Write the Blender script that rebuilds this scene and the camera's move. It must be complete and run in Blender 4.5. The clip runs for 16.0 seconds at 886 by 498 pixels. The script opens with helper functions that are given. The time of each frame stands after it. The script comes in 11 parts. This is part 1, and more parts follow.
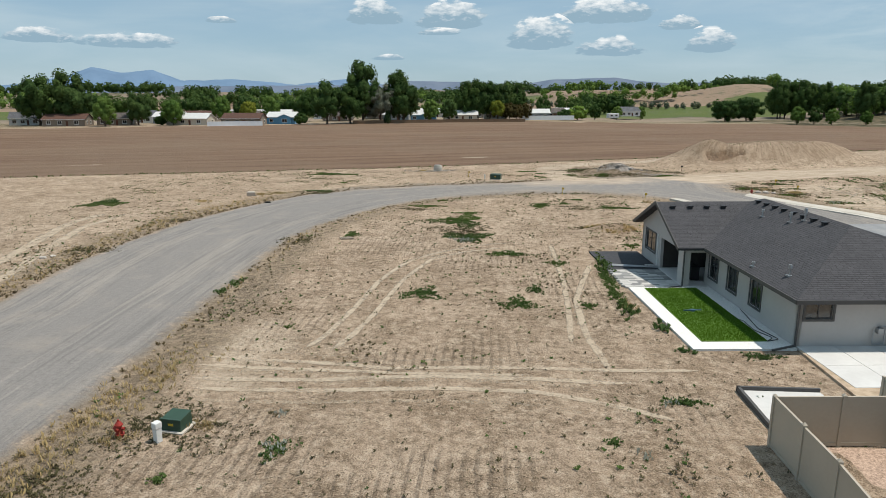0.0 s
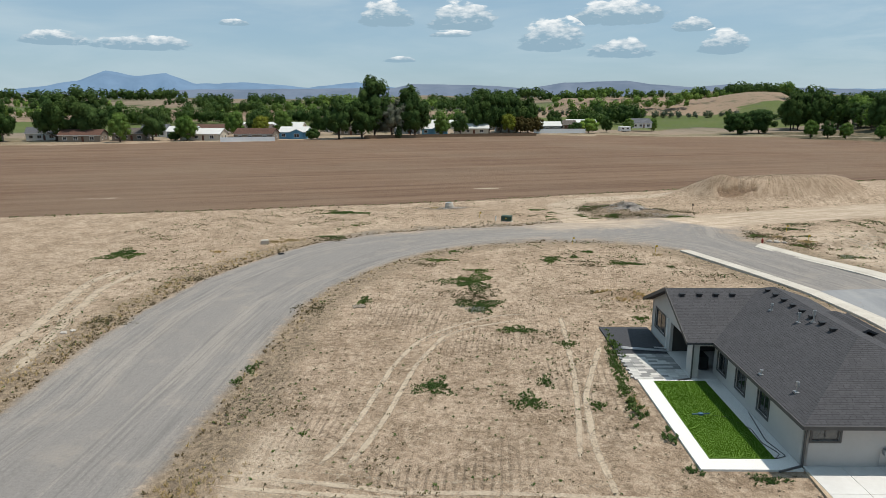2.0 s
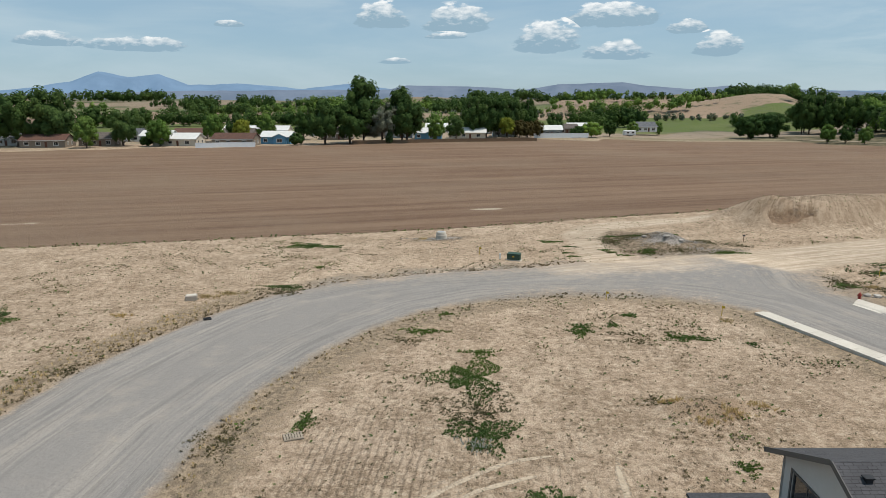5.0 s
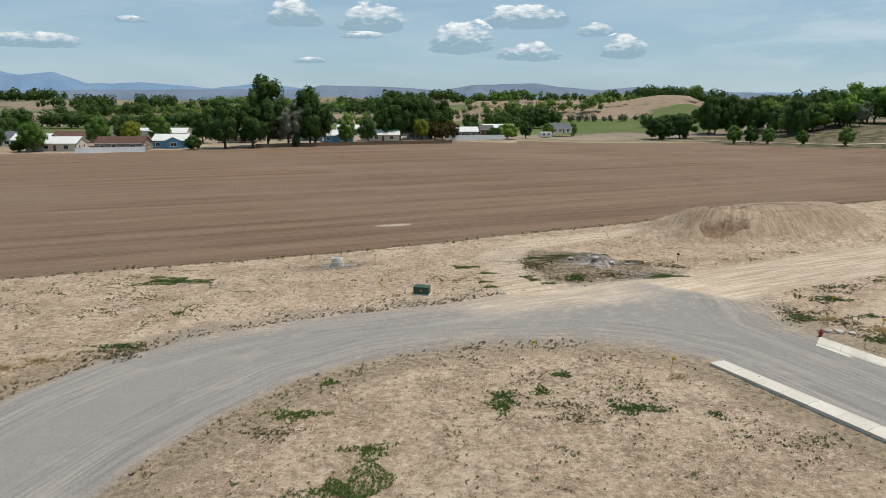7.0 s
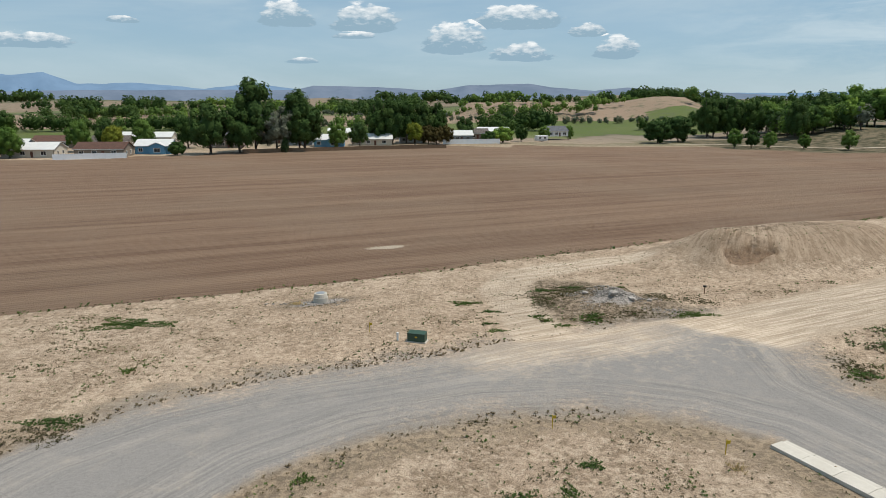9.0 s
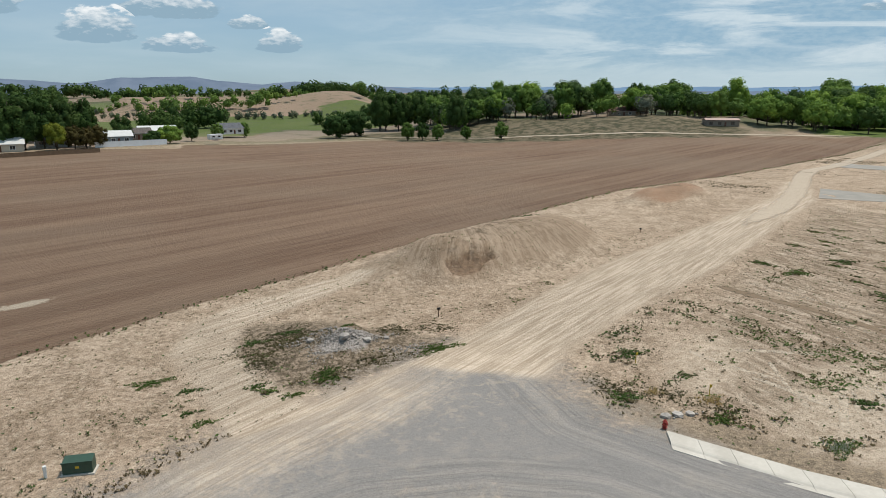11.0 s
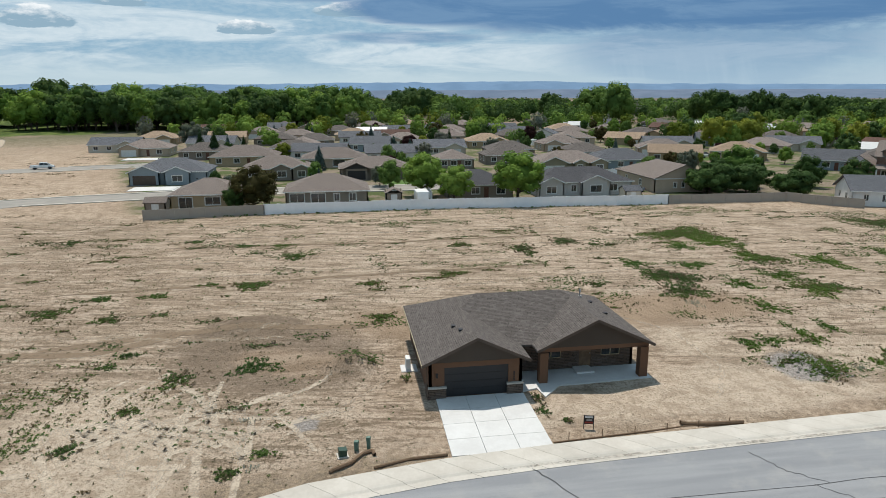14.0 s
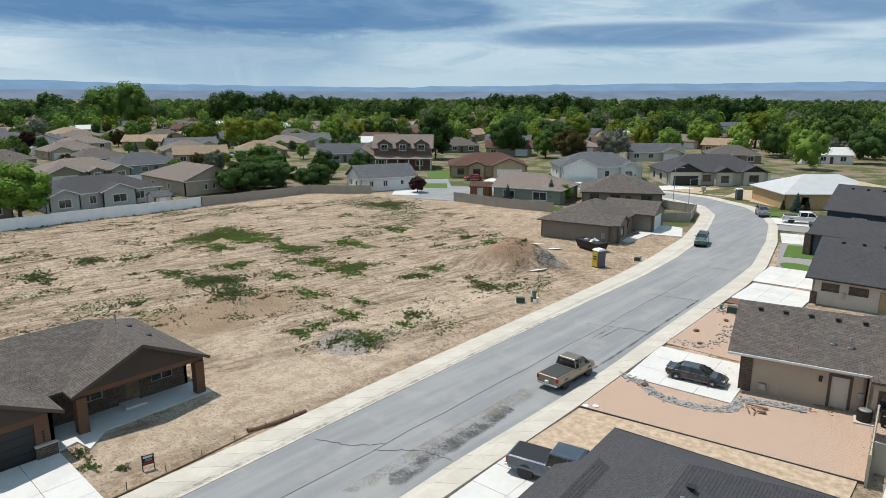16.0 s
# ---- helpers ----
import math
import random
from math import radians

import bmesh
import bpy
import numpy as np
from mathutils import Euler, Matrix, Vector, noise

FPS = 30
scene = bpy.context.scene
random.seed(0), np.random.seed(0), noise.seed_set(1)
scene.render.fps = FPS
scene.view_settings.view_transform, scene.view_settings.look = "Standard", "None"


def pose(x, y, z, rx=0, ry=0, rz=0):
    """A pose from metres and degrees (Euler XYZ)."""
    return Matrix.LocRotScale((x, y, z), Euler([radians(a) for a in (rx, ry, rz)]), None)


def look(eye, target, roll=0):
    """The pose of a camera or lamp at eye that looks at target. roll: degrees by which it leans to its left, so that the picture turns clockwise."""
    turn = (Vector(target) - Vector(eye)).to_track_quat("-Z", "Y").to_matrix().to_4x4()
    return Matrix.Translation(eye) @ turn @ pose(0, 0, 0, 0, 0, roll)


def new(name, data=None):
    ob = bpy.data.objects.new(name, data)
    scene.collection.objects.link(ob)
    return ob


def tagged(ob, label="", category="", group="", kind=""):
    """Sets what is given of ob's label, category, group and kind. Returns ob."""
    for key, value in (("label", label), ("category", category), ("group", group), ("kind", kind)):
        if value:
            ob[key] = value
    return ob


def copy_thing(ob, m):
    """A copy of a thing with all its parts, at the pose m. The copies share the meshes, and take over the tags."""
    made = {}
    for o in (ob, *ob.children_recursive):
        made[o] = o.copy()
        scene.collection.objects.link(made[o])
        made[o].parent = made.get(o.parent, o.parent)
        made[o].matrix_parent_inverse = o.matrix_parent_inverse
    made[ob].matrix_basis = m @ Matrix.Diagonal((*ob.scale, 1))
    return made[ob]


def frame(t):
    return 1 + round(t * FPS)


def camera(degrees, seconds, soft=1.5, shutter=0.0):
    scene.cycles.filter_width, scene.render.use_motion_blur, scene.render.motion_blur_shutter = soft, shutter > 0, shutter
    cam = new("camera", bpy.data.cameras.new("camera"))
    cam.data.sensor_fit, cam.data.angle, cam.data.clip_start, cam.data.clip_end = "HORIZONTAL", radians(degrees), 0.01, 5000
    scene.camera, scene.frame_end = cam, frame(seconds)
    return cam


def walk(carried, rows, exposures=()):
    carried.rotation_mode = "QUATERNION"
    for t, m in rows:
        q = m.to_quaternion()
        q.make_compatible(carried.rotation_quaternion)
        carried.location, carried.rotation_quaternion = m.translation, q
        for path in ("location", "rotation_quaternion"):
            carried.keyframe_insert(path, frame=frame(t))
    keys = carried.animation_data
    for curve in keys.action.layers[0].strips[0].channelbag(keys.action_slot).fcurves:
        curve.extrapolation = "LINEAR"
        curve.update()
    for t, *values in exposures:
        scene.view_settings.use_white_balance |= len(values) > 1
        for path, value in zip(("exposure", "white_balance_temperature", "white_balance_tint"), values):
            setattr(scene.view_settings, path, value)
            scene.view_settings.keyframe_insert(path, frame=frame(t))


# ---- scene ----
cam = camera(67.8, 16.0, soft=0.5)
PATH = [
    (0, (1.392, 24.202, 11.567), (1.248, 26.146, 11.118), -0.1),
    (0.5, (1.436, 24.339, 12.901), (1.291, 26.283, 12.453), -0.1),
    (1, (1.394, 24.393, 14.478), (1.242, 26.336, 14.033), -0.0),
    (1.5, (1.358, 24.474, 15.995), (1.192, 26.416, 15.549), -0.1),
    (2, (1.278, 24.778, 17.23), (1.102, 26.721, 16.787), -0.1),
    (2.5, (1.112, 26.098, 17.844), (0.933, 28.041, 17.401), -0.1),
    (3, (0.852, 28.039, 17.881), (0.675, 29.982, 17.44), -0.1),
    (3.2, (0.703, 29.114, 17.892), (0.527, 31.056, 17.45), -0.1),
    (5.5, (0.0, 50.258, 17.621), (-0.149, 52.203, 17.183), 0.0),
    (6, (0.522, 53.387, 17.822), (0.444, 55.337, 17.383), 0.0),
    (6.5, (1.127, 56.598, 17.841), (1.182, 58.549, 17.403), 0.1),
    (7, (1.584, 59.057, 17.891), (1.662, 61.007, 17.453), 0.1),
    (7.5, (1.494, 60.307, 18.126), (1.573, 62.257, 17.687), 0.1),
    (8, (1.544, 61.922, 18.531), (1.621, 63.872, 18.093), 0.1),
    (8.2, (1.563, 62.86, 18.653), (1.641, 64.81, 18.216), 0.1),
    (10.3, (1.431, 78.005, 19.87), (1.841, 79.91, 19.416), -0.0),
    (10.5, (1.743, 79.2, 19.893), (2.378, 81.041, 19.44), -0.0),
    (11, (2.754, 81.767, 19.805), (3.739, 83.447, 19.351), 0.0),
    (11.5, (3.932, 83.661, 19.881), (5.151, 85.181, 19.426), 0.1),
    (12, (5.606, 85.123, 19.885), (7.118, 86.351, 19.431), -0.1),
    (12.5, (6.958, 85.706, 19.957), (8.778, 86.399, 19.503), -0.0),
    (13, (8.308, 86.048, 19.896), (10.243, 86.274, 19.443), 0.0),
    (13.5, (9.175, 85.972, 19.919), (11.121, 86.054, 19.465), -0.0),
    (14, (9.72, 85.888, 19.959), (11.643, 85.586, 19.503), -0.1),
    (14.5, (10.559, 85.646, 19.81), (12.343, 84.865, 19.355), 0.0),
    (15, (10.97, 85.261, 19.769), (12.585, 84.173, 19.316), -0.0),
    (15.5, (11.142, 84.921, 19.784), (12.572, 83.599, 19.331), 0.0),
    (16, (11.475, 84.689, 19.764), (12.774, 83.237, 19.311), 0.1),
]
walk(cam, [(t, look(eye, target, roll)) for t, eye, target, roll in PATH],
     [(0, 0.0, 6500, 10), (10.5, 0.0, 6450, 10), (11.0, -0.06, 6400, 10), (11.5, -0.14, 6350, 10), (12.5, -0.24, 6300, 10), (13.5, -0.08, 6350, 10), (14.5, 0.03, 6350, 10), (16, 0.08, 6350, 10)])

# ---- sky, sun ----
SUN_AZ = radians(4)          # towards the sun, from +x
SUN_EL = radians(68)
sun_data = bpy.data.lights.new("sun", "SUN")
sun_data.energy, sun_data.angle, sun_data.color = 4.1, radians(0.6), (1.0, 0.925, 0.82)
sun_way = Vector((math.cos(SUN_EL) * math.cos(SUN_AZ), math.cos(SUN_EL) * math.sin(SUN_AZ), math.sin(SUN_EL)))
sun = new("sun", sun_data)
sun.matrix_world = look((0, 0, 300), Vector((0, 0, 300)) - sun_way)

world = bpy.data.worlds.new("sky")
scene.world = world
world.use_nodes = True


class Nodes:
    """Short hand for a node tree."""

    def __init__(self, tree):
        self.tree = tree
        tree.nodes.clear()

    def add(self, kind, *links, **values):
        node = self.tree.nodes.new(kind)
        for key, value in values.items():
            if key in node.inputs:
                node.inputs[key].default_value = value
            elif key.startswith("i") and key[1:].isdigit():
                node.inputs[int(key[1:])].default_value = value
            else:
                setattr(node, key, value)
        for slot, source in links:
            self.tree.links.new(source, node.inputs[slot])
        return node

    def math(self, op, a, b=None, c=None, clamp=False):
        node = self.tree.nodes.new("ShaderNodeMath")
        node.operation, node.use_clamp = op, clamp
        for n, v in enumerate((a, b, c)):
            if v is None:
                continue
            if isinstance(v, (int, float)):
                node.inputs[n].default_value = v
            else:
                self.tree.links.new(v, node.inputs[n])
        return node.outputs[0]

    def mix(self, fac, a, b, mode="MIX"):
        node = self.tree.nodes.new("ShaderNodeMix")
        node.data_type, node.blend_type, node.clamp_factor = "RGBA", mode, True
        for n, v in ((0, fac), (6, a), (7, b)):
            if isinstance(v, (int, float)):
                node.inputs[n].default_value = v
            elif isinstance(v, tuple):
                node.inputs[n].default_value = (*v[:3], 1)
            else:
                self.tree.links.new(v, node.inputs[n])
        return node.outputs[2]

    def noise(self, vector, scale, detail=4.0, rough=0.55, distortion=0.0):
        node = self.add("ShaderNodeTexNoise", Scale=scale, Detail=detail, Roughness=rough, Distortion=distortion)
        if vector is not None:
            self.tree.links.new(vector, node.inputs["Vector"])
        return node.outputs[0]

    def ramp(self, value, low, high):
        node = self.add("ShaderNodeMapRange", i1=low, i2=high, interpolation_type="SMOOTHSTEP")
        self.tree.links.new(value, node.inputs[0])
        return node.outputs[0]


w = Nodes(world.node_tree)
way = w.add("ShaderNodeTexCoord").outputs["Generated"]
sky = w.add("ShaderNodeTexSky", sky_type="NISHITA", sun_disc=False, sun_elevation=SUN_EL,
            sun_rotation=math.pi / 2 - SUN_AZ, altitude=1400.0, air_density=1.0, dust_density=2.0, ozone_density=1.5)
split = w.add("ShaderNodeSeparateXYZ", (0, way))
dx, dy, dz = split.outputs
# azimuth from +y towards +x in degrees, and elevation in degrees
azim = w.math("MULTIPLY", w.math("ARCTAN2", dx, dy), 57.2958)
elev = w.math("MULTIPLY", w.math("ARCSINE", dz), 57.2958)
flat = w.add("ShaderNodeCombineXYZ", (0, azim), (1, w.math("MULTIPLY", elev, 2.6)))
plane = flat.outputs[0]
puff = w.noise(plane, 0.55, 8.0, 0.6, 0.2)
fine = w.noise(plane, 1.1, 6.0, 0.62)
wisp = w.noise(w.add("ShaderNodeCombineXYZ", (0, w.math("MULTIPLY", azim, 0.2)), (1, elev)).outputs[0], 0.3, 5.0, 0.55, 0.3)
layer = w.noise(w.add("ShaderNodeCombineXYZ", (0, w.math("MULTIPLY", azim, 0.11)), (1, w.math("MULTIPLY", elev, 0.62))).outputs[0], 0.8, 8.0, 0.62, 0.5)
# thin high veil, denser low down
veil = w.math("MULTIPLY", w.ramp(wisp, 0.35, 0.75), 0.6)
base = w.mix(0.6, sky.outputs[0], (3.3, 5.1, 6.3))
base = w.mix(veil, base, (5.2, 6.4, 7.0))
# cumulus heads: azimuth, elevation of the flat base, half width, height
HEADS = [(-9.8, 6.2, 2.2, 1.7), (-3.5, 5.9, 2.9, 1.8), (3.8, 4.3, 2.6, 2.0), (8.8, 6.1, 3.7, 1.5), (9.4, 3.5, 2.6, 1.2), (14.7, 5.3, 1.5, 0.9), (17.0, 3.7, 1.8, 1.4), (-34.5, 4.1, 2.2, 0.9), (-28.6, 3.9, 3.6, 0.9), (-22.0, 5.8, 1.1, 0.4),
         (-8.8, 3.1, 1.3, 0.4), (-4.4, 5.1, 1.8, 0.4), (68.5, 5.0, 2.4, 1.3), (64, 5.9, 2.6, 0.6), (83, 4.9, 2.2, 0.9), (74, 6.6, 2.0, 0.7), (91, 6.4, 2.4, 0.9)]
heads, belly = -1.0, 0.0
for a, e, ha, he in HEADS:
    u = w.math("DIVIDE", w.math("SUBTRACT", azim, a), ha)
    v = w.math("DIVIDE", w.math("SUBTRACT", elev, e), he)
    low = w.math("MULTIPLY", w.math("MINIMUM", v, 0.0), 4.0)
    high = w.math("MAXIMUM", v, 0.0)
    r = w.math("SUBTRACT", 1.0, w.math("ADD", w.math("MULTIPLY", u, u), w.math("ADD", w.math("MULTIPLY", low, low), w.math("MULTIPLY", high, high))))
    heads = w.math("MAXIMUM", heads, r)
    belly = w.math("MAXIMUM", belly, w.math("MULTIPLY", w.math("GREATER_THAN", r, -0.6), v))
body = w.ramp(w.math("ADD", heads, w.math("MULTIPLY_ADD", puff, 3.0, -1.45)), -0.1, 0.25)
crown_lit = w.math("ADD", w.math("MULTIPLY_ADD", belly, 1.15, -0.28), w.math("MULTIPLY_ADD", fine, 2.2, -1.1), clamp=True)
lit = w.mix(crown_lit, (3.0, 4.4, 5.4), (9.3, 9.6, 9.6))
# broken layers of cloud towards the east and south
east = w.math("MULTIPLY", w.ramp(azim, 12.0, 62.0), w.ramp(elev, 16.0, 9.0))
mottle = w.mix(w.ramp(layer, 0.43, 0.61), (2.7, 4.4, 5.8), (6.9, 7.8, 8.2))
mottle = w.mix(w.math("MULTIPLY", w.ramp(fine, 0.35, 0.65), 0.35), mottle, (5.0, 6.3, 7.0))
mottle = w.mix(w.ramp(elev, 3.6, 0.6), mottle, (5.6, 6.8, 7.3))
mottle = w.mix(w.math("MULTIPLY", w.ramp(azim, 98.0, 118.0), 0.5), mottle, (4.0, 5.4, 6.5))
base = w.mix(w.math("MULTIPLY", east, 0.85), base, mottle)
base = w.mix(w.math("MULTIPLY", body, w.ramp(heads, -0.5, 0.0)), base, lit)
# rain front in the south-east: azimuth, elevation, half width, half height, weight
DECK = [(112, 9.5, 24, 3.6, 1.0), (124, 6.6, 13, 2.9, 1.0), (135, 6.6, 10, 1.9, .9), (121, 3.6, 12, 4.2, .5), (114, 6.8, 17, 2.5, 1.0), (88, 8.4, 10, 1.2, .9), (101, 6.9, 11, 1.5, 1.0), (151, 8.3, 8, .8, .9), (154, 4.7, 13, 1.0, .8), (168, 6.2, 9, 1.1, .7), (96, 4.6, 7, .5, .5), (160, 12, 30, 3.0, .6)]
deck = 0.0
for a, e, ha, he, weight in DECK:
    u = w.math("DIVIDE", w.math("SUBTRACT", azim, a), ha)
    v = w.math("DIVIDE", w.math("SUBTRACT", elev, e), he)
    r = w.math("SUBTRACT", 1.0, w.math("ADD", w.math("MULTIPLY", u, u), w.math("MULTIPLY", v, v)))
    deck = w.math("MAXIMUM", deck, w.math("MULTIPLY", w.ramp(w.math("ADD", r, w.math("MULTIPLY_ADD", layer, 2.4, -1.2)), -0.25, 0.65), weight))
shaft = w.noise(w.add("ShaderNodeCombineXYZ", (0, w.math("MULTIPLY_ADD", elev, 0.25, azim)), (1, w.math("MULTIPLY", elev, 0.08))).outputs[0], 0.5, 4.0, 0.6)
dark = w.mix(w.ramp(elev, 0.6, 5.2), (2.7, 4.2, 5.7), (1.1, 2.3, 4.1))
dark = w.mix(w.math("MULTIPLY", w.ramp(layer, 0.46, 0.66), 0.55), dark, (2.1, 3.5, 5.2))
dark = w.mix(w.math("MULTIPLY", w.math("MULTIPLY", w.ramp(shaft, 0.5, 0.66), w.ramp(elev, 4.0, 1.5)), 0.22), dark, (5.6, 6.7, 7.4))
base = w.mix(deck, base, dark)
back = w.add("ShaderNodeBackground", (0, base), Strength=0.1)
w.add("ShaderNodeOutputWorld", (0, back.outputs[0]))

# ---- materials ----
def surf(name, c1, c2=None, scale=1.0, rough=0.85, bump=0.0, bscale=None, metal=0.0, spec=0.4, vary=0.0, coords="Object"):
    """A plain surface with grain at two scales. vary: how much lightness changes from object to object."""
    m = bpy.data.materials.new(name)
    m.use_nodes = True
    n = Nodes(m.node_tree)
    c2 = c2 or tuple(v * 0.75 for v in c1)
    at = n.add("ShaderNodeTexCoord").outputs["Object"] if coords == "Object" else n.add("ShaderNodeNewGeometry").outputs["Position"]
    big = n.noise(at, scale, 5.0, 0.6)
    small = n.noise(at, scale * 9.0, 4.0, 0.65)
    fac = n.ramp(n.math("ADD", n.math("MULTIPLY", big, 0.65), n.math("MULTIPLY", small, 0.35)), 0.32, 0.68)
    col = n.mix(fac, c2, c1)
    if vary:
        rnd = n.add("ShaderNodeObjectInfo").outputs["Random"]
        col = n.mix(1.0, col, n.add("ShaderNodeCombineColor", *[(k, n.math("MULTIPLY_ADD", rnd, vary, 1.0 - vary / 2)) for k in range(3)]).outputs[0], "MULTIPLY")
    b = n.add("ShaderNodeBsdfPrincipled", ("Base Color", col), Metallic=metal)
    b.inputs["Specular IOR Level"].default_value = spec
    n.tree.links.new(n.math("MULTIPLY_ADD", small, 0.15, rough - 0.07, clamp=True), b.inputs["Roughness"])
    if bump:
        h = n.noise(at, bscale or scale * 6.0, 5.0, 0.65)
        n.tree.links.new(n.add("ShaderNodeBump", ("Height", h), Strength=0.6, Distance=bump).outputs[0], b.inputs["Normal"])
    n.add("ShaderNodeOutputMaterial", (0, b.outputs[0]))
    return m


def bricks(name, c1, c2, joint, size, gap, rough=0.9, bump=0.01, blotch=0.35, vary=0.0, stray=None):
    """Courses of pieces laid along the UV map, which is in metres."""
    m = bpy.data.materials.new(name)
    m.use_nodes = True
    n = Nodes(m.node_tree)
    uv = n.add("ShaderNodeTexCoord").outputs["UV"]
    t = n.add("ShaderNodeTexBrick", ("Vector", uv), offset=0.37, squash=0.8, squash_frequency=3)
    for key, v in (("Color1", (*c1, 1)), ("Color2", (*c2, 1)), ("Mortar", (*joint, 1)), ("Scale", 1.0), ("Mortar Size", gap), ("Mortar Smooth", 0.2), ("Bias", 0.0), ("Brick Width", size[0]), ("Row Height", size[1])):
        t.inputs[key].default_value = v
    big = n.noise(uv, 0.35, 4.0, 0.6)
    small = n.noise(uv, 14.0, 3.0, 0.6)
    col = t.outputs[0]
    if stray:
        second = n.add("ShaderNodeTexBrick", ("Vector", uv), offset=0.37, squash=0.8, squash_frequency=3)
        for key, v in (("Color1", (0, 0, 0, 1)), ("Color2", (1, 1, 1, 1)), ("Mortar", (0, 0, 0, 1)), ("Scale", 1.0), ("Mortar Size", 0.0), ("Bias", -0.45), ("Brick Width", size[0] * 1.0), ("Row Height", size[1])):
            second.inputs[key].default_value = v
        col = n.mix(n.math("MULTIPLY", second.outputs[0], 0.7), col, stray)
    shade = n.math("ADD", n.math("MULTIPLY_ADD", big, blotch, 1.0 - blotch / 2), n.math("MULTIPLY_ADD", small, 0.3, -0.15))
    if vary:
        shade = n.math("MULTIPLY", shade, n.math("MULTIPLY_ADD", n.add("ShaderNodeObjectInfo").outputs["Random"], vary, 1.0 - vary / 2))
    col = n.mix(1.0, col, n.add("ShaderNodeCombineColor", (0, shade), (1, shade), (2, shade)).outputs[0], "MULTIPLY")
    b = n.add("ShaderNodeBsdfPrincipled", ("Base Color", col), Roughness=rough)
    b.inputs["Specular IOR Level"].default_value = 0.25
    h = n.math("ADD", n.math("SUBTRACT", 1.0, t.outputs["Fac"]), n.math("MULTIPLY", small, 0.5))
    n.tree.links.new(n.add("ShaderNodeBump", ("Height", h), Strength=0.8, Distance=bump).outputs[0], b.inputs["Normal"])
    n.add("ShaderNodeOutputMaterial", (0, b.outputs[0]))
    return m


def leafy(name, c1, c2, rough=0.8):
    """Leaves: colour differs from leaf clump to clump and from plant to plant."""
    m = bpy.data.materials.new(name)
    m.use_nodes = True
    n = Nodes(m.node_tree)
    isl = n.add("ShaderNodeNewGeometry").outputs["Random Per Island"]
    col = n.mix(isl, c1, c2)
    at = n.add("ShaderNodeTexCoord").outputs["Object"]
    col = n.mix(n.math("MULTIPLY", n.ramp(n.noise(at, 0.5, 3.0), 0.35, 0.7), 0.5), col, tuple(v * 0.62 for v in c1))
    col = n.mix(n.math("MULTIPLY", n.ramp(n.noise(at, 0.07, 2.0), 0.4, 0.62), 0.55), col, tuple(v * k for v, k in zip(c2, (1.25, 1.12, 0.9))))
    rnd = n.math("MULTIPLY_ADD", n.add("ShaderNodeObjectInfo").outputs["Random"], 0.5, 0.75)
    col = n.mix(1.0, col, n.add("ShaderNodeCombineColor", (0, rnd), (1, n.math("MULTIPLY_ADD", rnd, 0.7, 0.3)), (2, rnd)).outputs[0], "MULTIPLY")
    d = n.add("ShaderNodeBsdfPrincipled", ("Base Color", col), Roughness=rough)
    d.inputs["Specular IOR Level"].default_value = 0.08
    t = n.add("ShaderNodeBsdfTranslucent", (0, col))
    s = n.add("ShaderNodeMixShader", (1, d.outputs[0]), (2, t.outputs[0]), i0=0.25)
    n.add("ShaderNodeOutputMaterial", (0, s.outputs[0]))
    return m


def shiny(name, color, rough=0.25, metal=0.0, coat=0.0, spec=0.5):
    m = bpy.data.materials.new(name)
    m.use_nodes = True
    n = Nodes(m.node_tree)
    at = n.add("ShaderNodeTexCoord").outputs["Object"]
    dust = n.ramp(n.noise(at, 2.2, 5.0), 0.4, 0.8)
    b = n.add("ShaderNodeBsdfPrincipled", ("Base Color", n.mix(n.math("MULTIPLY", dust, 0.18), color, (0.32, 0.27, 0.21))), Metallic=metal)
    b.inputs["Specular IOR Level"].default_value = spec
    b.inputs["Coat Weight"].default_value = coat
    n.tree.links.new(n.math("MULTIPLY_ADD", dust, 0.2, rough), b.inputs["Roughness"])
    n.add("ShaderNodeOutputMaterial", (0, b.outputs[0]))
    return m


GLASS = shiny("window_glass", (0.018, 0.024, 0.028), 0.04, spec=0.8)
CARGLASS = shiny("car_glass", (0.012, 0.018, 0.02), 0.03, spec=0.8)
CHROME = shiny("chrome", (0.6, 0.6, 0.6), 0.15, 1.0)
TYRE = surf("tyre_rubber", (0.02, 0.02, 0.021), scale=5, rough=0.85)
BLACK = surf("black_plastic", (0.018, 0.018, 0.02), scale=4, rough=0.55)
RIM = shiny("alloy_rim", (0.42, 0.42, 0.43), 0.3, 0.9)
LAMP_RED = shiny("red_lens", (0.35, 0.01, 0.01), 0.15)
LAMP_CLEAR = shiny("clear_lens", (0.6, 0.62, 0.62), 0.1)
WHITE = surf("white_paint", (0.72, 0.72, 0.7), (0.62, 0.62, 0.6), 1.2, 0.55)
VINYL = surf("white_vinyl", (0.86, 0.87, 0.88), (0.79, 0.80, 0.81), 0.8, 0.45)
TANVINYL = surf("tan_vinyl", (0.44, 0.39, 0.31), (0.40, 0.35, 0.28), 0.8, 0.5)
GREYVINYL = surf("taupe_vinyl", (0.36, 0.32, 0.27), (0.32, 0.28, 0.24), 0.8, 0.55)
CONCRETE = surf("concrete", (0.54, 0.505, 0.445), (0.45, 0.414, 0.357), 0.5, 0.9, 0.004, 30, vary=0.1, coords="World")
NEWCONCRETE = surf("fresh_concrete", (0.62, 0.615, 0.595), (0.54, 0.532, 0.512), 0.5, 0.85, 0.003, 30, vary=0.05, coords="World")
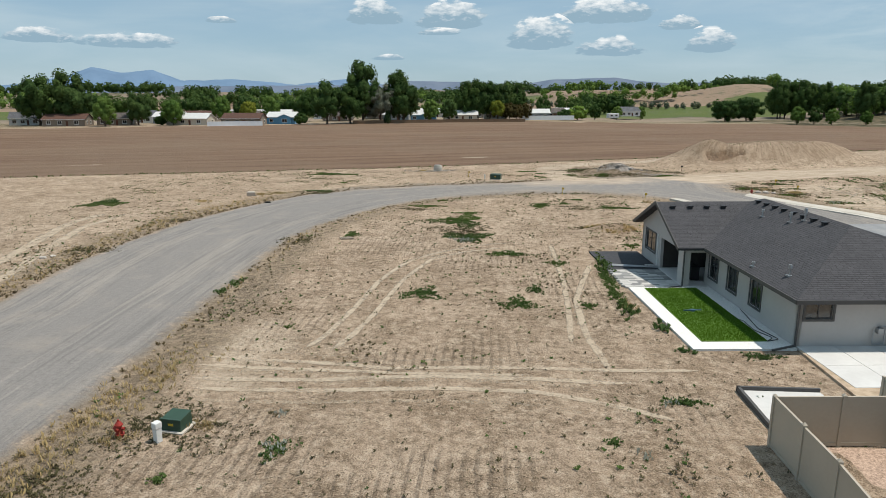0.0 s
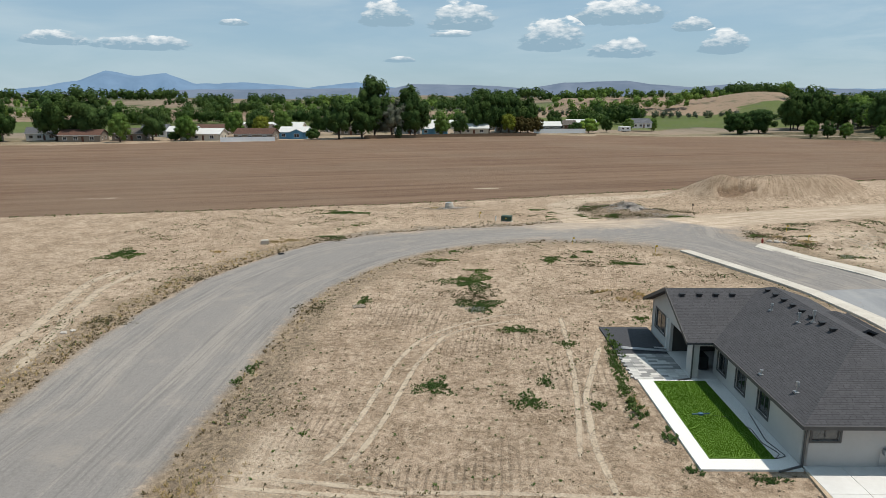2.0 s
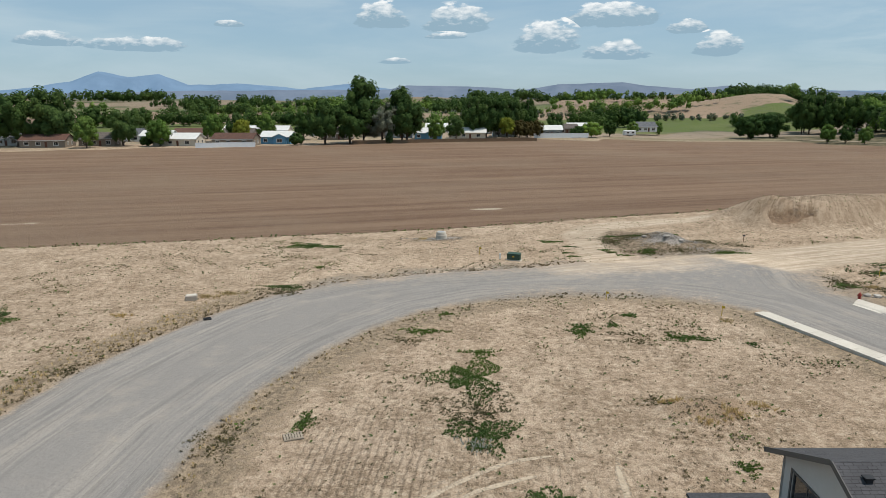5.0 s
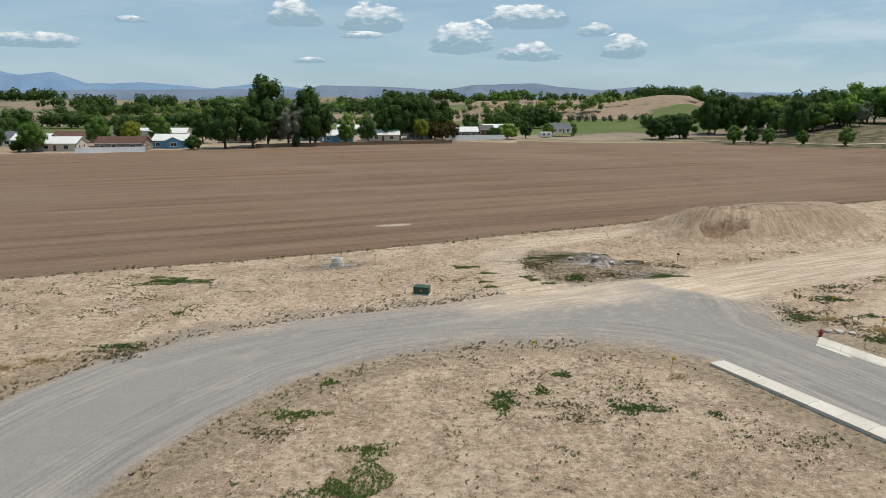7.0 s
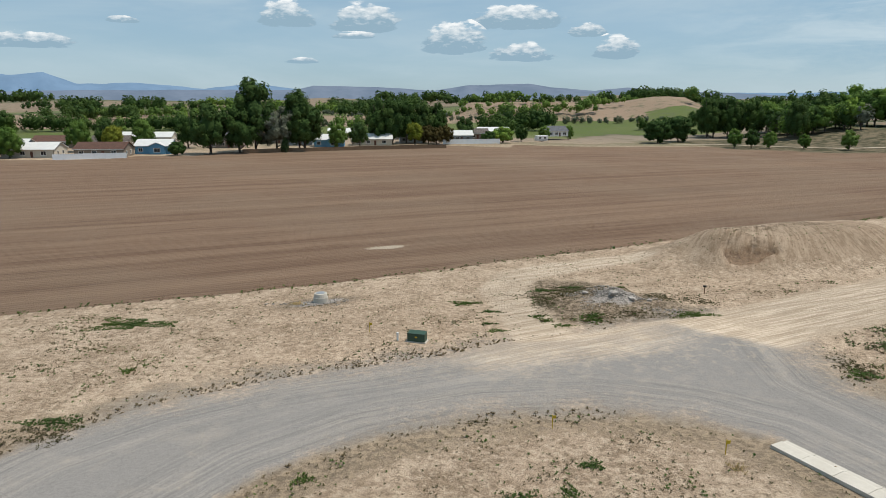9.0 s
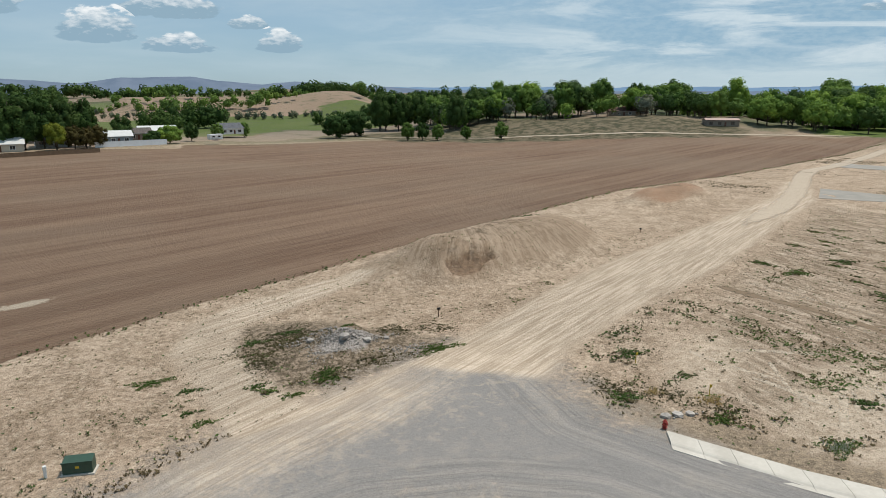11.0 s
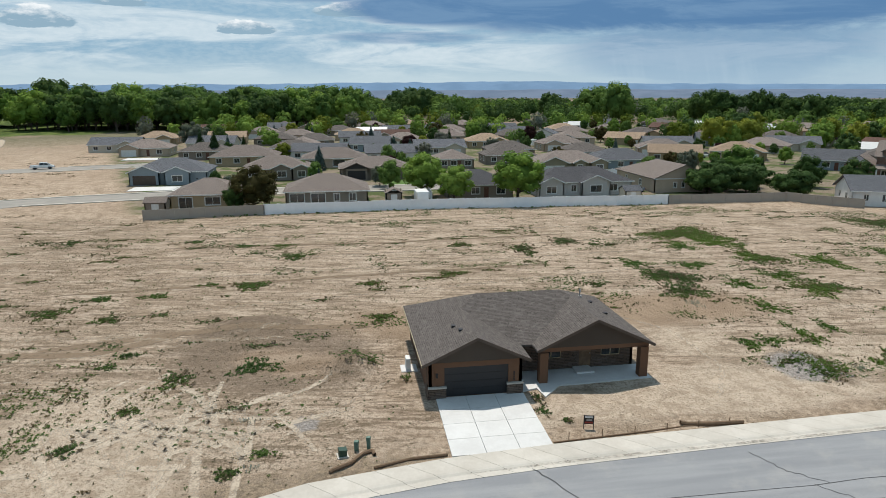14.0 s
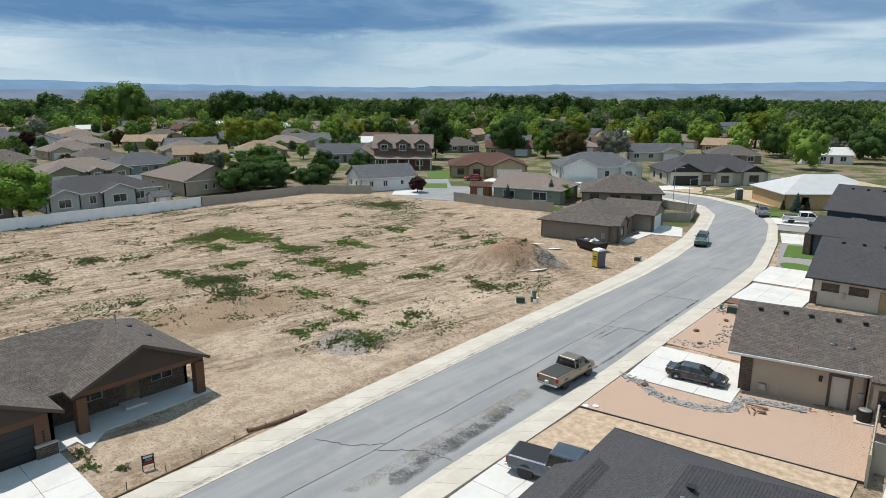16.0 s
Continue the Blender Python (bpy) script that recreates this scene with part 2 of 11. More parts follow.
WOOD = surf("weathered_wood", (0.23, 0.15, 0.09), (0.14, 0.09, 0.055), 2, 0.8, 0.004)
RAWWOOD = surf("raw_timber", (0.52, 0.36, 0.18), (0.42, 0.28, 0.14), 2, 0.75, 0.003)
STEEL = surf("galvanised_steel", (0.42, 0.43, 0.44), (0.34, 0.35, 0.36), 3, 0.45, metal=0.7)
SHINGLE_DARK = bricks("charcoal_shingles", (0.078, 0.077, 0.083), (0.045, 0.045, 0.05), (0.025, 0.025, 0.027), (0.34, 0.145), 0.012, stray=(0.12, 0.118, 0.124))
SHINGLE_BROWN = bricks("weathered_brown_shingles", (0.135, 0.115, 0.104), (0.06, 0.052, 0.047), (0.03, 0.027, 0.025), (0.34, 0.145), 0.012, stray=(0.28, 0.245, 0.22))
SHINGLE_TAUPE = bricks("taupe_shingles", (0.225, 0.185, 0.162), (0.16, 0.131, 0.115), (0.08, 0.066, 0.06), (0.34, 0.15), 0.012, vary=0.3, stray=(0.21, 0.18, 0.15))
SHINGLE_TAN = bricks("tan_shingles", (0.34, 0.25, 0.17), (0.26, 0.19, 0.13), (0.15, 0.11, 0.08), (0.34, 0.15), 0.012, vary=0.2)
SHINGLE_RUST = bricks("red_brown_shingles", (0.13, 0.07, 0.05), (0.09, 0.05, 0.04), (0.05, 0.03, 0.025), (0.34, 0.15), 0.012, vary=0.2)
SHINGLE_GREY = bricks("slate_grey_shingles", (0.13, 0.135, 0.148), (0.086, 0.09, 0.1), (0.035, 0.036, 0.04), (0.34, 0.15), 0.012, vary=0.25)
METALROOF = surf("pale_metal_roof", (0.62, 0.62, 0.6), (0.54, 0.54, 0.52), 0.5, 0.4)
STONE = bricks("brown_ledge_stone", (0.16, 0.115, 0.085), (0.085, 0.06, 0.048), (0.02, 0.015, 0.012), (0.42, 0.12), 0.014, bump=0.04, blotch=0.7, stray=(0.27, 0.22, 0.18))
BRICKRED = bricks("red_brown_brick", (0.22, 0.11, 0.075), (0.16, 0.08, 0.06), (0.3, 0.27, 0.24), (0.22, 0.075), 0.008)
ST_WHITE = surf("light_grey_stucco", (0.47, 0.455, 0.435), (0.43, 0.415, 0.395), 0.6, 0.95, 0.004, 40)
ST_BROWN = surf("chestnut_stucco", (0.155, 0.083, 0.048), (0.135, 0.072, 0.042), 0.6, 0.95, 0.004, 40)
ST_UMBER = surf("dark_umber_siding", (0.072, 0.055, 0.042), (0.062, 0.047, 0.036), 0.6, 0.85, 0.003, 30)
ST_TAUPE = surf("taupe_stucco", (0.235, 0.196, 0.158), (0.21, 0.175, 0.14), 0.6, 0.95, 0.004, 40)
ST_BEIGE = surf("beige_stucco", (0.45, 0.36, 0.275), (0.41, 0.325, 0.245), 0.6, 0.95, 0.004, 40)
ST_TAN = surf("sandy_stucco", (0.40, 0.30, 0.185), (0.36, 0.27, 0.165), 0.6, 0.95, 0.004, 40)
ST_PALE = surf("cream_stucco", (0.55, 0.50, 0.42), (0.5, 0.45, 0.37), 0.6, 0.95, 0.004, 40)
ST_BLUE = surf("grey_blue_siding", (0.24, 0.285, 0.31), (0.21, 0.25, 0.275), 0.6, 0.85, 0.003, 30)
ST_NAVY = surf("navy_siding", (0.055, 0.075, 0.105), (0.045, 0.062, 0.09), 0.6, 0.8, 0.003, 30)
ST_OLIVE = surf("olive_siding", (0.26, 0.235, 0.16), (0.235, 0.21, 0.145), 0.6, 0.85, 0.003, 30)
ST_GREEN = surf("sage_green_siding", (0.25, 0.27, 0.21), (0.225, 0.245, 0.19), 0.6, 0.85, 0.003, 30)
ST_SKY = surf("bright_blue_siding", (0.12, 0.30, 0.46), (0.10, 0.26, 0.41), 0.6, 0.8, 0.003, 30)
DARKTRIM = surf("dark_grey_trim", (0.085, 0.082, 0.08), (0.07, 0.068, 0.066), 2, 0.6)
BROWNTRIM = surf("brown_trim", (0.09, 0.065, 0.05), (0.075, 0.055, 0.042), 2, 0.6)
GARAGE_DARK = surf("black_garage_door", (0.022, 0.022, 0.024), (0.018, 0.018, 0.02), 1, 0.5)
DOOR_RED = surf("brown_red_door", (0.13, 0.05, 0.03), (0.1, 0.04, 0.025), 3, 0.5)
DARKROOM = surf("dark_interior", (0.06, 0.055, 0.05), scale=1, rough=0.9)
BARK = surf("bark", (0.13, 0.1, 0.075), (0.07, 0.055, 0.042), 3, 0.95, 0.02, 8)
L_DEEP = leafy("deep_green_leaves", (0.044, 0.086, 0.026), (0.07, 0.122, 0.035))
L_MID = leafy("mid_green_leaves", (0.092, 0.162, 0.038), (0.14, 0.23, 0.054))
L_BRIGHT = leafy("bright_green_leaves", (0.125, 0.215, 0.038), (0.18, 0.29, 0.056))
L_LIME = leafy("yellow_green_leaves", (0.14, 0.18, 0.024), (0.19, 0.225, 0.034))
L_OLIVE = leafy("grey_olive_leaves", (0.12, 0.14, 0.105), (0.165, 0.185, 0.14))
L_PLUM = leafy("dark_plum_leaves", (0.04, 0.018, 0.02), (0.06, 0.026, 0.025))
L_SPRUCE = leafy("blue_spruce_needles", (0.055, 0.09, 0.08), (0.085, 0.125, 0.115))
L_DARK = leafy("dark_conifer_needles", (0.028, 0.055, 0.02), (0.045, 0.08, 0.03))
L_RUST = leafy("bronze_green_leaves", (0.06, 0.05, 0.02), (0.085, 0.075, 0.025))
L_WEED = leafy("weed_leaves", (0.06, 0.105, 0.034), (0.105, 0.165, 0.05))
L_FRESH = leafy("fresh_weed_leaves", (0.08, 0.14, 0.036), (0.14, 0.215, 0.056))
L_DRYW = leafy("dry_grass_blades", (0.42, 0.31, 0.16), (0.52, 0.40, 0.22))
L_DULL = leafy("withered_weeds", (0.165, 0.135, 0.082), (0.105, 0.092, 0.052))
L_TURF = leafy("turf_blades", (0.105, 0.215, 0.02), (0.12, 0.235, 0.024))
L_BLOOM = leafy("pale_weed_flowers", (0.55, 0.55, 0.5), (0.4, 0.42, 0.36))

# ---- mesh tools ----
class MB:
    """Collects faces of one mesh."""

    def __init__(self):
        self.v, self.f, self.uv = [], [], []

    def face(self, pts, uv=None):
        n = len(self.v)
        self.v += [tuple(p) for p in pts]
        self.f.append(tuple(range(n, n + len(pts))))
        if uv is None:
            a, b, c = Vector(pts[0]), Vector(pts[1]), Vector(pts[2])
            nor = (b - a).cross(c - a)
            nor = nor.normalized() if nor.length > 1e-9 else Vector((0, 0, 1))
            if abs(nor.z) > 0.999:
                s, t = Vector((1, 0, 0)), Vector((0, 1, 0))
            else:
                s = Vector((-nor.y, nor.x, 0)).normalized()
                t = nor.cross(s)
            uv = [(Vector(p).dot(s), Vector(p).dot(t)) for p in pts]
        self.uv.append(uv)
        return self

    def box(self, x0, y0, z0, x1, y1, z1):
        p = [(x, y, z) for z in (z0, z1) for x, y in ((x0, y0), (x1, y0), (x1, y1), (x0, y1))]
        for q in ((3, 2, 1, 0), (4, 5, 6, 7), (0, 1, 5, 4), (1, 2, 6, 5), (2, 3, 7, 6), (3, 0, 4, 7)):
            self.face([p[k] for k in q])
        return self

    def beam(self, a, b, w, h):
        """A bar of w by h from a to b."""
        a, b = Vector(a), Vector(b)
        d = (b - a).normalized()
        s = d.cross(Vector((0, 0, 1)))
        s = s.normalized() if s.length > 1e-4 else Vector((1, 0, 0))
        t = s.cross(d)
        ring = [s * x * w / 2 + t * y * h / 2 for x, y in ((-1, -1), (1, -1), (1, 1), (-1, 1))]
        p = [a + r for r in ring] + [b + r for r in ring]
        for q in ((3, 2, 1, 0), (4, 5, 6, 7), (0, 1, 5, 4), (1, 2, 6, 5), (2, 3, 7, 6), (3, 0, 4, 7)):
            self.face([p[k] for k in q])
        return self

    def cyl(self, a, b, r0, r1=None, n=10, caps=True):
        a, b, r1 = Vector(a), Vector(b), r0 if r1 is None else r1
        d = (b - a).normalized()
        s = d.orthogonal().normalized()
        t = d.cross(s)
        ring = [s * math.cos(k * math.tau / n) + t * math.sin(k * math.tau / n) for k in range(n)]
        lo, hi = [a + r * r0 for r in ring], [b + r * r1 for r in ring]
        for k in range(n):
            j = (k + 1) % n
            self.face([lo[k], lo[j], hi[j], hi[k]], [(k, 0), (k + 1, 0), (k + 1, 1), (k, 1)])
        if caps:
            self.face(lo[::-1])
            self.face(hi)
        return self

    def prism(self, poly, z0, z1):
        n = len(poly)
        self.face([(x, y, z1) for x, y in poly])
        self.face([(x, y, z0) for x, y in poly[::-1]])
        for k in range(n):
            (ax, ay), (bx, by) = poly[k], poly[(k + 1) % n]
            self.face([(ax, ay, z0), (bx, by, z0), (bx, by, z1), (ax, ay, z1)])
        return self

    def loft(self, rings, closed=True, caps=True):
        n = len(rings[0])
        for a, b in zip(rings, rings[1:]):
            for k in range(n if closed else n - 1):
                j = (k + 1) % n
                self.face([a[k], a[j], b[j], b[k]])
        if caps:
            self.face(rings[0][::-1])
            self.face(rings[-1])
        return self

    def mesh(self, name, mat, smooth=False, merge=False):
        me = bpy.data.meshes.new(name)
        me.from_pydata(self.v, [], self.f)
        layer = me.uv_layers.new(name="UVMap")
        layer.data.foreach_set("uv", [c for face in self.uv for p in face for c in p])
        if mat:
            me.materials.append(mat)
        if merge or smooth:
            b = bmesh.new()
            b.from_mesh(me)
            bmesh.ops.remove_doubles(b, verts=b.verts, dist=1e-4)
            bmesh.ops.recalc_face_normals(b, faces=b.faces)
            b.to_mesh(me)
            b.free()
        if smooth:
            me.polygons.foreach_set("use_smooth", [True] * len(me.polygons))
        me.update()
        return me

    def obj(self, name, mat, parent=None, label="", smooth=False, merge=False, bevel=0.0):
        ob = new(name, self.mesh(name, mat, smooth, merge or bevel > 0 or "roof" in name))
        if parent is not None:
            ob.parent = parent
        if label:
            ob["label"] = label
        if bevel:
            mod = ob.modifiers.new("bevel", "BEVEL")
            mod.width, mod.segments, mod.limit_method, mod.angle_limit = bevel, 2, "ANGLE", radians(35)
        return ob


def part(name, mb, mat, parent, label="", **k):
    return mb.obj(name, mat, parent, label, **k)


def thing(name, x, y, z=0.0, rot=0.0, label="", category="", group="", kind=""):
    """An Empty at a thing's base, rot in degrees."""
    ob = new(name)
    ob.empty_display_size = 0.2
    ob.matrix_world = pose(x, y, z, 0, 0, rot)
    return tagged(ob, label, category, group, kind)


def big_mesh(name, verts, faces, mat, uv=None):
    """A mesh from arrays: verts n x 3, faces m x 3 or m x 4."""
    me = bpy.data.meshes.new(name)
    verts, faces = np.asarray(verts, np.float32), np.asarray(faces, np.int32)
    m, k = faces.shape
    me.vertices.add(len(verts))
    me.vertices.foreach_set("co", verts.ravel())
    me.loops.add(m * k)
    me.loops.foreach_set("vertex_index", faces.ravel())
    me.polygons.add(m)
    me.polygons.foreach_set("loop_start", np.arange(0, m * k, k, dtype=np.int32))
    me.polygons.foreach_set("loop_total", np.full(m, k, np.int32))
    me.update(calc_edges=True)
    if mat:
        me.materials.append(mat)
    return me


def roof_mesh(polys, thick=0.16):
    """A roof shell from its sloping top faces."""
    mb, count = MB(), {}
    key = lambda p: tuple(round(c, 3) for c in p)  # noqa: E731
    for poly in polys:
        a, b, c = (Vector(p) for p in poly[:3])
        if (b - a).cross(c - a).z < 0:
            poly = poly[::-1]
        mb.face(poly)
        mb.face([(x, y, z - thick) for x, y, z in poly[::-1]])
        for p, q in zip(poly, poly[1:] + poly[:1]):
            count.setdefault(frozenset((key(p), key(q))), []).append((p, q))
    for sides in count.values():
        if len(sides) == 1:
            (x0, y0, z0), (x1, y1, z1) = sides[0]
            mb.face([(x0, y0, z0 - thick), (x1, y1, z1 - thick), (x1, y1, z1), (x0, y0, z0)])
    return mb


def wall_run(mb, p0, p1, h, openings=(), thick=0.2, z=0.0):
    """A wall from p0 to p1 (outer face on its right), with openings (s0, s1, z0, z1) right through it."""
    (x0, y0), (x1, y1) = p0, p1
    length = math.hypot(x1 - x0, y1 - y0)
    ux, uy = (x1 - x0) / length, (y1 - y0) / length
    nx, ny = -uy, ux

    def block(a, b, lo, hi):
        if b - a < 1e-3 or hi - lo < 1e-3:
            return
        base = [(x0 + ux * a, y0 + uy * a), (x0 + ux * b, y0 + uy * b)]
        base += [(base[1][0] + nx * thick, base[1][1] + ny * thick), (base[0][0] + nx * thick, base[0][1] + ny * thick)]
        mb.prism(base, z + lo, z + hi)

    at = 0.0
    for s0, s1, z0, z1 in sorted(openings):
        block(at, s0, 0, h)
        block(s0, s1, 0, z0)
        block(s0, s1, z1, h)
        at = s1
    block(at, length, 0, h)
    return mb


def fill_opening(parent, p0, p1, op, kind="window", frame_mat=None, trim=None, thick=0.2, z=0.0, leaf=None, bars=1, sill=False):
    """What stands in an opening of a wall_run: a window with frame and pane, a door, or a garage door."""
    (x0, y0), (x1, y1) = p0, p1
    length = math.hypot(x1 - x0, y1 - y0)
    turn = math.degrees(math.atan2(y1 - y0, x1 - x0))
    s0, s1, z0, z1 = op
    holder = MB()
    w_, h_ = s1 - s0, z1 - z0
    d0, d1 = 0.05, 0.12
    f = 0.06
    frame_mat = frame_mat or WHITE
    m = pose(x0 + (x1 - x0) * s0 / length, y0 + (y1 - y0) * s0 / length, z + z0, 0, 0, turn)
    if kind == "window":
        holder.box(0, d0, 0, f, d1, h_).box(w_ - f, d0, 0, w_, d1, h_).box(f, d0, 0, w_ - f, d1, f).box(f, d0, h_ - f, w_ - f, d1, h_)
        for k in range(1, bars + 1):
            c = w_ * k / (bars + 1)
            holder.box(c - f / 2, d0, f, c + f / 2, d1, h_ - f)
        if trim:
            t = 0.11
            for bx in ((-t, -t, 0, h_ + t), (w_, -t, w_ + t, h_ + t), (0, h_, w_, h_ + t), (0, -t, w_, 0)):
                MBT = MB().box(bx[0], -0.035, bx[1], bx[2], 0.0, bx[3])
                holder.v, off = holder.v + MBT.v, len(holder.v)
                holder.f += [tuple(i + off for i in q) for q in MBT.f]
                holder.uv += MBT.uv
        ob = part("window", holder, trim or frame_mat, parent)
        ob.matrix_basis = m
        part("pane", MB().box(f, d0 + 0.02, f, w_ - f, d1 - 0.02, h_ - f), GLASS, ob, "dark reflecting glass")
        return ob
    if kind == "garage":
        n = 4
        for k in range(n):
            holder.box(0, 0.09, k * h_ / n + 0.008, w_, 0.14, (k + 1) * h_ / n - 0.008)
        holder.box(0, 0.12, 0, w_, 0.15, h_)
        ob = part("garage_door", holder, leaf or GARAGE_DARK, parent, "sectional garage door")
        ob.matrix_basis = m
        return ob
    holder.box(0, 0.07, 0, w_, 0.12, h_)
    for a, b in ((0.12, 0.45), (0.55, 0.88)):
        holder.box(w_ * 0.15, 0.055, h_ * a, w_ * 0.85, 0.075, h_ * b)
    ob = part("door", holder, leaf or DOOR_RED, parent)
    ob.matrix_basis = m
    part("handle", MB().cyl((w_ * 0.9, 0.07, h_ * 0.48), (w_ * 0.9, 0.0, h_ * 0.48), 0.03, n=6), STEEL, ob)
    return ob

# ---- plan of the ground ----
ROAD_OUT = [(-25.2, -120), (-25.6, 20), (-26.8, 58), (-28.2, 66), (-28.6, 75), (-28.0, 84), (-26.0, 91.5), (-23.5, 98.5), (-20.5, 103.7), (-15.5, 108.3), (-8.2, 112.3), (-0.3, 114.7), (5.0, 116.6), (9.5, 118.9)]
ROAD_EAST = [(13.5, 118.8), (17, 120.2), (21, 122.0), (25, 123.8), (30, 124.5), (32.8, 120.5), (32.4, 116.5), (31.2, 110), (32.6, 106.2)]
ROAD_IN = [(33.5, 103.4), (38.9, 91), (40.2, 83.5), (31.5, 82.2), (28.6, 88.6), (26.2, 94), (24.2, 98.5), (22.6, 102.3), (19, 105), (14, 106.9), (6.5, 106.6), (-1, 104), (-6.5, 100), (-10, 95), (-12.6, 90), (-14.6, 84), (-15.7, 78), (-15.6, 70), (-15, 57), (-14.5, 44), (-14.2, -120)]
GRAVEL = ROAD_OUT + ROAD_EAST + ROAD_IN
TRACK = [(12, 119), (17, 119.5), (24, 123.0), (31.5, 116.2), (34.5, 118.6), (41.7, 121.9), (52.3, 125.7), (68.7, 130.3), (87.5, 137.9), (112, 148), (128, 154.5), (155, 171.5), (152, 175), (125, 160.4), (95, 150), (71, 141.8), (53, 136.2), (41, 130.5), (33, 126.6), (30, 125.5)]
RUBBLE = [(11.8, 136.5), (12, 127), (13, 123), (15, 122.5), (21, 122.8), (30, 123.3), (30.8, 125.3), (25.7, 130), (22.3, 135.6), (16.4, 138.5)]
LOOP_TRACK = [(10.5, 119), (10.2, 127), (9.5, 134), (12, 140.5), (17, 144), (24, 146.5), (31, 149.5), (31.5, 147.5), (25, 144), (19, 141.3), (14.5, 138), (12.8, 133), (13, 127), (15, 120)]
FIELD = [(-420, 28), (-73, 116.3), (-48.6, 123.6), (-23.7, 131.6), (-4.5, 138.2), (14, 147), (27, 152.5), (40, 158.7), (74, 171.6), (106, 183.5), (150, 189), (235, 208), (331, 238), (356, 243), (278, 303), (215, 355), (155, 398), (118, 395), (21, 369), (-99, 302), (-190, 267), (-420, 180)]
STREET_E_BACK = [(32.7, 106.2), (35.7, 99.4), (39.3, 93.4), (41.3, 88.2), (42.6, 80.5), (43.2, 73), (43.6, 60), (44.0, 45), (44.3, 30), (44.7, 18), (45.6, 7), (47.3, -6.6), (50.3, -19), (52.6, -27), (57, -34.5), (64, -39), (76, -41)]
STREET_E_FRONT = [(31.4, 104.6), (34.2, 98.2), (37.6, 92.2), (39.3, 87.2), (40.4, 80.5), (40.9, 74), (41.4, 62), (41.9, 45), (42.2, 30), (42.4, 16), (43.2, 5), (45.0, -8), (48.2, -20), (50.6, -28.5), (55.5, -36.8), (63.5, -41.3), (76, -43.2)]
STREET_W_BACK = [(21.9, 101.4), (24.0, 96.8), (26.5, 91.2), (28.8, 85.4), (30.3, 78), (30.9, 70), (31.1, 60), (31.2, 50), (31.5, 42), (31.8, 33), (32.1, 23), (32.4, 12.5), (33.2, 3), (36.2, -12), (39.8, -25), (43.6, -34.3), (48.5, -42), (58.8, -49.3), (76, -51.5)]
STREET_W_FRONT = [(23.2, 102), (25.4, 97.3), (28.0, 91.7), (30.4, 85.8), (32.0, 78.4), (32.6, 70), (32.9, 60), (32.8, 50), (32.9, 42), (33.4, 33), (33.8, 23), (34.2, 13), (34.9, 3), (37.9, -12.6), (41.3, -25.6), (45, -34), (49.8, -40.6), (59.4, -47.4), (76, -49.6)]


def inside_distance(poly, x, y):
    """Distance to a polygon's edge, positive inside."""
    best, inner = np.full(x.shape, 1e9), np.zeros(x.shape, bool)
    for (ax, ay), (bx, by) in zip(poly, poly[1:] + poly[:1]):
        ex, ey = bx - ax, by - ay
        t = np.clip(((x - ax) * ex + (y - ay) * ey) / (ex * ex + ey * ey + 1e-9), 0, 1)
        best = np.minimum(best, np.hypot(x - ax - t * ex, y - ay - t * ey))
        if ay != by:
            inner ^= ((ay > y) != (by > y)) & (x < (bx - ax) * (y - ay) / (by - ay) + ax)
    return np.where(inner, best, -best)


def smooth(lo, hi, v):
    t = np.clip((v - lo) / (hi - lo), 0, 1)
    return t * t * (3 - 2 * t)


def waves(x, y, seed, size):
    """Smooth value noise between -1 and 1."""
    rng = np.random.RandomState(seed)
    table = rng.rand(64, 64) * 2 - 1
    u, v = x / size + 1000.3, y / size + 1000.7
    i, j = np.floor(u).astype(int), np.floor(v).astype(int)
    fu, fv = u - i, v - j
    fu, fv = fu * fu * (3 - 2 * fu), fv * fv * (3 - 2 * fv)
    at = lambda a, b: table[a % 64, b % 64]  # noqa: E731
    return (at(i, j) * (1 - fu) + at(i + 1, j) * fu) * (1 - fv) + (at(i, j + 1) * (1 - fu) + at(i + 1, j + 1) * fu) * fv


def hump(x, y, cx, cy, turn, a, b, top, flat=0.0):
    c, s = math.cos(radians(turn)), math.sin(radians(turn))
    u, v = (x - cx) * c + (y - cy) * s, -(x - cx) * s + (y - cy) * c
    u = np.sign(u) * np.maximum(np.abs(u) - flat, 0)
    r = np.sqrt((u / a) ** 2 + (v / b) ** 2)
    return top * (1 - smooth(0.05, 1.0, r))


def bite(x, y):
    """The undercut face dug into the near side of the big heap."""
    u, v = (x - 40.9) * 0.95 + (y - 141.2) * 0.3, -(x - 40.9) * 0.3 + (y - 141.2) * 0.95
    r = np.sqrt((u / 4.2) ** 2 + (v / 1.6) ** 2) + 0.35 * waves(x, y, 9, 1.4)
    return 1 - smooth(0.68, 0.95, r)


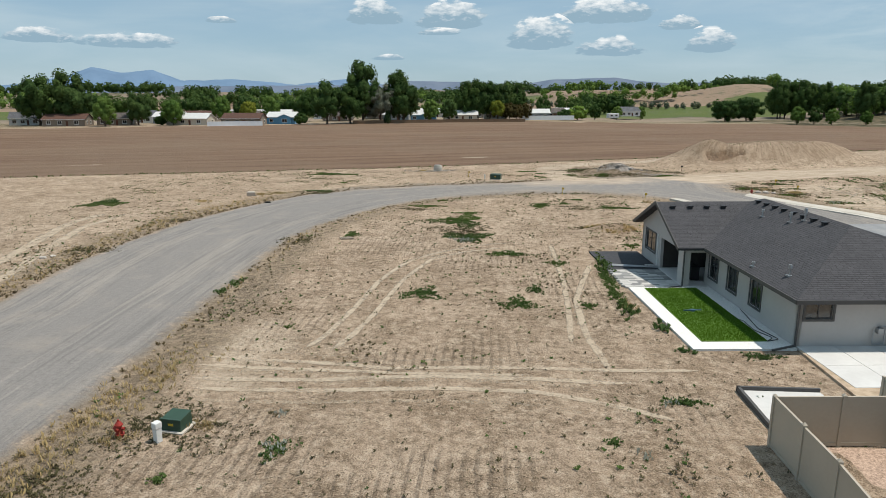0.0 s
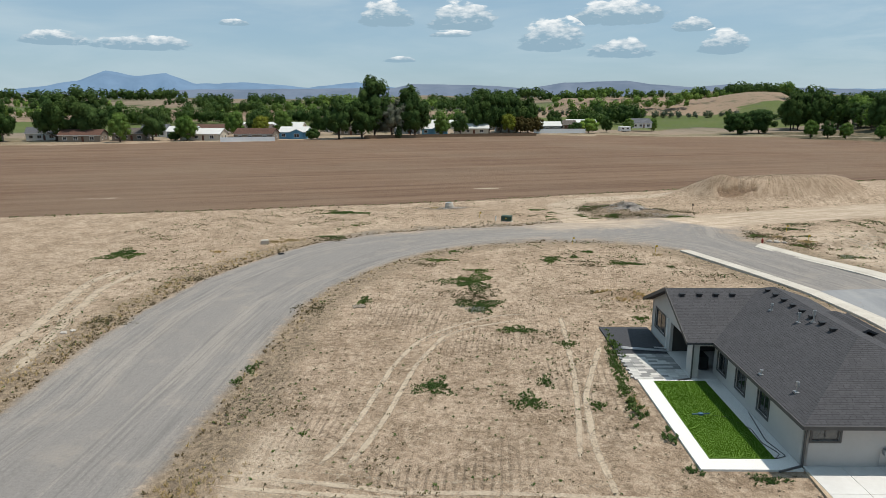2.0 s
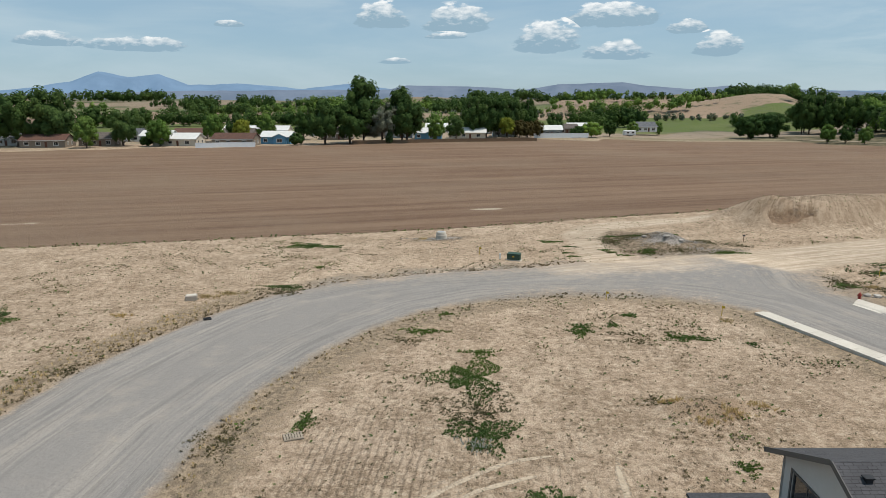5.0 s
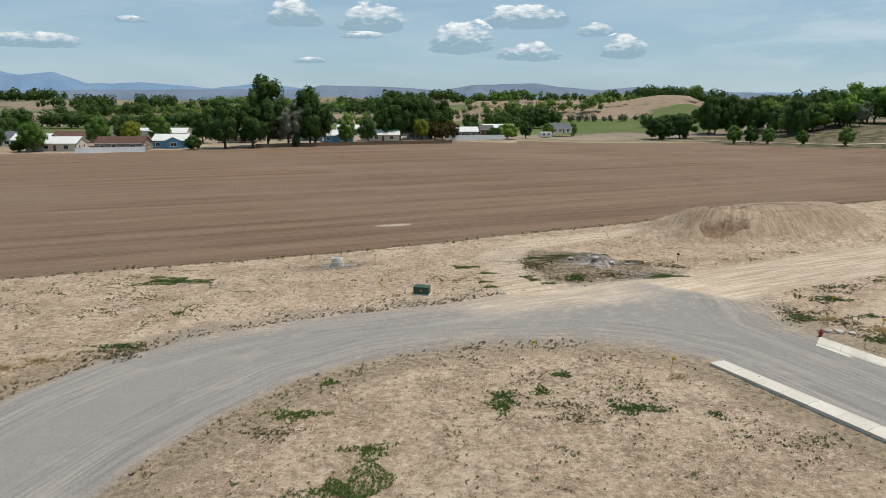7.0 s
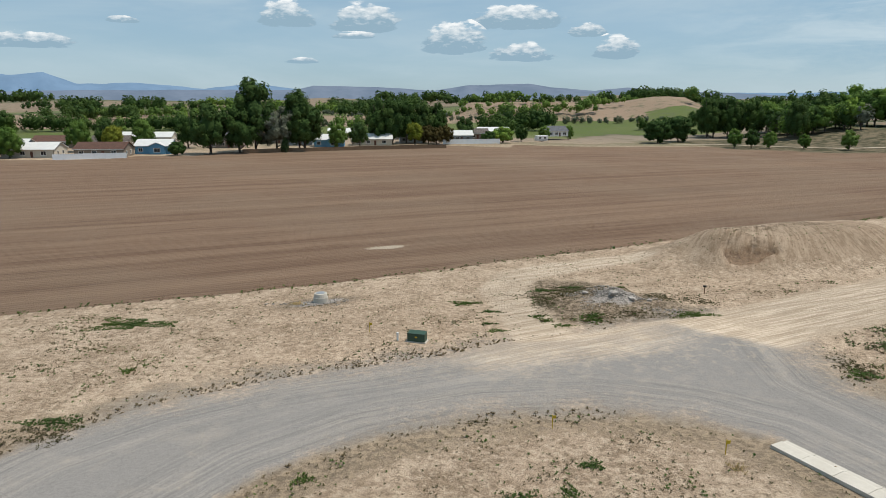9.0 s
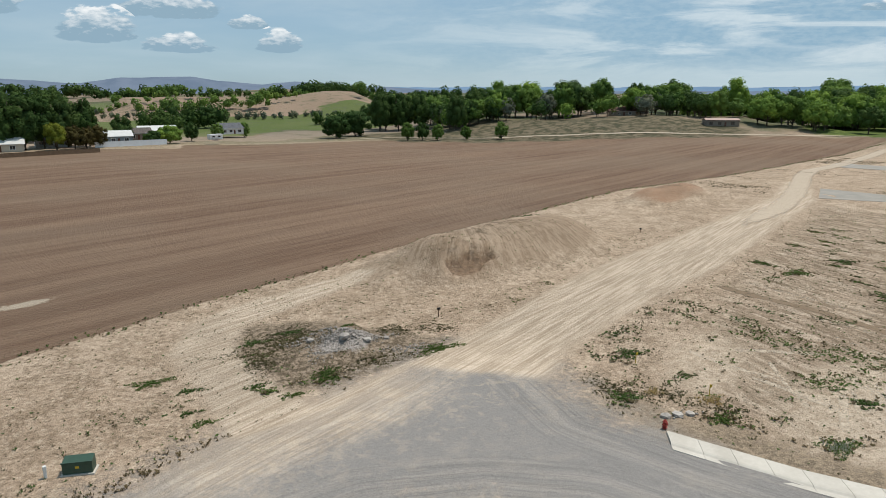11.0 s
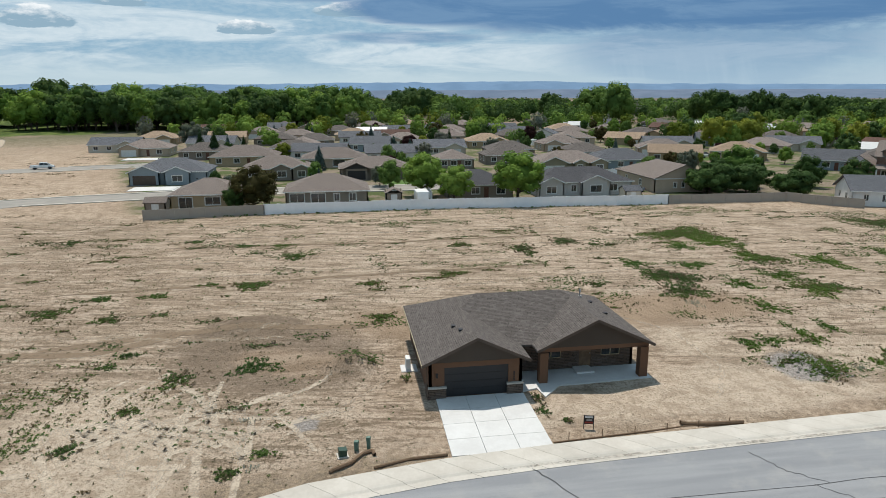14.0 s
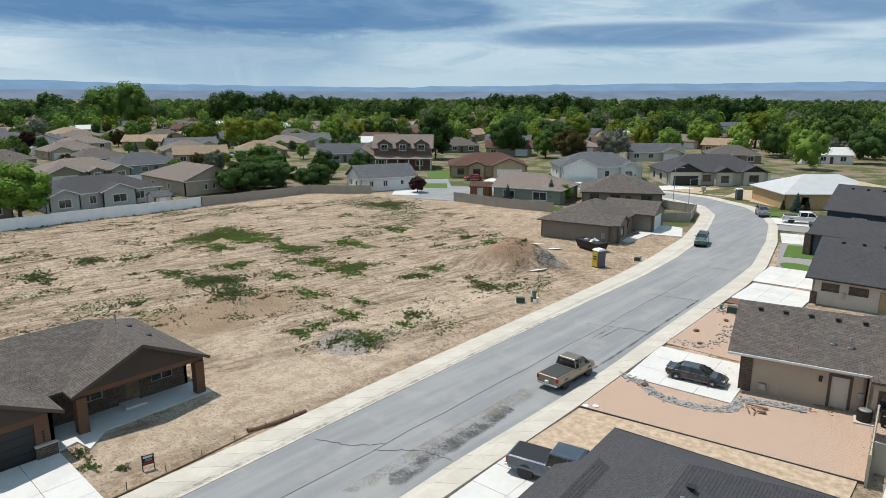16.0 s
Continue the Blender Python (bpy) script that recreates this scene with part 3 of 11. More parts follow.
def height(x, y):
    """The lie of the land."""
    x, y = np.asarray(x, float), np.asarray(y, float)
    near = 1 - smooth(250, 500, np.hypot(x - 40, y - 90))
    h = near * (0.06 * waves(x, y, 1, 7) + 0.03 * waves(x, y, 2, 2.2) + 0.012 * waves(x, y, 3, 0.9))
    made = np.maximum(inside_distance(STREET, x, y), inside_distance(LOTS, x, y))
    h *= smooth(1.5, -1.5, made)
    h = np.where(made > -0.8, np.minimum(h, -0.06), h)
    # spoil heaps beside the dirt track
    rough = 1 + 0.13 * waves(x, y, 5, 5) + 0.04 * waves(x, y, 6, 1.7)
    sleek = 1 + 0.05 * waves(x, y, 5, 6) + 0.02 * waves(x, y, 6, 1.7)
    heap = np.minimum(hump(x, y, 51, 149.2, 14, 15, 11, 4.2, 8), 3.3 + 0.4 * hump(x, y, 55, 150, 14, 8, 6, 1.0, 3)) * sleek + hump(x, y, 39.0, 143.6, 40, 6, 4.2, 0.9) * sleek
    h += heap * (1 - 0.5 * bite(x, y)) + 0.4 * hump(x, y, 31.5, 143, 30, 3.5, 2.2, 1.0) * rough
    h += hump(x, y, 107, 171, 14, 9, 6.5, 2.5, 6) * rough - hump(x, y, 104, 167.4, 14, 4, 2.2, 1.0, 3) + hump(x, y, 124, 168, 10, 7, 4, 0.8) * rough
    # rubble heap at the fork, small heaps on the lots
    h += hump(x, y, 20.5, 129, 20, 9, 5.8, 0.9) * (1 + 0.6 * waves(x, y, 7, 1.3) + 0.5 * waves(x, y, 8, 3))
    h += hump(x, y, 56.6, 85.6, 100, 2.9, 2.3, 1.0) * rough + hump(x, y, 67.2, 94, 100, 5, 3, 0.75) * rough
    h += hump(x, y, 57.0, 20.5, 50, 7.0, 5.4, 2.9) * rough + hump(x, y, 62.0, 25.0, 50, 5.0, 4.0, 0.8) * rough + hump(x, y, 52.6, 20.2, 20, 3.0, 2.4, 0.9) * rough + hump(x, y, 51.8, 51.5, 0, 4, 3, 0.35)
    h += hump(x, y, 12.5, 82.5, 20, 4.5, 2.5, 0.7) * rough
    # bank beside the road and hollow verge
    ax = inside_distance(GRAVEL, x, y)
    h -= 0.12 * smooth(-2.5, -0.6, ax) * (1 - smooth(-0.6, 0.4, ax)) * smooth(30, 0, x + 0 * y - 10)
    # low hills far to the north
    away = y - 0.33 * x
    h += smooth(480, 1150, away) * (17 + 7 * waves(x, y, 11, 260) + 4 * waves(x, y, 12, 110)) * smooth(-900, -300, y - abs(x) * 0.4)
    h += 5.0 * smooth(330, 520, x - 0.2 * (y - 250)) * smooth(170, 260, y) * (1 + 0.4 * waves(x, y, 14, 60))
    # the far end of the field dips a little
    side = np.degrees(np.arctan2(x - 4, y - 70))
    h -= 2.4 * smooth(170, 340, np.hypot(x - 4, y - 70)) * smooth(0, 16, side) * (1 - smooth(33, 48, side)) * (1 - smooth(430, 560, np.hypot(x - 4, y - 70)))
    # tan bench of bare earth, and the scrub slope behind the field
    h += np.minimum(hump(x, y, 177, 765, -14, 55, 100, 26, 85), 13.5 + 1.5 * waves(x, y, 16, 45)) + hump(x, y, 60, 850, -6, 90, 60, 5, 50)
    h += 7.5 * smooth(5, 85, (x - 200) * 0.53 + (y - 330) * 0.85) * smooth(190, 260, x) * (1 - smooth(340, 385, x - 0.3 * (y - 300))) * (1 + 0.25 * waves(x, y, 15, 22))
    return h


STREET = STREET_E_BACK[3:] + STREET_W_BACK[::-1][:-4]
LOTS = [(9.4, 56.6), (9.9, 53.8), (15.3, 54.0), (15.9, 45.5), (26, 44), (31.0, 44), (31.0, 82), (27, 75.8), (9.0, 74.2)]


def axis(lo, hi, step, far):
    """Even steps from lo to hi, growing beyond, to far."""
    mid = list(np.arange(lo, hi + step / 2, step))
    out, s, v = [], step, mid[-1]
    while v < far:
        s = min(s * (1.12 if s < 26 else 1.2), 200)
        v += s
        out.append(v)
    down, s, v = [], step, mid[0]
    while v > -far:
        s = min(s * (1.12 if s < 26 else 1.2), 200)
        v -= s
        down.append(v)
    return np.array(down[::-1] + mid + out)


gx, gy = axis(-48, 130, 0.66, 4800), axis(-22, 176, 0.66, 4800)
GX, GY = np.meshgrid(gx, gy)
GZ = height(GX, GY)
nx_, ny_ = len(gx), len(gy)
idx = np.arange(nx_ * ny_).reshape(ny_, nx_)
quads = np.stack([idx[:-1, :-1], idx[:-1, 1:], idx[1:, 1:], idx[1:, :-1]], -1).reshape(-1, 4)


LOT_FIELD = [(38, 108), (60, 124), (125, 150), (124, 60), (123, 25), (112, -6), (92, -9), (66, 8), (46, 20), (44.5, 60), (43.5, 84)]
masks = {
    "gravel": np.where(GY > 109, smooth(-9, 8, inside_distance(GRAVEL, GX, GY)), smooth(-1.6 - 7.4 * smooth(101, 109, GY), 1.6 + 6.4 * smooth(101, 109, GY), inside_distance(GRAVEL, GX, GY))),
    "track": np.maximum(smooth(-2.0, 1.6, inside_distance(TRACK, GX, GY)), np.maximum(smooth(-2.2, 0.8, inside_distance(LOOP_TRACK, GX, GY)), 0.55 * hump(GX, GY, 15, 117.5, 18, 9, 6.5, 1.0, 6))),
    "field": smooth(-1.2, 1.2, inside_distance(FIELD, GX, GY)),
    "verge": smooth(4.0, 0.3, np.abs(inside_distance(GRAVEL, GX, GY) + 1.2)) * smooth(-1.5, 0.5, -inside_distance(GRAVEL, GX, GY)) * smooth(125, 100, GY),
    "spoil": np.clip(hump(GX, GY, 50, 146.5, 14, 11, 8.5, 1.4, 9) + hump(GX, GY, 107, 171, 14, 10, 7, 1.0, 6) + hump(GX, GY, 56.6, 21.5, 50, 7, 6, 1.0) + hump(GX, GY, 58, 90, 60, 9, 5, 1.0), 0, 1),
    "rubble": np.clip(smooth(-1.8, 1.8, inside_distance(RUBBLE, GX, GY)) + hump(GX, GY, 52.4, 20.0, 20, 4, 3, 1.4) + hump(GX, GY, 51.5, 51, 0, 6, 3.5, 1.0) + hump(GX, GY, -7.5, 130.5, 20, 6.5, 2.6, 1.2) + hump(GX, GY, 48, 88.5, 0, 2.2, 1.6, 0.9), 0, 1),
    "graded": np.clip(hump(GX, GY, 12.5, 82.5, 20, 4.5, 2.5, 1.2) + hump(GX, GY, 66, 66, 90, 26, 9, 1.0, 8), 0, 1),
    "turned": np.clip(hump(GX, GY, 60, 91.5, 60, 13.5, 10.5, 1.5) + hump(GX, GY, 67, 94, 100, 6, 4, 1.0), 0, 1),
    "pale": np.clip(hump(GX, GY, 47.5, 66, 90, 12, 4.5, 0.9, 4) + hump(GX, GY, 58, 58, 0, 8, 5, 0.8) + hump(GX, GY, 46, 101, 20, 13, 9, 1.0, 3) + hump(GX, GY, 49, 57.5, 80, 9, 5, 1.0, 4) + hump(GX, GY, 52, 40, 80, 12, 6, 0.8, 6) + hump(GX, GY, 44, 112, 30, 14, 6, .8) + hump(GX, GY, -10, 52, 0, 4, 9, .8), 0, 1),
    "bite": bite(GX, GY) * smooth(138.4, 140.6, GY - 0.3 * (GX - 41)),
    "turn": np.arctan2(GY - 165.0, GX - 54),
    "chips": np.clip(hump(GX, GY, 21.5, 128.3, 20, 5.2, 2.6, 1.3) + hump(GX, GY, -7.5, 130.5, 20, 4.5, 1.5, 1.1) + hump(GX, GY, 51.0, 52.5, 0, 4.2, 3.0, 1.4) + hump(GX, GY, 52.4, 20.0, 20, 3, 2.2, 1.2) + hump(GX, GY, 48, 88.5, 0, 2.0, 1.4, 1.1), 0, 1),
    "scrub": smooth(-8, 8, inside_distance([(150, 368), (181, 350), (262, 300), (292, 284), (312, 300), (330, 345), (290, 400), (220, 450), (150, 430)], GX, GY)),
    "grass": smooth(-6, 6, inside_distance([(325, 268), (352, 250), (372, 228), (395, 185), (470, 170), (480, 300), (385, 330)], GX, GY)),
    "lot": smooth(-3, 4, inside_distance(LOT_FIELD, GX, GY)),
    "gdist": np.clip(inside_distance(GRAVEL, GX, GY), -3, 30),
    "tdist": np.clip(inside_distance(TRACK, GX, GY), -3, 30),
    "red": np.clip(hump(GX, GY, 107, 171, 14, 11, 8, 1.2, 7) + hump(GX, GY, 57.0, 20.5, 50, 7, 5.5, 1.0), 0, 1),
    "salt": np.clip(hump(GX, GY, -1.5, 155, 19, 5, 1.6, 1.1) + hump(GX, GY, -70, 136.5, 19, 4, 1.2, 1.0), 0, 1),
    "far": smooth(190, 420, np.hypot(GX - 40, GY - 90)) * (1 - smooth(-1, 1, inside_distance(FIELD, GX, GY))),
    "town": smooth(124.5, 126, GX - 0.02 * GY) * smooth(122, 117, GY - 0.34 * (GX - 124)) + smooth(-10, -14, GY) * smooth(20, 30, GX),
}
gm = bpy.data.materials.new("dry_ground")
gm.use_nodes = True
g = Nodes(gm.node_tree)
at = g.add("ShaderNodeNewGeometry").outputs["Position"]
split = g.add("ShaderNodeSeparateXYZ", (0, at)).outputs
attr = {k: g.add("ShaderNodeAttribute", attribute_name=k).outputs["Fac"] for k in masks}
n_big, n_mid, n_small, n_grit = g.noise(at, 0.045, 5.0, 0.6), g.noise(at, 0.33, 6.0, 0.65), g.noise(at, 2.1, 6.0, 0.7), g.noise(at, 16.0, 4.0, 0.75)
edge = g.math("ADD", g.math("MULTIPLY_ADD", n_mid, 0.9, -0.45), g.math("MULTIPLY_ADD", n_small, 0.9, -0.45))


def cut(name, soft=0.14, amount=0.8):
    v = g.math("ADD", attr[name], g.math("MULTIPLY", edge, amount))
    return g.ramp(v, 0.5 - soft, 0.5 + soft)


# wheel-rolled streaks, stretched along a direction
def streaks(turn, scale, ratio, detail=5.0):
    rot = g.add("ShaderNodeMapping", (0, at))
    rot.inputs["Rotation"].default_value = (0, 0, radians(-turn))
    fit_ = g.add("ShaderNodeMapping", (0, rot.outputs[0]), Scale=(scale / ratio, scale, scale))
    return g.noise(fit_.outputs[0], 1.0, detail, 0.65, 0.5)


def lanes(name, scale, drift=0.05):
    """Streaks that run along the edge of a road."""
    vec = g.add("ShaderNodeCombineXYZ", (0, g.math("MULTIPLY", attr[name], scale)), (1, g.math("MULTIPLY", split[0], drift)), (2, g.math("MULTIPLY", split[1], drift)))
    return g.noise(vec.outputs[0], 1.0, 5.0, 0.65)


def over(fac, strength, base, color):
    return g.mix(g.math("MULTIPLY", fac, strength), base, color)


n_clod = g.noise(at, 5.5, 5.0, 0.72)
n_fine = g.noise(at, 42.0, 3.0, 0.7)
n_patch = g.noise(at, 0.9, 6.0, 0.7, 0.6)
speck = g.math("MULTIPLY", g.ramp(n_clod, 0.56, 0.60), g.ramp(n_mid, 0.40, 0.58))
n_weedy = g.noise(at, 0.14, 5.0, 0.68, 0.4)
soil = g.mix(g.ramp(n_big, 0.35, 0.65), (0.45, 0.342, 0.245), (0.54, 0.427, 0.318))
soil = over(g.ramp(n_weedy, 0.52, 0.62), 0.55, soil, (0.31, 0.232, 0.16))
soil = over(g.ramp(n_mid, 0.46, 0.60), 0.6, soil, (0.30, 0.222, 0.148))
soil = over(g.ramp(n_patch, 0.53, 0.59), 0.45, soil, (0.25, 0.183, 0.12))
soil = over(g.ramp(n_patch, 0.45, 0.38), 0.55, soil, (0.60, 0.485, 0.36))
soil = over(g.ramp(n_small, 0.535, 0.575), 0.55, soil, (0.185, 0.137, 0.09))
soil = over(g.ramp(n_small, 0.46, 0.40), 0.6, soil, (0.64, 0.525, 0.40))
soil = over(speck, 0.9, soil, (0.10, 0.074, 0.048))
soil = over(g.ramp(n_grit, 0.55, 0.60), 0.75, soil, (0.16, 0.12, 0.08))
soil = over(g.ramp(n_grit, 0.45, 0.39), 0.6, soil, (0.64, 0.53, 0.40))
# faint combed marks of a rake across the south plot
comb = g.add("ShaderNodeTexWave", ("Vector", at), wave_type="BANDS", bands_direction="X", Scale=0.72, Distortion=3.2, Detail=3.0)
comb.inputs["Detail Scale"].default_value = 0.35
combed = g.math("MULTIPLY", g.math("MULTIPLY", g.ramp(comb.outputs["Fac"], 0.6, 0.9), g.ramp(g.noise(at, 0.09, 3.0), 0.47, 0.6)), g.math("MULTIPLY", g.ramp(n_clod, 0.40, 0.58), g.math("MULTIPLY", g.ramp(split[1], 86.0, 76.0), g.math("MULTIPLY", g.ramp(split[0], -16.0, -13.0), g.ramp(split[0], 14.0, 8.0)))))
soil = over(combed, 0.2, soil, (0.20, 0.148, 0.098))
lot_streak = streaks(86, 0.42, 4.0)
lot_fine = streaks(80, 1.7, 6.0)
lot = g.mix(g.ramp(lot_streak, 0.38, 0.62), (0.345, 0.262, 0.184), (0.53, 0.422, 0.317))
lot = over(g.ramp(streaks(84, 0.16, 3.0), 0.5, 0.62), 0.5, lot, (0.285, 0.213, 0.148))
lot = over(g.ramp(g.math("MULTIPLY_ADD", n_big, 50.0, split[1]), 140.0, 105.0), 0.56, lot, (0.60, 0.486, 0.372))
lot = over(g.ramp(n_big, 0.46, 0.62), 0.4, lot, (0.315, 0.24, 0.165))
lot = over(g.ramp(n_patch, 0.53, 0.61), 0.55, lot, (0.275, 0.212, 0.145))
lot_mid = streaks(83, 0.75, 4.5, 6.0)
lot = over(g.ramp(lot_mid, 0.52, 0.57), 0.6, lot, (0.25, 0.187, 0.128))
lot = over(g.ramp(lot_mid, 0.47, 0.42), 0.6, lot, (0.64, 0.535, 0.42))
lot = over(g.ramp(lot_fine, 0.53, 0.58), 0.8, lot, (0.19, 0.142, 0.095))
lot = over(g.ramp(lot_fine, 0.45, 0.38), 0.65, lot, (0.62, 0.515, 0.40))
lot = over(g.ramp(n_small, 0.54, 0.59), 0.6, lot, (0.2, 0.148, 0.1))
lot = over(g.ramp(n_small, 0.43, 0.37), 0.45, lot, (0.60, 0.495, 0.38))
lot = over(g.math("MULTIPLY", g.ramp(n_clod, 0.52, 0.57), g.ramp(n_weedy, 0.47, 0.58)), 0.7, lot, (0.125, 0.105, 0.062))
lot = over(speck, 0.85, lot, (0.115, 0.095, 0.06))
lot = over(g.ramp(n_grit, 0.55, 0.61), 0.7, lot, (0.175, 0.135, 0.092))
col = g.mix(g.math("MULTIPLY", cut("lot", 0.3), 0.85), soil, lot)
pale_ = g.mix(g.ramp(n_patch, 0.42, 0.6), (0.66, 0.555, 0.43), (0.48, 0.385, 0.285))
pale_ = over(g.ramp(n_clod, 0.54, 0.6), 0.7, pale_, (0.27, 0.205, 0.14))
col = over(cut("pale", 0.3, 1.2), 0.75, col, pale_)
graded = g.mix(g.ramp(n_mid, 0.35, 0.7), (0.36, 0.268, 0.182), (0.29, 0.214, 0.145))
graded = over(g.ramp(n_clod, 0.55, 0.7), 0.4, graded, (0.2, 0.148, 0.1))
col = over(cut("graded", 0.25), 0.95, col, graded)
turned = g.mix(g.ramp(n_small, 0.38, 0.62), (0.155, 0.117, 0.083), (0.235, 0.18, 0.128))
turned = over(g.ramp(n_patch, 0.45, 0.38), 0.4, turned, (0.36, 0.285, 0.21))
turned = over(g.ramp(n_clod, 0.55, 0.6), 0.6, turned, (0.135, 0.1, 0.07))
col = over(cut("turned", 0.3, 1.2), 0.8, col, turned)
dryw = g.mix(g.ramp(n_small, 0.4, 0.6), (0.18, 0.142, 0.10), (0.41, 0.325, 0.225))
dryw = over(g.ramp(n_grit, 0.5, 0.66), 0.6, dryw, (0.09, 0.075, 0.055))
col = over(cut("verge", 0.3, 1.4), 0.85, col, dryw)
hang = g.add("ShaderNodeCombineXYZ", (0, g.math("MULTIPLY", attr["turn"], 34.0)), (1, g.math("MULTIPLY", split[2], 0.35)), (2, g.math("MULTIPLY", split[1], 0.05)))
runs = g.math("ADD", g.math("MULTIPLY", g.noise(hang.outputs[0], 1.0, 5.0, 0.68, 0.9), 0.6), g.math("MULTIPLY", n_patch, 0.4))
spoil = g.mix(g.ramp(runs, 0.42, 0.58), (0.265, 0.194, 0.13), (0.43, 0.335, 0.242))
spoil = over(g.ramp(runs, 0.58, 0.66), 0.5, spoil, (0.62, 0.51, 0.39))
spoil = over(attr["red"], 0.75, spoil, (0.37, 0.225, 0.142))
spoil = over(g.ramp(n_patch, 0.54, 0.62), 0.4, spoil, (0.26, 0.182, 0.12))
spoil = over(g.ramp(n_clod, 0.56, 0.62), 0.5, spoil, (0.19, 0.138, 0.095))
col = over(cut("spoil", 0.3), 0.88, col, spoil)
dug = g.mix(g.ramp(n_small, 0.4, 0.6), (0.115, 0.072, 0.046), (0.25, 0.165, 0.105))
dug = over(g.ramp(n_clod, 0.53, 0.58), 0.6, dug, (0.07, 0.046, 0.03))
col = over(cut("bite", 0.35, 1.9), 0.7, col, dug)
rub = g.mix(g.ramp(n_small, 0.42, 0.58), (0.145, 0.112, 0.075), (0.35, 0.275, 0.2))
rub = over(g.ramp(n_clod, 0.53, 0.58), 0.75, rub, (0.085, 0.07, 0.046))
col = g.mix(cut("rubble", 0.25, 1.5), col, rub)
chip = g.mix(g.ramp(n_clod, 0.42, 0.58), (0.235, 0.22, 0.205), (0.46, 0.43, 0.40))
chip = over(g.ramp(n_grit, 0.54, 0.6), 0.6, chip, (0.14, 0.128, 0.115))
col = over(cut("chips", 0.22, 1.3), 0.85, col, chip)
way_streak = streaks(22, 1.5, 12.0)
way_lane = lanes("tdist", 1.6)
trk = g.mix(g.ramp(way_streak, 0.36, 0.62), (0.45, 0.365, 0.27), (0.60, 0.50, 0.39))
way_fine = streaks(22, 5.0, 34.0, 4.0)
trk = over(g.ramp(way_fine, 0.5, 0.58), 0.6, trk, (0.33, 0.26, 0.185))
trk = over(g.ramp(way_fine, 0.46, 0.4), 0.6, trk, (0.68, 0.585, 0.465))
trk = over(g.math("MULTIPLY", g.ramp(way_lane, 0.48, 0.66), g.ramp(split[0], 118.0, 90.0)), 0.4, trk, (0.35, 0.28, 0.205))
trk = over(g.ramp(n_small, 0.52, 0.7), 0.35, trk, (0.28, 0.22, 0.16))
lane = lanes("gdist", 0.85)
lane_fine = lanes("gdist", 4.0, 0.12)
within = g.ramp(attr["gdist"], 6.0, 4.2)
stone = g.mix(g.ramp(n_fine, 0.34, 0.66), (0.205, 0.196, 0.186), (0.29, 0.279, 0.264))
stone = over(g.math("MULTIPLY", g.ramp(lane, 0.46, 0.62), within), 0.55, stone, (0.345, 0.32, 0.285))
stone = over(g.math("MULTIPLY", g.ramp(lane_fine, 0.52, 0.60), within), 0.38, stone, (0.135, 0.13, 0.124))
stone = over(g.math("MULTIPLY", g.ramp(lane_fine, 0.46, 0.38), within), 0.36, stone, (0.37, 0.345, 0.31))
stone = over(g.ramp(n_grit, 0.53, 0.58), 0.5, stone, (0.15, 0.144, 0.136))
stone = over(g.ramp(n_clod, 0.54, 0.6), 0.35, stone, (0.14, 0.134, 0.126))
stone = over(g.ramp(n_patch, 0.5, 0.62), g.math("MULTIPLY", g.ramp(split[1], 106.0, 118.0), 0.55), stone, (0.40, 0.345, 0.28))
stone = over(g.ramp(n_mid, 0.5, 0.7), 0.45, stone, (0.32, 0.293, 0.256))
stone = over(g.ramp(n_grit, 0.6, 0.72), 0.25, stone, (0.4, 0.38, 0.35))
col = g.mix(cut("gravel", 0.28, 0.75), col, stone)
col = g.mix(cut("track", 0.38, 0.8), col, trk)
# ploughed field: furrows run along the field's length
fmap = g.add("ShaderNodeMapping", (0, at))
fmap.inputs["Rotation"].default_value = (0, 0, radians(-19.5))
frow = g.add("ShaderNodeTexWave", ("Vector", fmap.outputs[0]), wave_type="BANDS", bands_direction="Y", Scale=0.42, Distortion=1.6, Detail=3.0)
frow2 = g.noise(g.add("ShaderNodeMapping", (0, fmap.outputs[0]), Scale=(0.006, 0.28, 1)).outputs[0], 1.0, 6.0, 0.66)
frow3 = g.noise(g.add("ShaderNodeMapping", (0, fmap.outputs[0]), Scale=(0.05, 1.3, 1)).outputs[0], 1.0, 5.0, 0.66)
plough = g.mix(g.ramp(frow2, 0.36, 0.64), (0.158, 0.102, 0.068), (0.235, 0.161, 0.11))
plough = over(g.ramp(frow3, 0.52, 0.68), 0.55, plough, (0.095, 0.062, 0.042))
plough = over(g.ramp(frow3, 0.44, 0.3), 0.4, plough, (0.255, 0.19, 0.138))
plough = over(g.ramp(frow.outputs["Fac"], 0.35, 0.8), 0.08, plough, (0.09, 0.058, 0.04))
plough = over(g.ramp(g.noise(at, 0.02, 4.0), 0.42, 0.66), 0.5, plough, (0.22, 0.165, 0.118))
plough = over(g.ramp(n_clod, 0.55, 0.7), 0.4, plough, (0.085, 0.056, 0.038))
col = g.mix(cut("field", 0.12, 0.35), col, plough)
col = g.mix(cut("salt", 0.25, 1.6), col, (0.42, 0.36, 0.28))
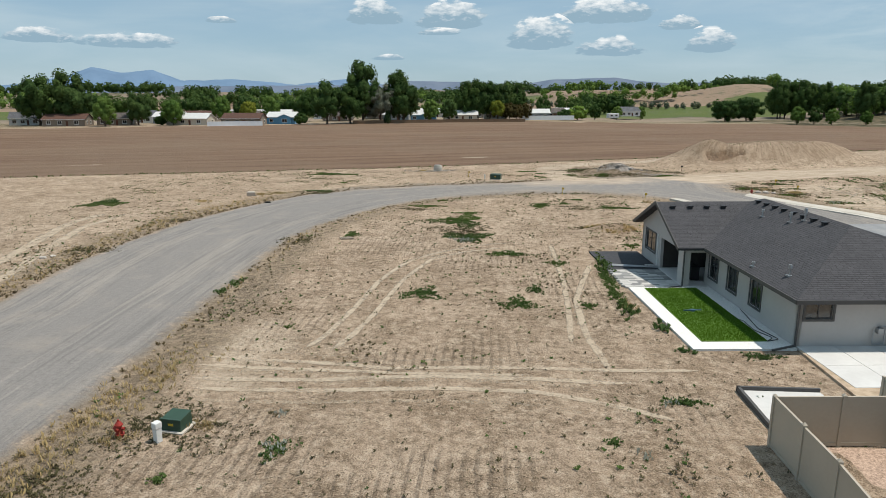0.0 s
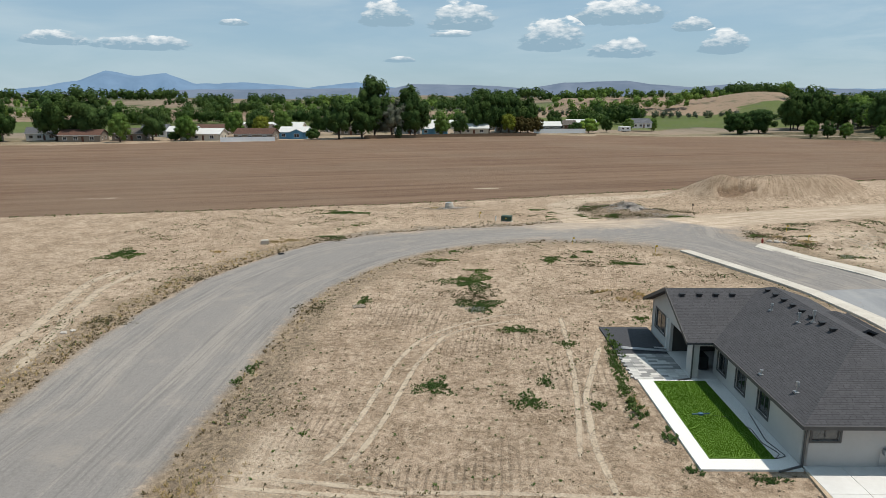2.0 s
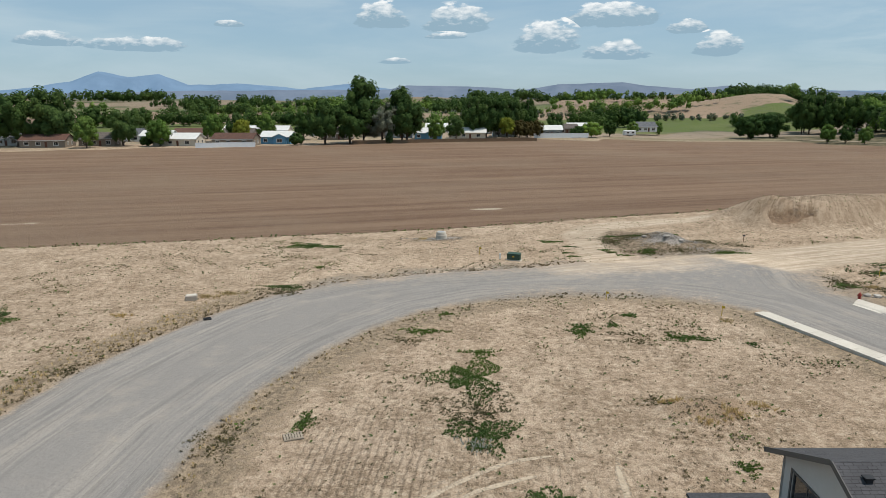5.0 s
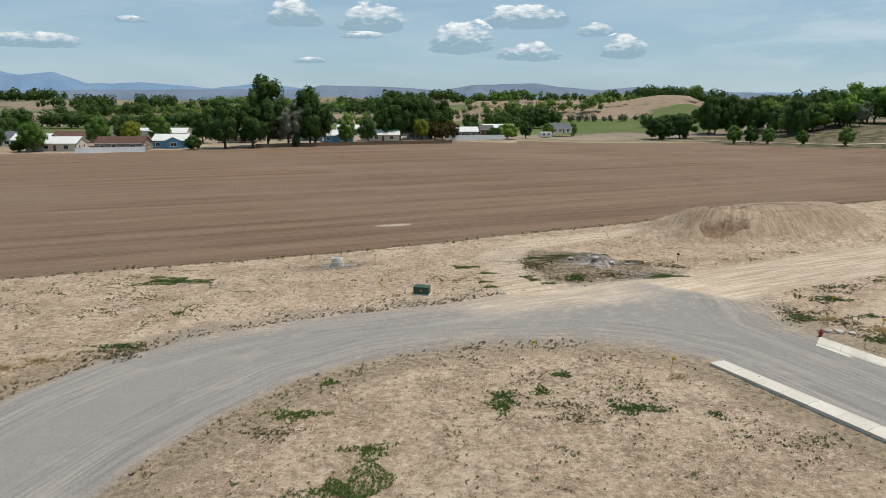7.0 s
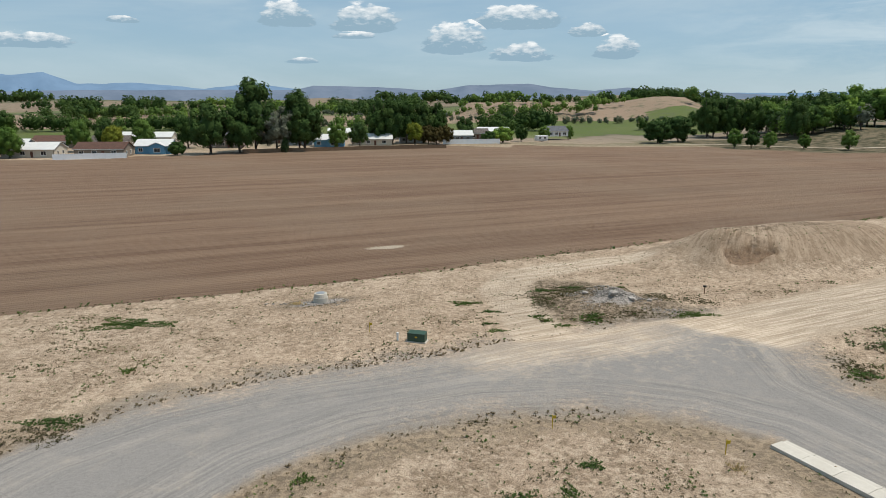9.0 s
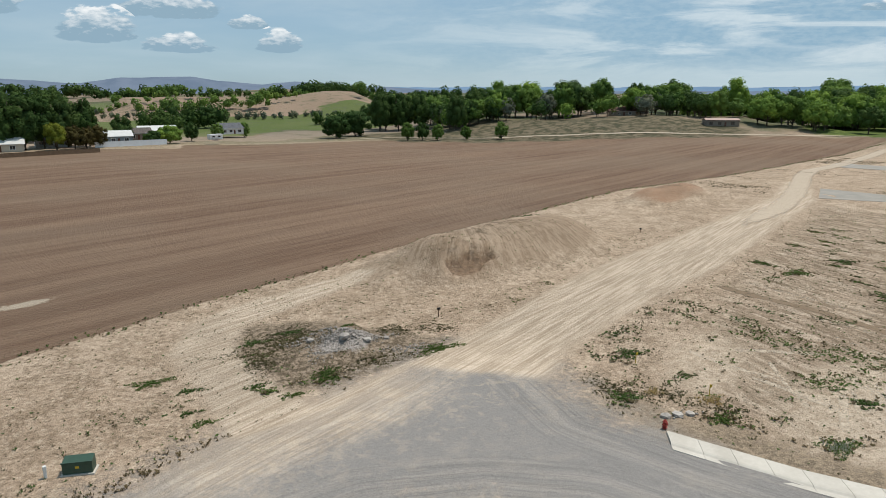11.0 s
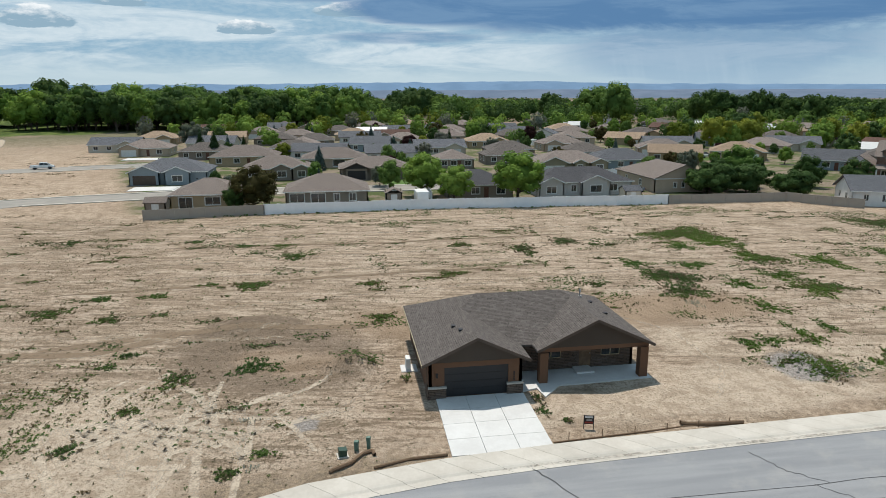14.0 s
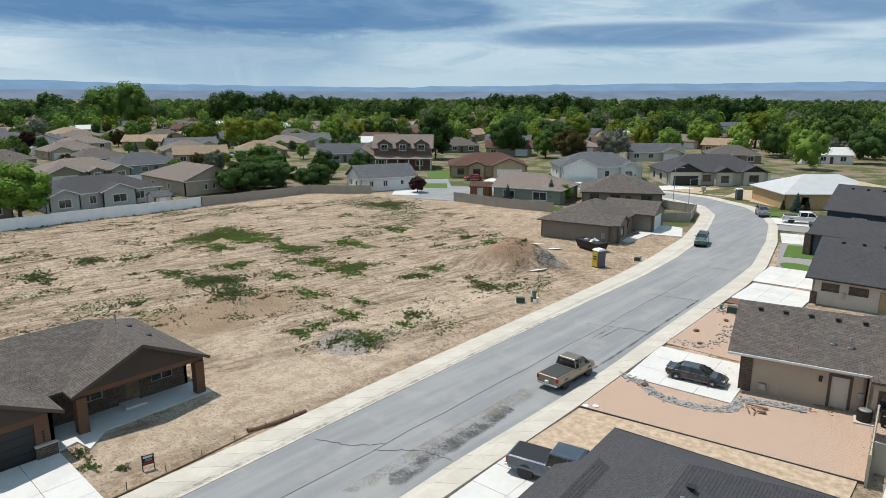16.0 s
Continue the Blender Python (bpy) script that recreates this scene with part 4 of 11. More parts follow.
# farm land to the north: pasture, tan terraces and scrub in ragged strips
far_noise = g.noise(at, 0.012, 5.0, 0.6)
away = g.math("ADD", g.math("MULTIPLY_ADD", split[0], -0.33, split[1]), g.math("MULTIPLY_ADD", far_noise, 160.0, -80.0))
farland = g.mix(g.ramp(far_noise, 0.44, 0.56), (0.075, 0.09, 0.042), (0.22, 0.172, 0.122))
for near_, far_, tint in ((385, 435, (0.235, 0.195, 0.15)), (440, 600, (0.095, 0.13, 0.036)), (600, 745, (0.275, 0.205, 0.148)), (760, 820, (0.12, 0.15, 0.06)), (860, 1000, (0.24, 0.19, 0.14))):
    farland = over(g.math("MULTIPLY", g.ramp(away, near_ - 4, near_ + 4), g.ramp(away, far_ + 4, far_ - 4)), 0.9, farland, tint)
farland = over(g.ramp(g.noise(at, 0.09, 5.0, 0.7), 0.52, 0.62), 0.6, farland, (0.10, 0.11, 0.065))
col = g.mix(attr["far"], col, farland)
brush = g.mix(g.ramp(g.noise(at, 0.22, 5.0, 0.7), 0.4, 0.6), (0.055, 0.056, 0.03), (0.17, 0.14, 0.092))
col = g.mix(cut("scrub", 0.2, 0.5), col, brush)
meadow = g.mix(g.ramp(g.noise(at, 0.12, 5.0, 0.7), 0.4, 0.62), (0.06, 0.095, 0.022), (0.125, 0.165, 0.04))
col = g.mix(cut("grass", 0.2, 0.6), col, meadow)
yard_ = g.mix(g.ramp(n_weedy, 0.44, 0.56), (0.25, 0.205, 0.15), (0.085, 0.115, 0.035))
yard_ = over(g.ramp(n_small, 0.5, 0.6), 0.4, yard_, (0.17, 0.145, 0.095))
col = g.mix(g.math("MULTIPLY", attr["town"], g.math("SUBTRACT", 1.0, attr["far"])), col, yard_)
col = g.mix(1.0, col, (0.965, 0.945, 0.94), "MULTIPLY")
gb = g.add("ShaderNodeBsdfPrincipled", ("Base Color", col), Roughness=0.95)
gb.inputs["Specular IOR Level"].default_value = 0.15
lumps = g.math("ADD", g.math("MULTIPLY", n_small, 0.6), g.math("MULTIPLY", n_grit, 0.12))
lumps = g.math("ADD", lumps, g.math("MULTIPLY", g.math("MULTIPLY", frow.outputs["Fac"], attr["field"]), 0.2))
lumps = g.math("ADD", lumps, g.math("MULTIPLY", way_streak, g.math("MULTIPLY", attr["track"], 0.5)))
lumps = g.math("ADD", lumps, g.math("ADD", g.math("MULTIPLY", combed, 0.1), g.math("MULTIPLY", n_clod, 0.42)))
g.tree.links.new(g.add("ShaderNodeBump", ("Height", g.math("MULTIPLY", lumps, g.math("MULTIPLY_ADD", attr["gravel"], -0.75, 1.0))), Strength=1.0, Distance=0.38).outputs[0], gb.inputs["Normal"])
g.add("ShaderNodeOutputMaterial", (0, gb.outputs[0]))

me = big_mesh("ground", np.stack([GX.ravel(), GY.ravel(), GZ.ravel()], 1), quads, gm)
for key, v in masks.items():
    layer = me.attributes.new(key, "FLOAT", "POINT")
    layer.data.foreach_set("value", v.astype(np.float32).ravel())
me.polygons.foreach_set("use_smooth", [True] * len(me.polygons))
ground = tagged(new("ground", me), "dry tan dirt lots, gravel road, dirt track and ploughed field", "ground", kind="structure")

# ---- far ranges ----
def ridge(name, radius, table, color, haze, label, seed, jag):
    """A range of hills on the horizon; table: azimuth from +y towards +x, elevation, in degrees. haze: glow colour that
    stands in for hazy air.
    """
    az = np.arange(-70, 200, 0.25)
    el = np.interp(az, [a for a, _ in table], [e for _, e in table])
    el = el + jag * (waves(az, az * 0, seed, 2.1) + 0.5 * waves(az, az * 0 + 5, seed, 0.8))
    top = 18 + radius * np.tan(np.radians(np.maximum(el, 0.05)))
    a = np.radians(az)
    rows = []
    for k, (rr, hh) in enumerate(((1.0, -0.02), (1.03, 0.45), (1.06, 0.8), (1.09, 1.0))):
        r = radius * rr * (1 + 0.012 * waves(az, az * 0 + k, seed + 3, 0.9))
        rows.append(np.stack([40 + np.sin(a) * r, 80 + np.cos(a) * r, top * hh], 1))
    pts = np.concatenate(rows)
    n = len(az)
    q = [(k * n + i, k * n + i + 1, (k + 1) * n + i + 1, (k + 1) * n + i) for k in range(3) for i in range(n - 1)]
    m = bpy.data.materials.new(name)
    m.use_nodes = True
    t = Nodes(m.node_tree)
    pos = t.add("ShaderNodeNewGeometry").outputs["Position"]
    # distance haze is painted in: bluish base colour plus a faint added emission
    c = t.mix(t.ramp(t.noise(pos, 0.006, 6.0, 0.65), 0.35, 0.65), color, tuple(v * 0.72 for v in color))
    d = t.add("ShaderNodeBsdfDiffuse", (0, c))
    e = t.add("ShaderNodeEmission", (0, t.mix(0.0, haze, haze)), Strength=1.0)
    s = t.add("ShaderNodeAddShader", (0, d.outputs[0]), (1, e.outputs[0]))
    t.add("ShaderNodeOutputMaterial", (0, s.outputs[0]))
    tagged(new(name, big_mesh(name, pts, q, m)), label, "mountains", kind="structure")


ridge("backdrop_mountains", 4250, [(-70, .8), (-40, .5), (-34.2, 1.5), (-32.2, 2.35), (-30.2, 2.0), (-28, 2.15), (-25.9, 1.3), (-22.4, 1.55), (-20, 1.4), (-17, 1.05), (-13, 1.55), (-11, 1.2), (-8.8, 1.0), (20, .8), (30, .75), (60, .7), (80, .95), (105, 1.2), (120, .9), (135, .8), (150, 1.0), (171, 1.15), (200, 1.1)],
      (0.08, 0.11, 0.15), (0.115, 0.20, 0.31), "blue mountain range with faint snow on the skyline, haze added as glow", 21, 0.07)
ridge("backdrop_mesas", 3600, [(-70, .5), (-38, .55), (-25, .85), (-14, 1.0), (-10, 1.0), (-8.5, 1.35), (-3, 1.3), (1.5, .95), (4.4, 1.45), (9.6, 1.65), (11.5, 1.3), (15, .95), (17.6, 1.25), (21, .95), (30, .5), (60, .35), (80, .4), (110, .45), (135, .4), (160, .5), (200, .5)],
      (0.11, 0.115, 0.13), (0.065, 0.115, 0.185), "long flat-topped mesas with blue haze added as glow", 31, 0.03)

# ---- street, kerbs and walks ----
def resample(pts, n):
    p = np.array(pts, float)
    d = np.r_[0, np.cumsum(np.hypot(*np.diff(p, axis=0).T))]
    s = np.linspace(0, d[-1], n)
    return np.stack([np.interp(s, d, p[:, 0]), np.interp(s, d, p[:, 1])], 1), d[-1]


am = bpy.data.materials.new("worn_asphalt")
am.use_nodes = True
a_ = Nodes(am.node_tree)
pos = a_.add("ShaderNodeNewGeometry").outputs["Position"]
stretch = a_.add("ShaderNodeMapping", (0, pos), Scale=(0.9, 0.07, 1))
long_ = a_.noise(stretch.outputs[0], 1.0, 5.0, 0.6)
c = a_.mix(a_.ramp(long_, 0.36, 0.66), (0.222, 0.228, 0.237), (0.278, 0.283, 0.288))
c = a_.mix(a_.math("MULTIPLY", a_.ramp(a_.noise(pos, 0.3, 6.0, 0.65), 0.5, 0.66), 0.4), c, (0.34, 0.333, 0.315))
c = a_.mix(a_.math("MULTIPLY", a_.ramp(a_.noise(pos, 22.0, 4.0, 0.7), 0.45, 0.75), 0.35), c, (0.125, 0.128, 0.134))
b_ = a_.add("ShaderNodeBsdfPrincipled", ("Base Color", c), Roughness=0.86)
b_.inputs["Specular IOR Level"].default_value = 0.3
a_.tree.links.new(a_.add("ShaderNodeBump", ("Height", a_.noise(pos, 40.0, 3.0)), Strength=0.4, Distance=0.01).outputs[0], b_.inputs["Normal"])
a_.add("ShaderNodeOutputMaterial", (0, b_.outputs[0]))

east, _ = resample(STREET_E_FRONT[3:], 90)
west, _ = resample(STREET_W_FRONT[3:], 90)
mb = MB()
for k in range(len(east) - 1):
    for j in range(6):
        q = []
        for kk, jj in ((k, j), (k, j + 1), (k + 1, j + 1), (k + 1, j)):
            t = jj / 6
            p = west[kk] * (1 - t) + east[kk] * t
            q.append((p[0], p[1], 0.02 + 0.09 * (1 - (2 * t - 1) ** 2)))
        mb.face(q)
road = tagged(mb.obj("road", am, merge=True, smooth=True), "worn grey asphalt street with cracks and dusty edges", "road", kind="structure")
# side street by the far corner, and the cross street beyond the field track
tagged(MB().prism([(92.5, -10.5), (103.5, -7.2), (111.5, -18), (122, -30), (118, -36), (108, -26), (99, -33), (88, -42), (80, -46), (76, -49.6), (76, -43.2), (82, -41), (90, -33), (98, -24)][::-1], -0.1, 0.045).obj("road", am), "asphalt side street between the houses", "road", kind="structure")
DUSTY = surf("dusty_asphalt", (0.31, 0.285, 0.245), (0.23, 0.215, 0.19), 0.3, 0.9, coords="World")
CROSS_NEAR = [(132, 155.5), (136, 149), (140.5, 143.9), (143.3, 130.8), (146.2, 118.9), (148.2, 100), (149.5, 60)]
CROSS_FAR = [(146, 163.5), (147.0, 157), (148.0, 151), (151.5, 139.8), (155.9, 121.2), (157.6, 100), (158, 60)]
FARTHER_NEAR = [(193.1, 189.3), (194.9, 180.4), (200.3, 162.7), (205.9, 144.2), (208, 137)]
FARTHER_FAR = [(204.2, 192.8), (208.1, 178.1), (212.2, 162.1), (216.5, 147.3), (219, 138)]
for near_, far_, lab in ((CROSS_NEAR, CROSS_FAR, "asphalt cross street running in from the houses"), (FARTHER_NEAR, FARTHER_FAR, "asphalt stub street between bare lots")):
    tagged(MB().prism((near_ + far_[::-1]), -0.1, 0.05).obj("road", DUSTY), lab, "road", kind="structure")
    for side in (near_[2:], far_[2:]):
        mb = MB()
        for p, q in zip(side, side[1:]):
            mb.beam((*p, 0.05), (*q, 0.05), 0.7, 0.22)
        tagged(mb.obj("kerb", CONCRETE), "pale concrete kerb of the cross street", "kerb", kind="structure")

crack_mat = surf("crack_sealant", (0.06, 0.06, 0.062), scale=4, rough=0.7)
crack_paths = [[(40.6, 63.4), (38.4, 62.6), (37.0, 61.0)], [(37.0, 62.0), (35.0, 60.2), (33.2, 59.7)], [(37.2, 84), (37.0, 61), (37.3, 45), (37.6, 30), (38.0, 12)], [(41.7, 36), (38, 34.5), (33.8, 33.0)], [(41.8, 24), (38, 22.5), (34, 21.4)], [(40.9, 76), (37, 74.2), (33, 73.5)], [(42.2, 10), (38.5, 8), (34.8, 7)]]
for pts in crack_paths:
    mb = MB()
    p, length = resample(pts, 24)
    p = p + np.random.RandomState(len(pts) + int(p[0][0] * 7)).normal(0, 0.05, p.shape)
    for (ax, ay), (bx, by) in zip(p, p[1:]):
        wide = 0.028
        d = Vector((bx - ax, by - ay, 0)).normalized()
        s = Vector((-d.y, d.x, 0)) * wide
        za, zb = (0.027 + 0.09 * (1 - min(1, abs(2 * (v - 33) / 8.4 - 1)) ** 2) for v in (ax, bx))
        mb.face([(ax - s.x, ay - s.y, za), (bx - s.x, by - s.y, zb), (bx + s.x, by + s.y, zb), (ax + s.x, ay + s.y, za)])
    tagged(mb.obj("road_crack", crack_mat), "sealed dark crack in the asphalt", "crack", kind="structure")


def walk_strip(name, back, front, label, step=1.8):
    """A walk with rolled kerb and gutter, cast slab by slab."""
    holder = tagged(new(name), label, "sidewalk", kind="structure")
    length = resample(back, 2)[1]
    n = int(length / step) + 1
    b, f = resample(back, n)[0], resample(front, n)[0]
    prof = [(0.0, 0.13), (0.62, 0.125), (0.70, 0.10), (0.77, 0.045), (0.8, 0.035), (1.0, 0.045)]
    for k in range(n - 1):
        mb = MB()
        e = 0.006
        ends = []
        for t in (e, 1 - e):
            pb, pf = b[k] * (1 - t) + b[k + 1] * t, f[k] * (1 - t) + f[k + 1] * t
            top = [(*(pb * (1 - u) + pf * u), z) for u, z in prof]
            ends.append(top + [(*pf, -0.12), (*pb, -0.12)])
        mb.loft(ends)
        part("slab", mb, CONCRETE, holder)
    return holder


walk_strip("pavement_east", STREET_E_BACK, STREET_E_FRONT, "pale concrete walk with rolled kerb beside the bare lots")
walk_strip("pavement_west", STREET_W_BACK, STREET_W_FRONT, "pale concrete walk with rolled kerb beside the houses")


def slabs(name, corner, along, across, nu, nv, mat, label, z=0.09, kind="structure", gap=0.012):
    """A paved area of nu x nv slabs: corner, and the whole edge vectors along and across."""
    holder = tagged(new(name), label, "driveway", kind=kind)
    c, a, b = (np.array(v, float) for v in (corner, along, across))
    for i in range(nu):
        for j in range(nv):
            g1, g2 = gap / np.linalg.norm(a), gap / np.linalg.norm(b)
            p = [c + a * u + b * v for u, v in ((i / nu + g1, j / nv + g2), ((i + 1) / nu - g1, j / nv + g2), ((i + 1) / nu - g1, (j + 1) / nv - g2), (i / nu + g1, (j + 1) / nv - g2))]
            if np.cross(a, b) < 0:
                p = p[::-1]
            part("slab", MB().prism([tuple(q) for q in p], -0.15, z), mat, holder)
    return holder

# ---- houses ----
def hip(x0, x1, y0, y1, ze, pitch, ends="hh"):
    """Roof faces over a rectangle; the ridge runs the longer way. ends: h hip or g gable, at the low and the high end of the ridge."""
    if x1 - x0 >= y1 - y0:
        r, m = (y1 - y0) / 2, (y0 + y1) / 2
        zr = ze + r * pitch
        a, b = x0 + (r if ends[0] == "h" else 0), x1 - (r if ends[1] == "h" else 0)
        out = [[(x0, y0, ze), (x1, y0, ze), (b, m, zr), (a, m, zr)], [(x1, y1, ze), (x0, y1, ze), (a, m, zr), (b, m, zr)]]
        if ends[0] == "h":
            out.append([(x0, y1, ze), (x0, y0, ze), (a, m, zr)])
        if ends[1] == "h":
            out.append([(x1, y0, ze), (x1, y1, ze), (b, m, zr)])
        return out
    return [[(y, x, z) for x, y, z in poly] for poly in hip(y0, y1, x0, x1, ze, pitch, ends)]


def gable_face(mb, p0, p1, ze, pitch, thick=0.2):
    """The triangle of wall above p0-p1."""
    (x0, y0), (x1, y1) = p0, p1
    length = math.hypot(x1 - x0, y1 - y0)
    nx, ny = -(y1 - y0) / length * thick, (x1 - x0) / length * thick
    m = ((x0 + x1) / 2, (y0 + y1) / 2, ze + length / 2 * pitch)
    front = [(x0, y0, ze), (x1, y1, ze), m]
    back = [(x + nx, y + ny, z) for x, y, z in front]
    mb.face(front).face(back[::-1])
    mb.face([front[1], back[1], back[2], front[2]]).face([front[2], back[2], back[0], front[0]])
    return mb


def walls(parent, corners, h, mat, openings=None, thick=0.2, frame_mat=None, trim=None, name="wall", closed=True, z=0.0):
    """Walls round a footprint (counter-clockwise). openings: {side: [(s0, s1, z0, z1, kind, leaf)]}."""
    n = len(corners)
    for k in range(n if closed else n - 1):
        p0, p1 = corners[k], corners[(k + 1) % n]
        ops = (openings or {}).get(k, [])
        part(name, wall_run(MB(), p0, p1, h, [o[:4] for o in ops], thick, z), mat, parent)
        for o in ops:
            if o[4] != "hole":
                fill_opening(parent, p0, p1, o[:4], o[4], frame_mat, trim, thick, z, o[5] if len(o) > 5 else None)


def roof_vent(parent, x, y, z, mat=None):
    part("roof_vent", MB().prism([(x - 0.12, y - 0.12), (x + 0.12, y - 0.12), (x + 0.12, y + 0.12), (x - 0.12, y + 0.12)], z - 0.1, z + 0.08).prism([(x - 0.17, y - 0.15), (x + 0.17, y - 0.15), (x + 0.17, y + 0.15), (x - 0.17, y + 0.15)], z + 0.06, z + 0.105), mat or BLACK, parent, "low black roof vent")


def vent_pipe(parent, x, y, z, tall=0.5):
    part("vent_pipe", MB().cyl((x, y, z - 0.1), (x, y, z + tall), 0.05, n=8).cyl((x, y, z + tall * 0.65), (x, y, z + tall), 0.1, 0.09, n=8).box(x - 0.14, y - 0.14, z - 0.05, x + 0.14, y + 0.14, z + 0.03), STEEL, parent, "pale metal vent pipe")


def fascia(parent, pts, mat, h=0.2, name="fascia", thick=0.04):
    for a, b in zip(pts, pts[1:]):
        part(name, MB().beam(a, b, thick, h), mat, parent)


# brown house with two front gables, in world axes from its own base point
def brown_house():
    t = thing("house", 56, 72, 0, 0, "brown stucco single-storey house with stone base and weathered shingle roof", "house", "houses on the street")
    X = lambda x: x - 56  # noqa: E731
    Y = lambda y: y - 72  # noqa: E731
    L = lambda x, y, z: (X(x), Y(y), z)  # noqa: E731
    e, p = 2.65, 0.47
    r = e + 5.1 * p
    gz, pz = e + 3.7 * p, e + 4.35 * p
    polys = [
        [L(62.5, 64.1, e), L(62.5, 81, e), L(57.4, 75.9, r), L(57.4, 69.2, r)],
        [L(51, 64.1, e), L(62.5, 64.1, e), L(57.4, 69.2, r), L(56.65, 68.45, pz), L(51, 68.45, pz)],
        [L(51, 72.8, e), L(51, 68.45, pz), L(56.65, 68.45, pz), L(52.3, 72.8, e)],
        [L(57.4, 69.2, r), L(57.4, 75.9, r), L(56, 77.3, gz), L(52.3, 73.6, e), L(52.3, 72.8, e), L(56.65, 68.45, pz)],
        [L(62.5, 81, e), L(49.7, 81, e), L(49.7, 77.3, gz), L(56, 77.3, gz), L(57.4, 75.9, r)],
        [L(49.7, 73.6, e), L(52.3, 73.6, e), L(56, 77.3, gz), L(49.7, 77.3, gz)],
    ]
    part("roof", roof_mesh(polys, 0.14), SHINGLE_BROWN, t, "weathered brown-grey shingle roof")
    w1 = [(X(50.2), Y(80.5)), (X(50.2), Y(74.1)), (X(53.5), Y(74.1)), (X(53.5), Y(64.6)), (X(62.0), Y(64.6)), (X(62.0), Y(80.5))]
    ops = {0: [(1.05, 5.45, 0.08, 2.2, "garage", GARAGE_DARK)], 2: [(2.4, 3.9, 0.95, 2.15, "window"), (5.3, 6.25, 0.2, 2.25, "door", WOOD), (7.0, 8.5, 0.95, 2.15, "window")],
           5: [(3.0, 4.0, 0.1, 2.1, "door", GARAGE_DARK)]}
    for k in range(6):
        p0, p1 = w1[k], w1[(k + 1) % 6]
        mat = STONE if k == 2 else ST_UMBER if k == 1 else ST_BROWN
        part("wall", wall_run(MB(), p0, p1, e, [o[:4] for o in ops.get(k, [])]), mat, t)
        for o in ops.get(k, []):
            fill_opening(t, p0, p1, o[:4], o[4], surf_tan, None, 0.2, 0, o[5] if len(o) > 5 else None)
    part("gable", gable_face(MB(), (X(50.0), Y(80.6)), (X(50.0), Y(74.0)), e, p - 0.01), ST_UMBER, t, "dark umber gable siding")
    part("gable", gable_face(MB(), (X(51.4), Y(72.6)), (X(51.4), Y(64.3)), e, p - 0.01), ST_UMBER, t, "dark umber gable siding")
    part("porch_beam", MB().box(X(51.4), Y(64.4), e - 0.3, X(51.75), Y(72.6), e), ST_BROWN, t)
    part("porch_beam", MB().box(X(51.75), Y(64.4), e - 0.3, X(53.5), Y(64.75), e), ST_BROWN, t)
    for y in (72.2, 64.75):
        part("column", MB().box(X(51.25), Y(y) - 0.3, 0.1, X(51.85), Y(y) + 0.3, e - 0.3), ST_BROWN, t, "square chestnut stucco porch column")
    for y0, y1 in ((80.55, 79.35), (75.15, 74.05)):
        part("stone_base", MB().box(X(50.02), Y(y1), 0, X(50.22), Y(y0), 0.8), STONE, t)
        part("stone_cap", MB().box(X(49.97), Y(y1) - 0.03, 0.8, X(50.24), Y(y0) + 0.03, 0.9), CONCRETE, t)
    part("stone_base", MB().box(X(50.02), Y(80.5), 0, X(51.2), Y(80.62), 0.8), STONE, t)
    rakes = [[L(49.66, 81, e), L(49.66, 77.3, gz), L(49.66, 73.6, e)], [L(50.96, 64.1, e), L(50.96, 68.45, pz), L(50.96, 72.8, e)]]
    for pts in rakes:
        fascia(t, [(x, y, z - 0.07) for x, y, z in pts], BROWNTRIM, 0.2)
    fascia(t, [L(49.7, 81.03, e - 0.08), L(62.5, 81.03, e - 0.08)], surf_tan, 0.14)
    for x, y in ((53.4, 78.3), (52.2, 78.0), (57.6, 66.5), (55.0, 66.3)):
        roof_vent(t, X(x), Y(y), e + min(81 - y, y - 64.1) * p)
    vent_pipe(t, X(58.6), Y(67.0), e + 2.9 * p, 0.6)
    part("ac_unit", MB().box(X(55.1), Y(81.2), 0.08, X(55.9), Y(81.55), 0.95), WHITE, t, "white outdoor cooling unit on a pad", bevel=0.03)
    part("pad", MB().box(X(54.9), Y(80.7), -0.05, X(56.2), Y(81.9), 0.07), NEWCONCRETE, t)
    part("wall_lamp", MB().box(X(50.08), Y(79.9), 1.55, X(50.18), Y(80.05), 1.85), BLACK, t)
    part("step", MB().box(X(52.4), Y(68.0), 0.1, X(53.5), Y(69.3), 0.24), NEWCONCRETE, t)
    part("downpipe", MB().cyl((X(50.3), Y(80.62), 0.1), (X(50.3), Y(80.62), e - 0.1), 0.04, n=6), BROWNTRIM, t)
    for k in range(4):
        part("house_sign_bar", MB().box(X(50.16), Y(74.6), 1.55 - k * 0.17, X(50.19), Y(74.7), 1.66 - k * 0.17), BLACK, t)
    return t


surf_tan = surf("tan_trim", (0.42, 0.35, 0.22), scale=2, rough=0.6)
brown_house()
tagged(MB().prism([(50.3, 74.0), (50.6, 72.9), (49.2, 72.7), (50.8, 71.2), (51.0, 64.2), (53.5, 64.2), (53.5, 74.0)], -0.1, 0.1).obj("porch_slab", NEWCONCRETE), "smooth concrete porch slab and path of the brown house", "slab", kind="structure")
slabs("driveway_brown_house", (42.75, 74.15), (7.45, -0.15), (0.0, 6.05), 4, 3, NEWCONCRETE, "bright new concrete driveway in sawn panels", 0.1)


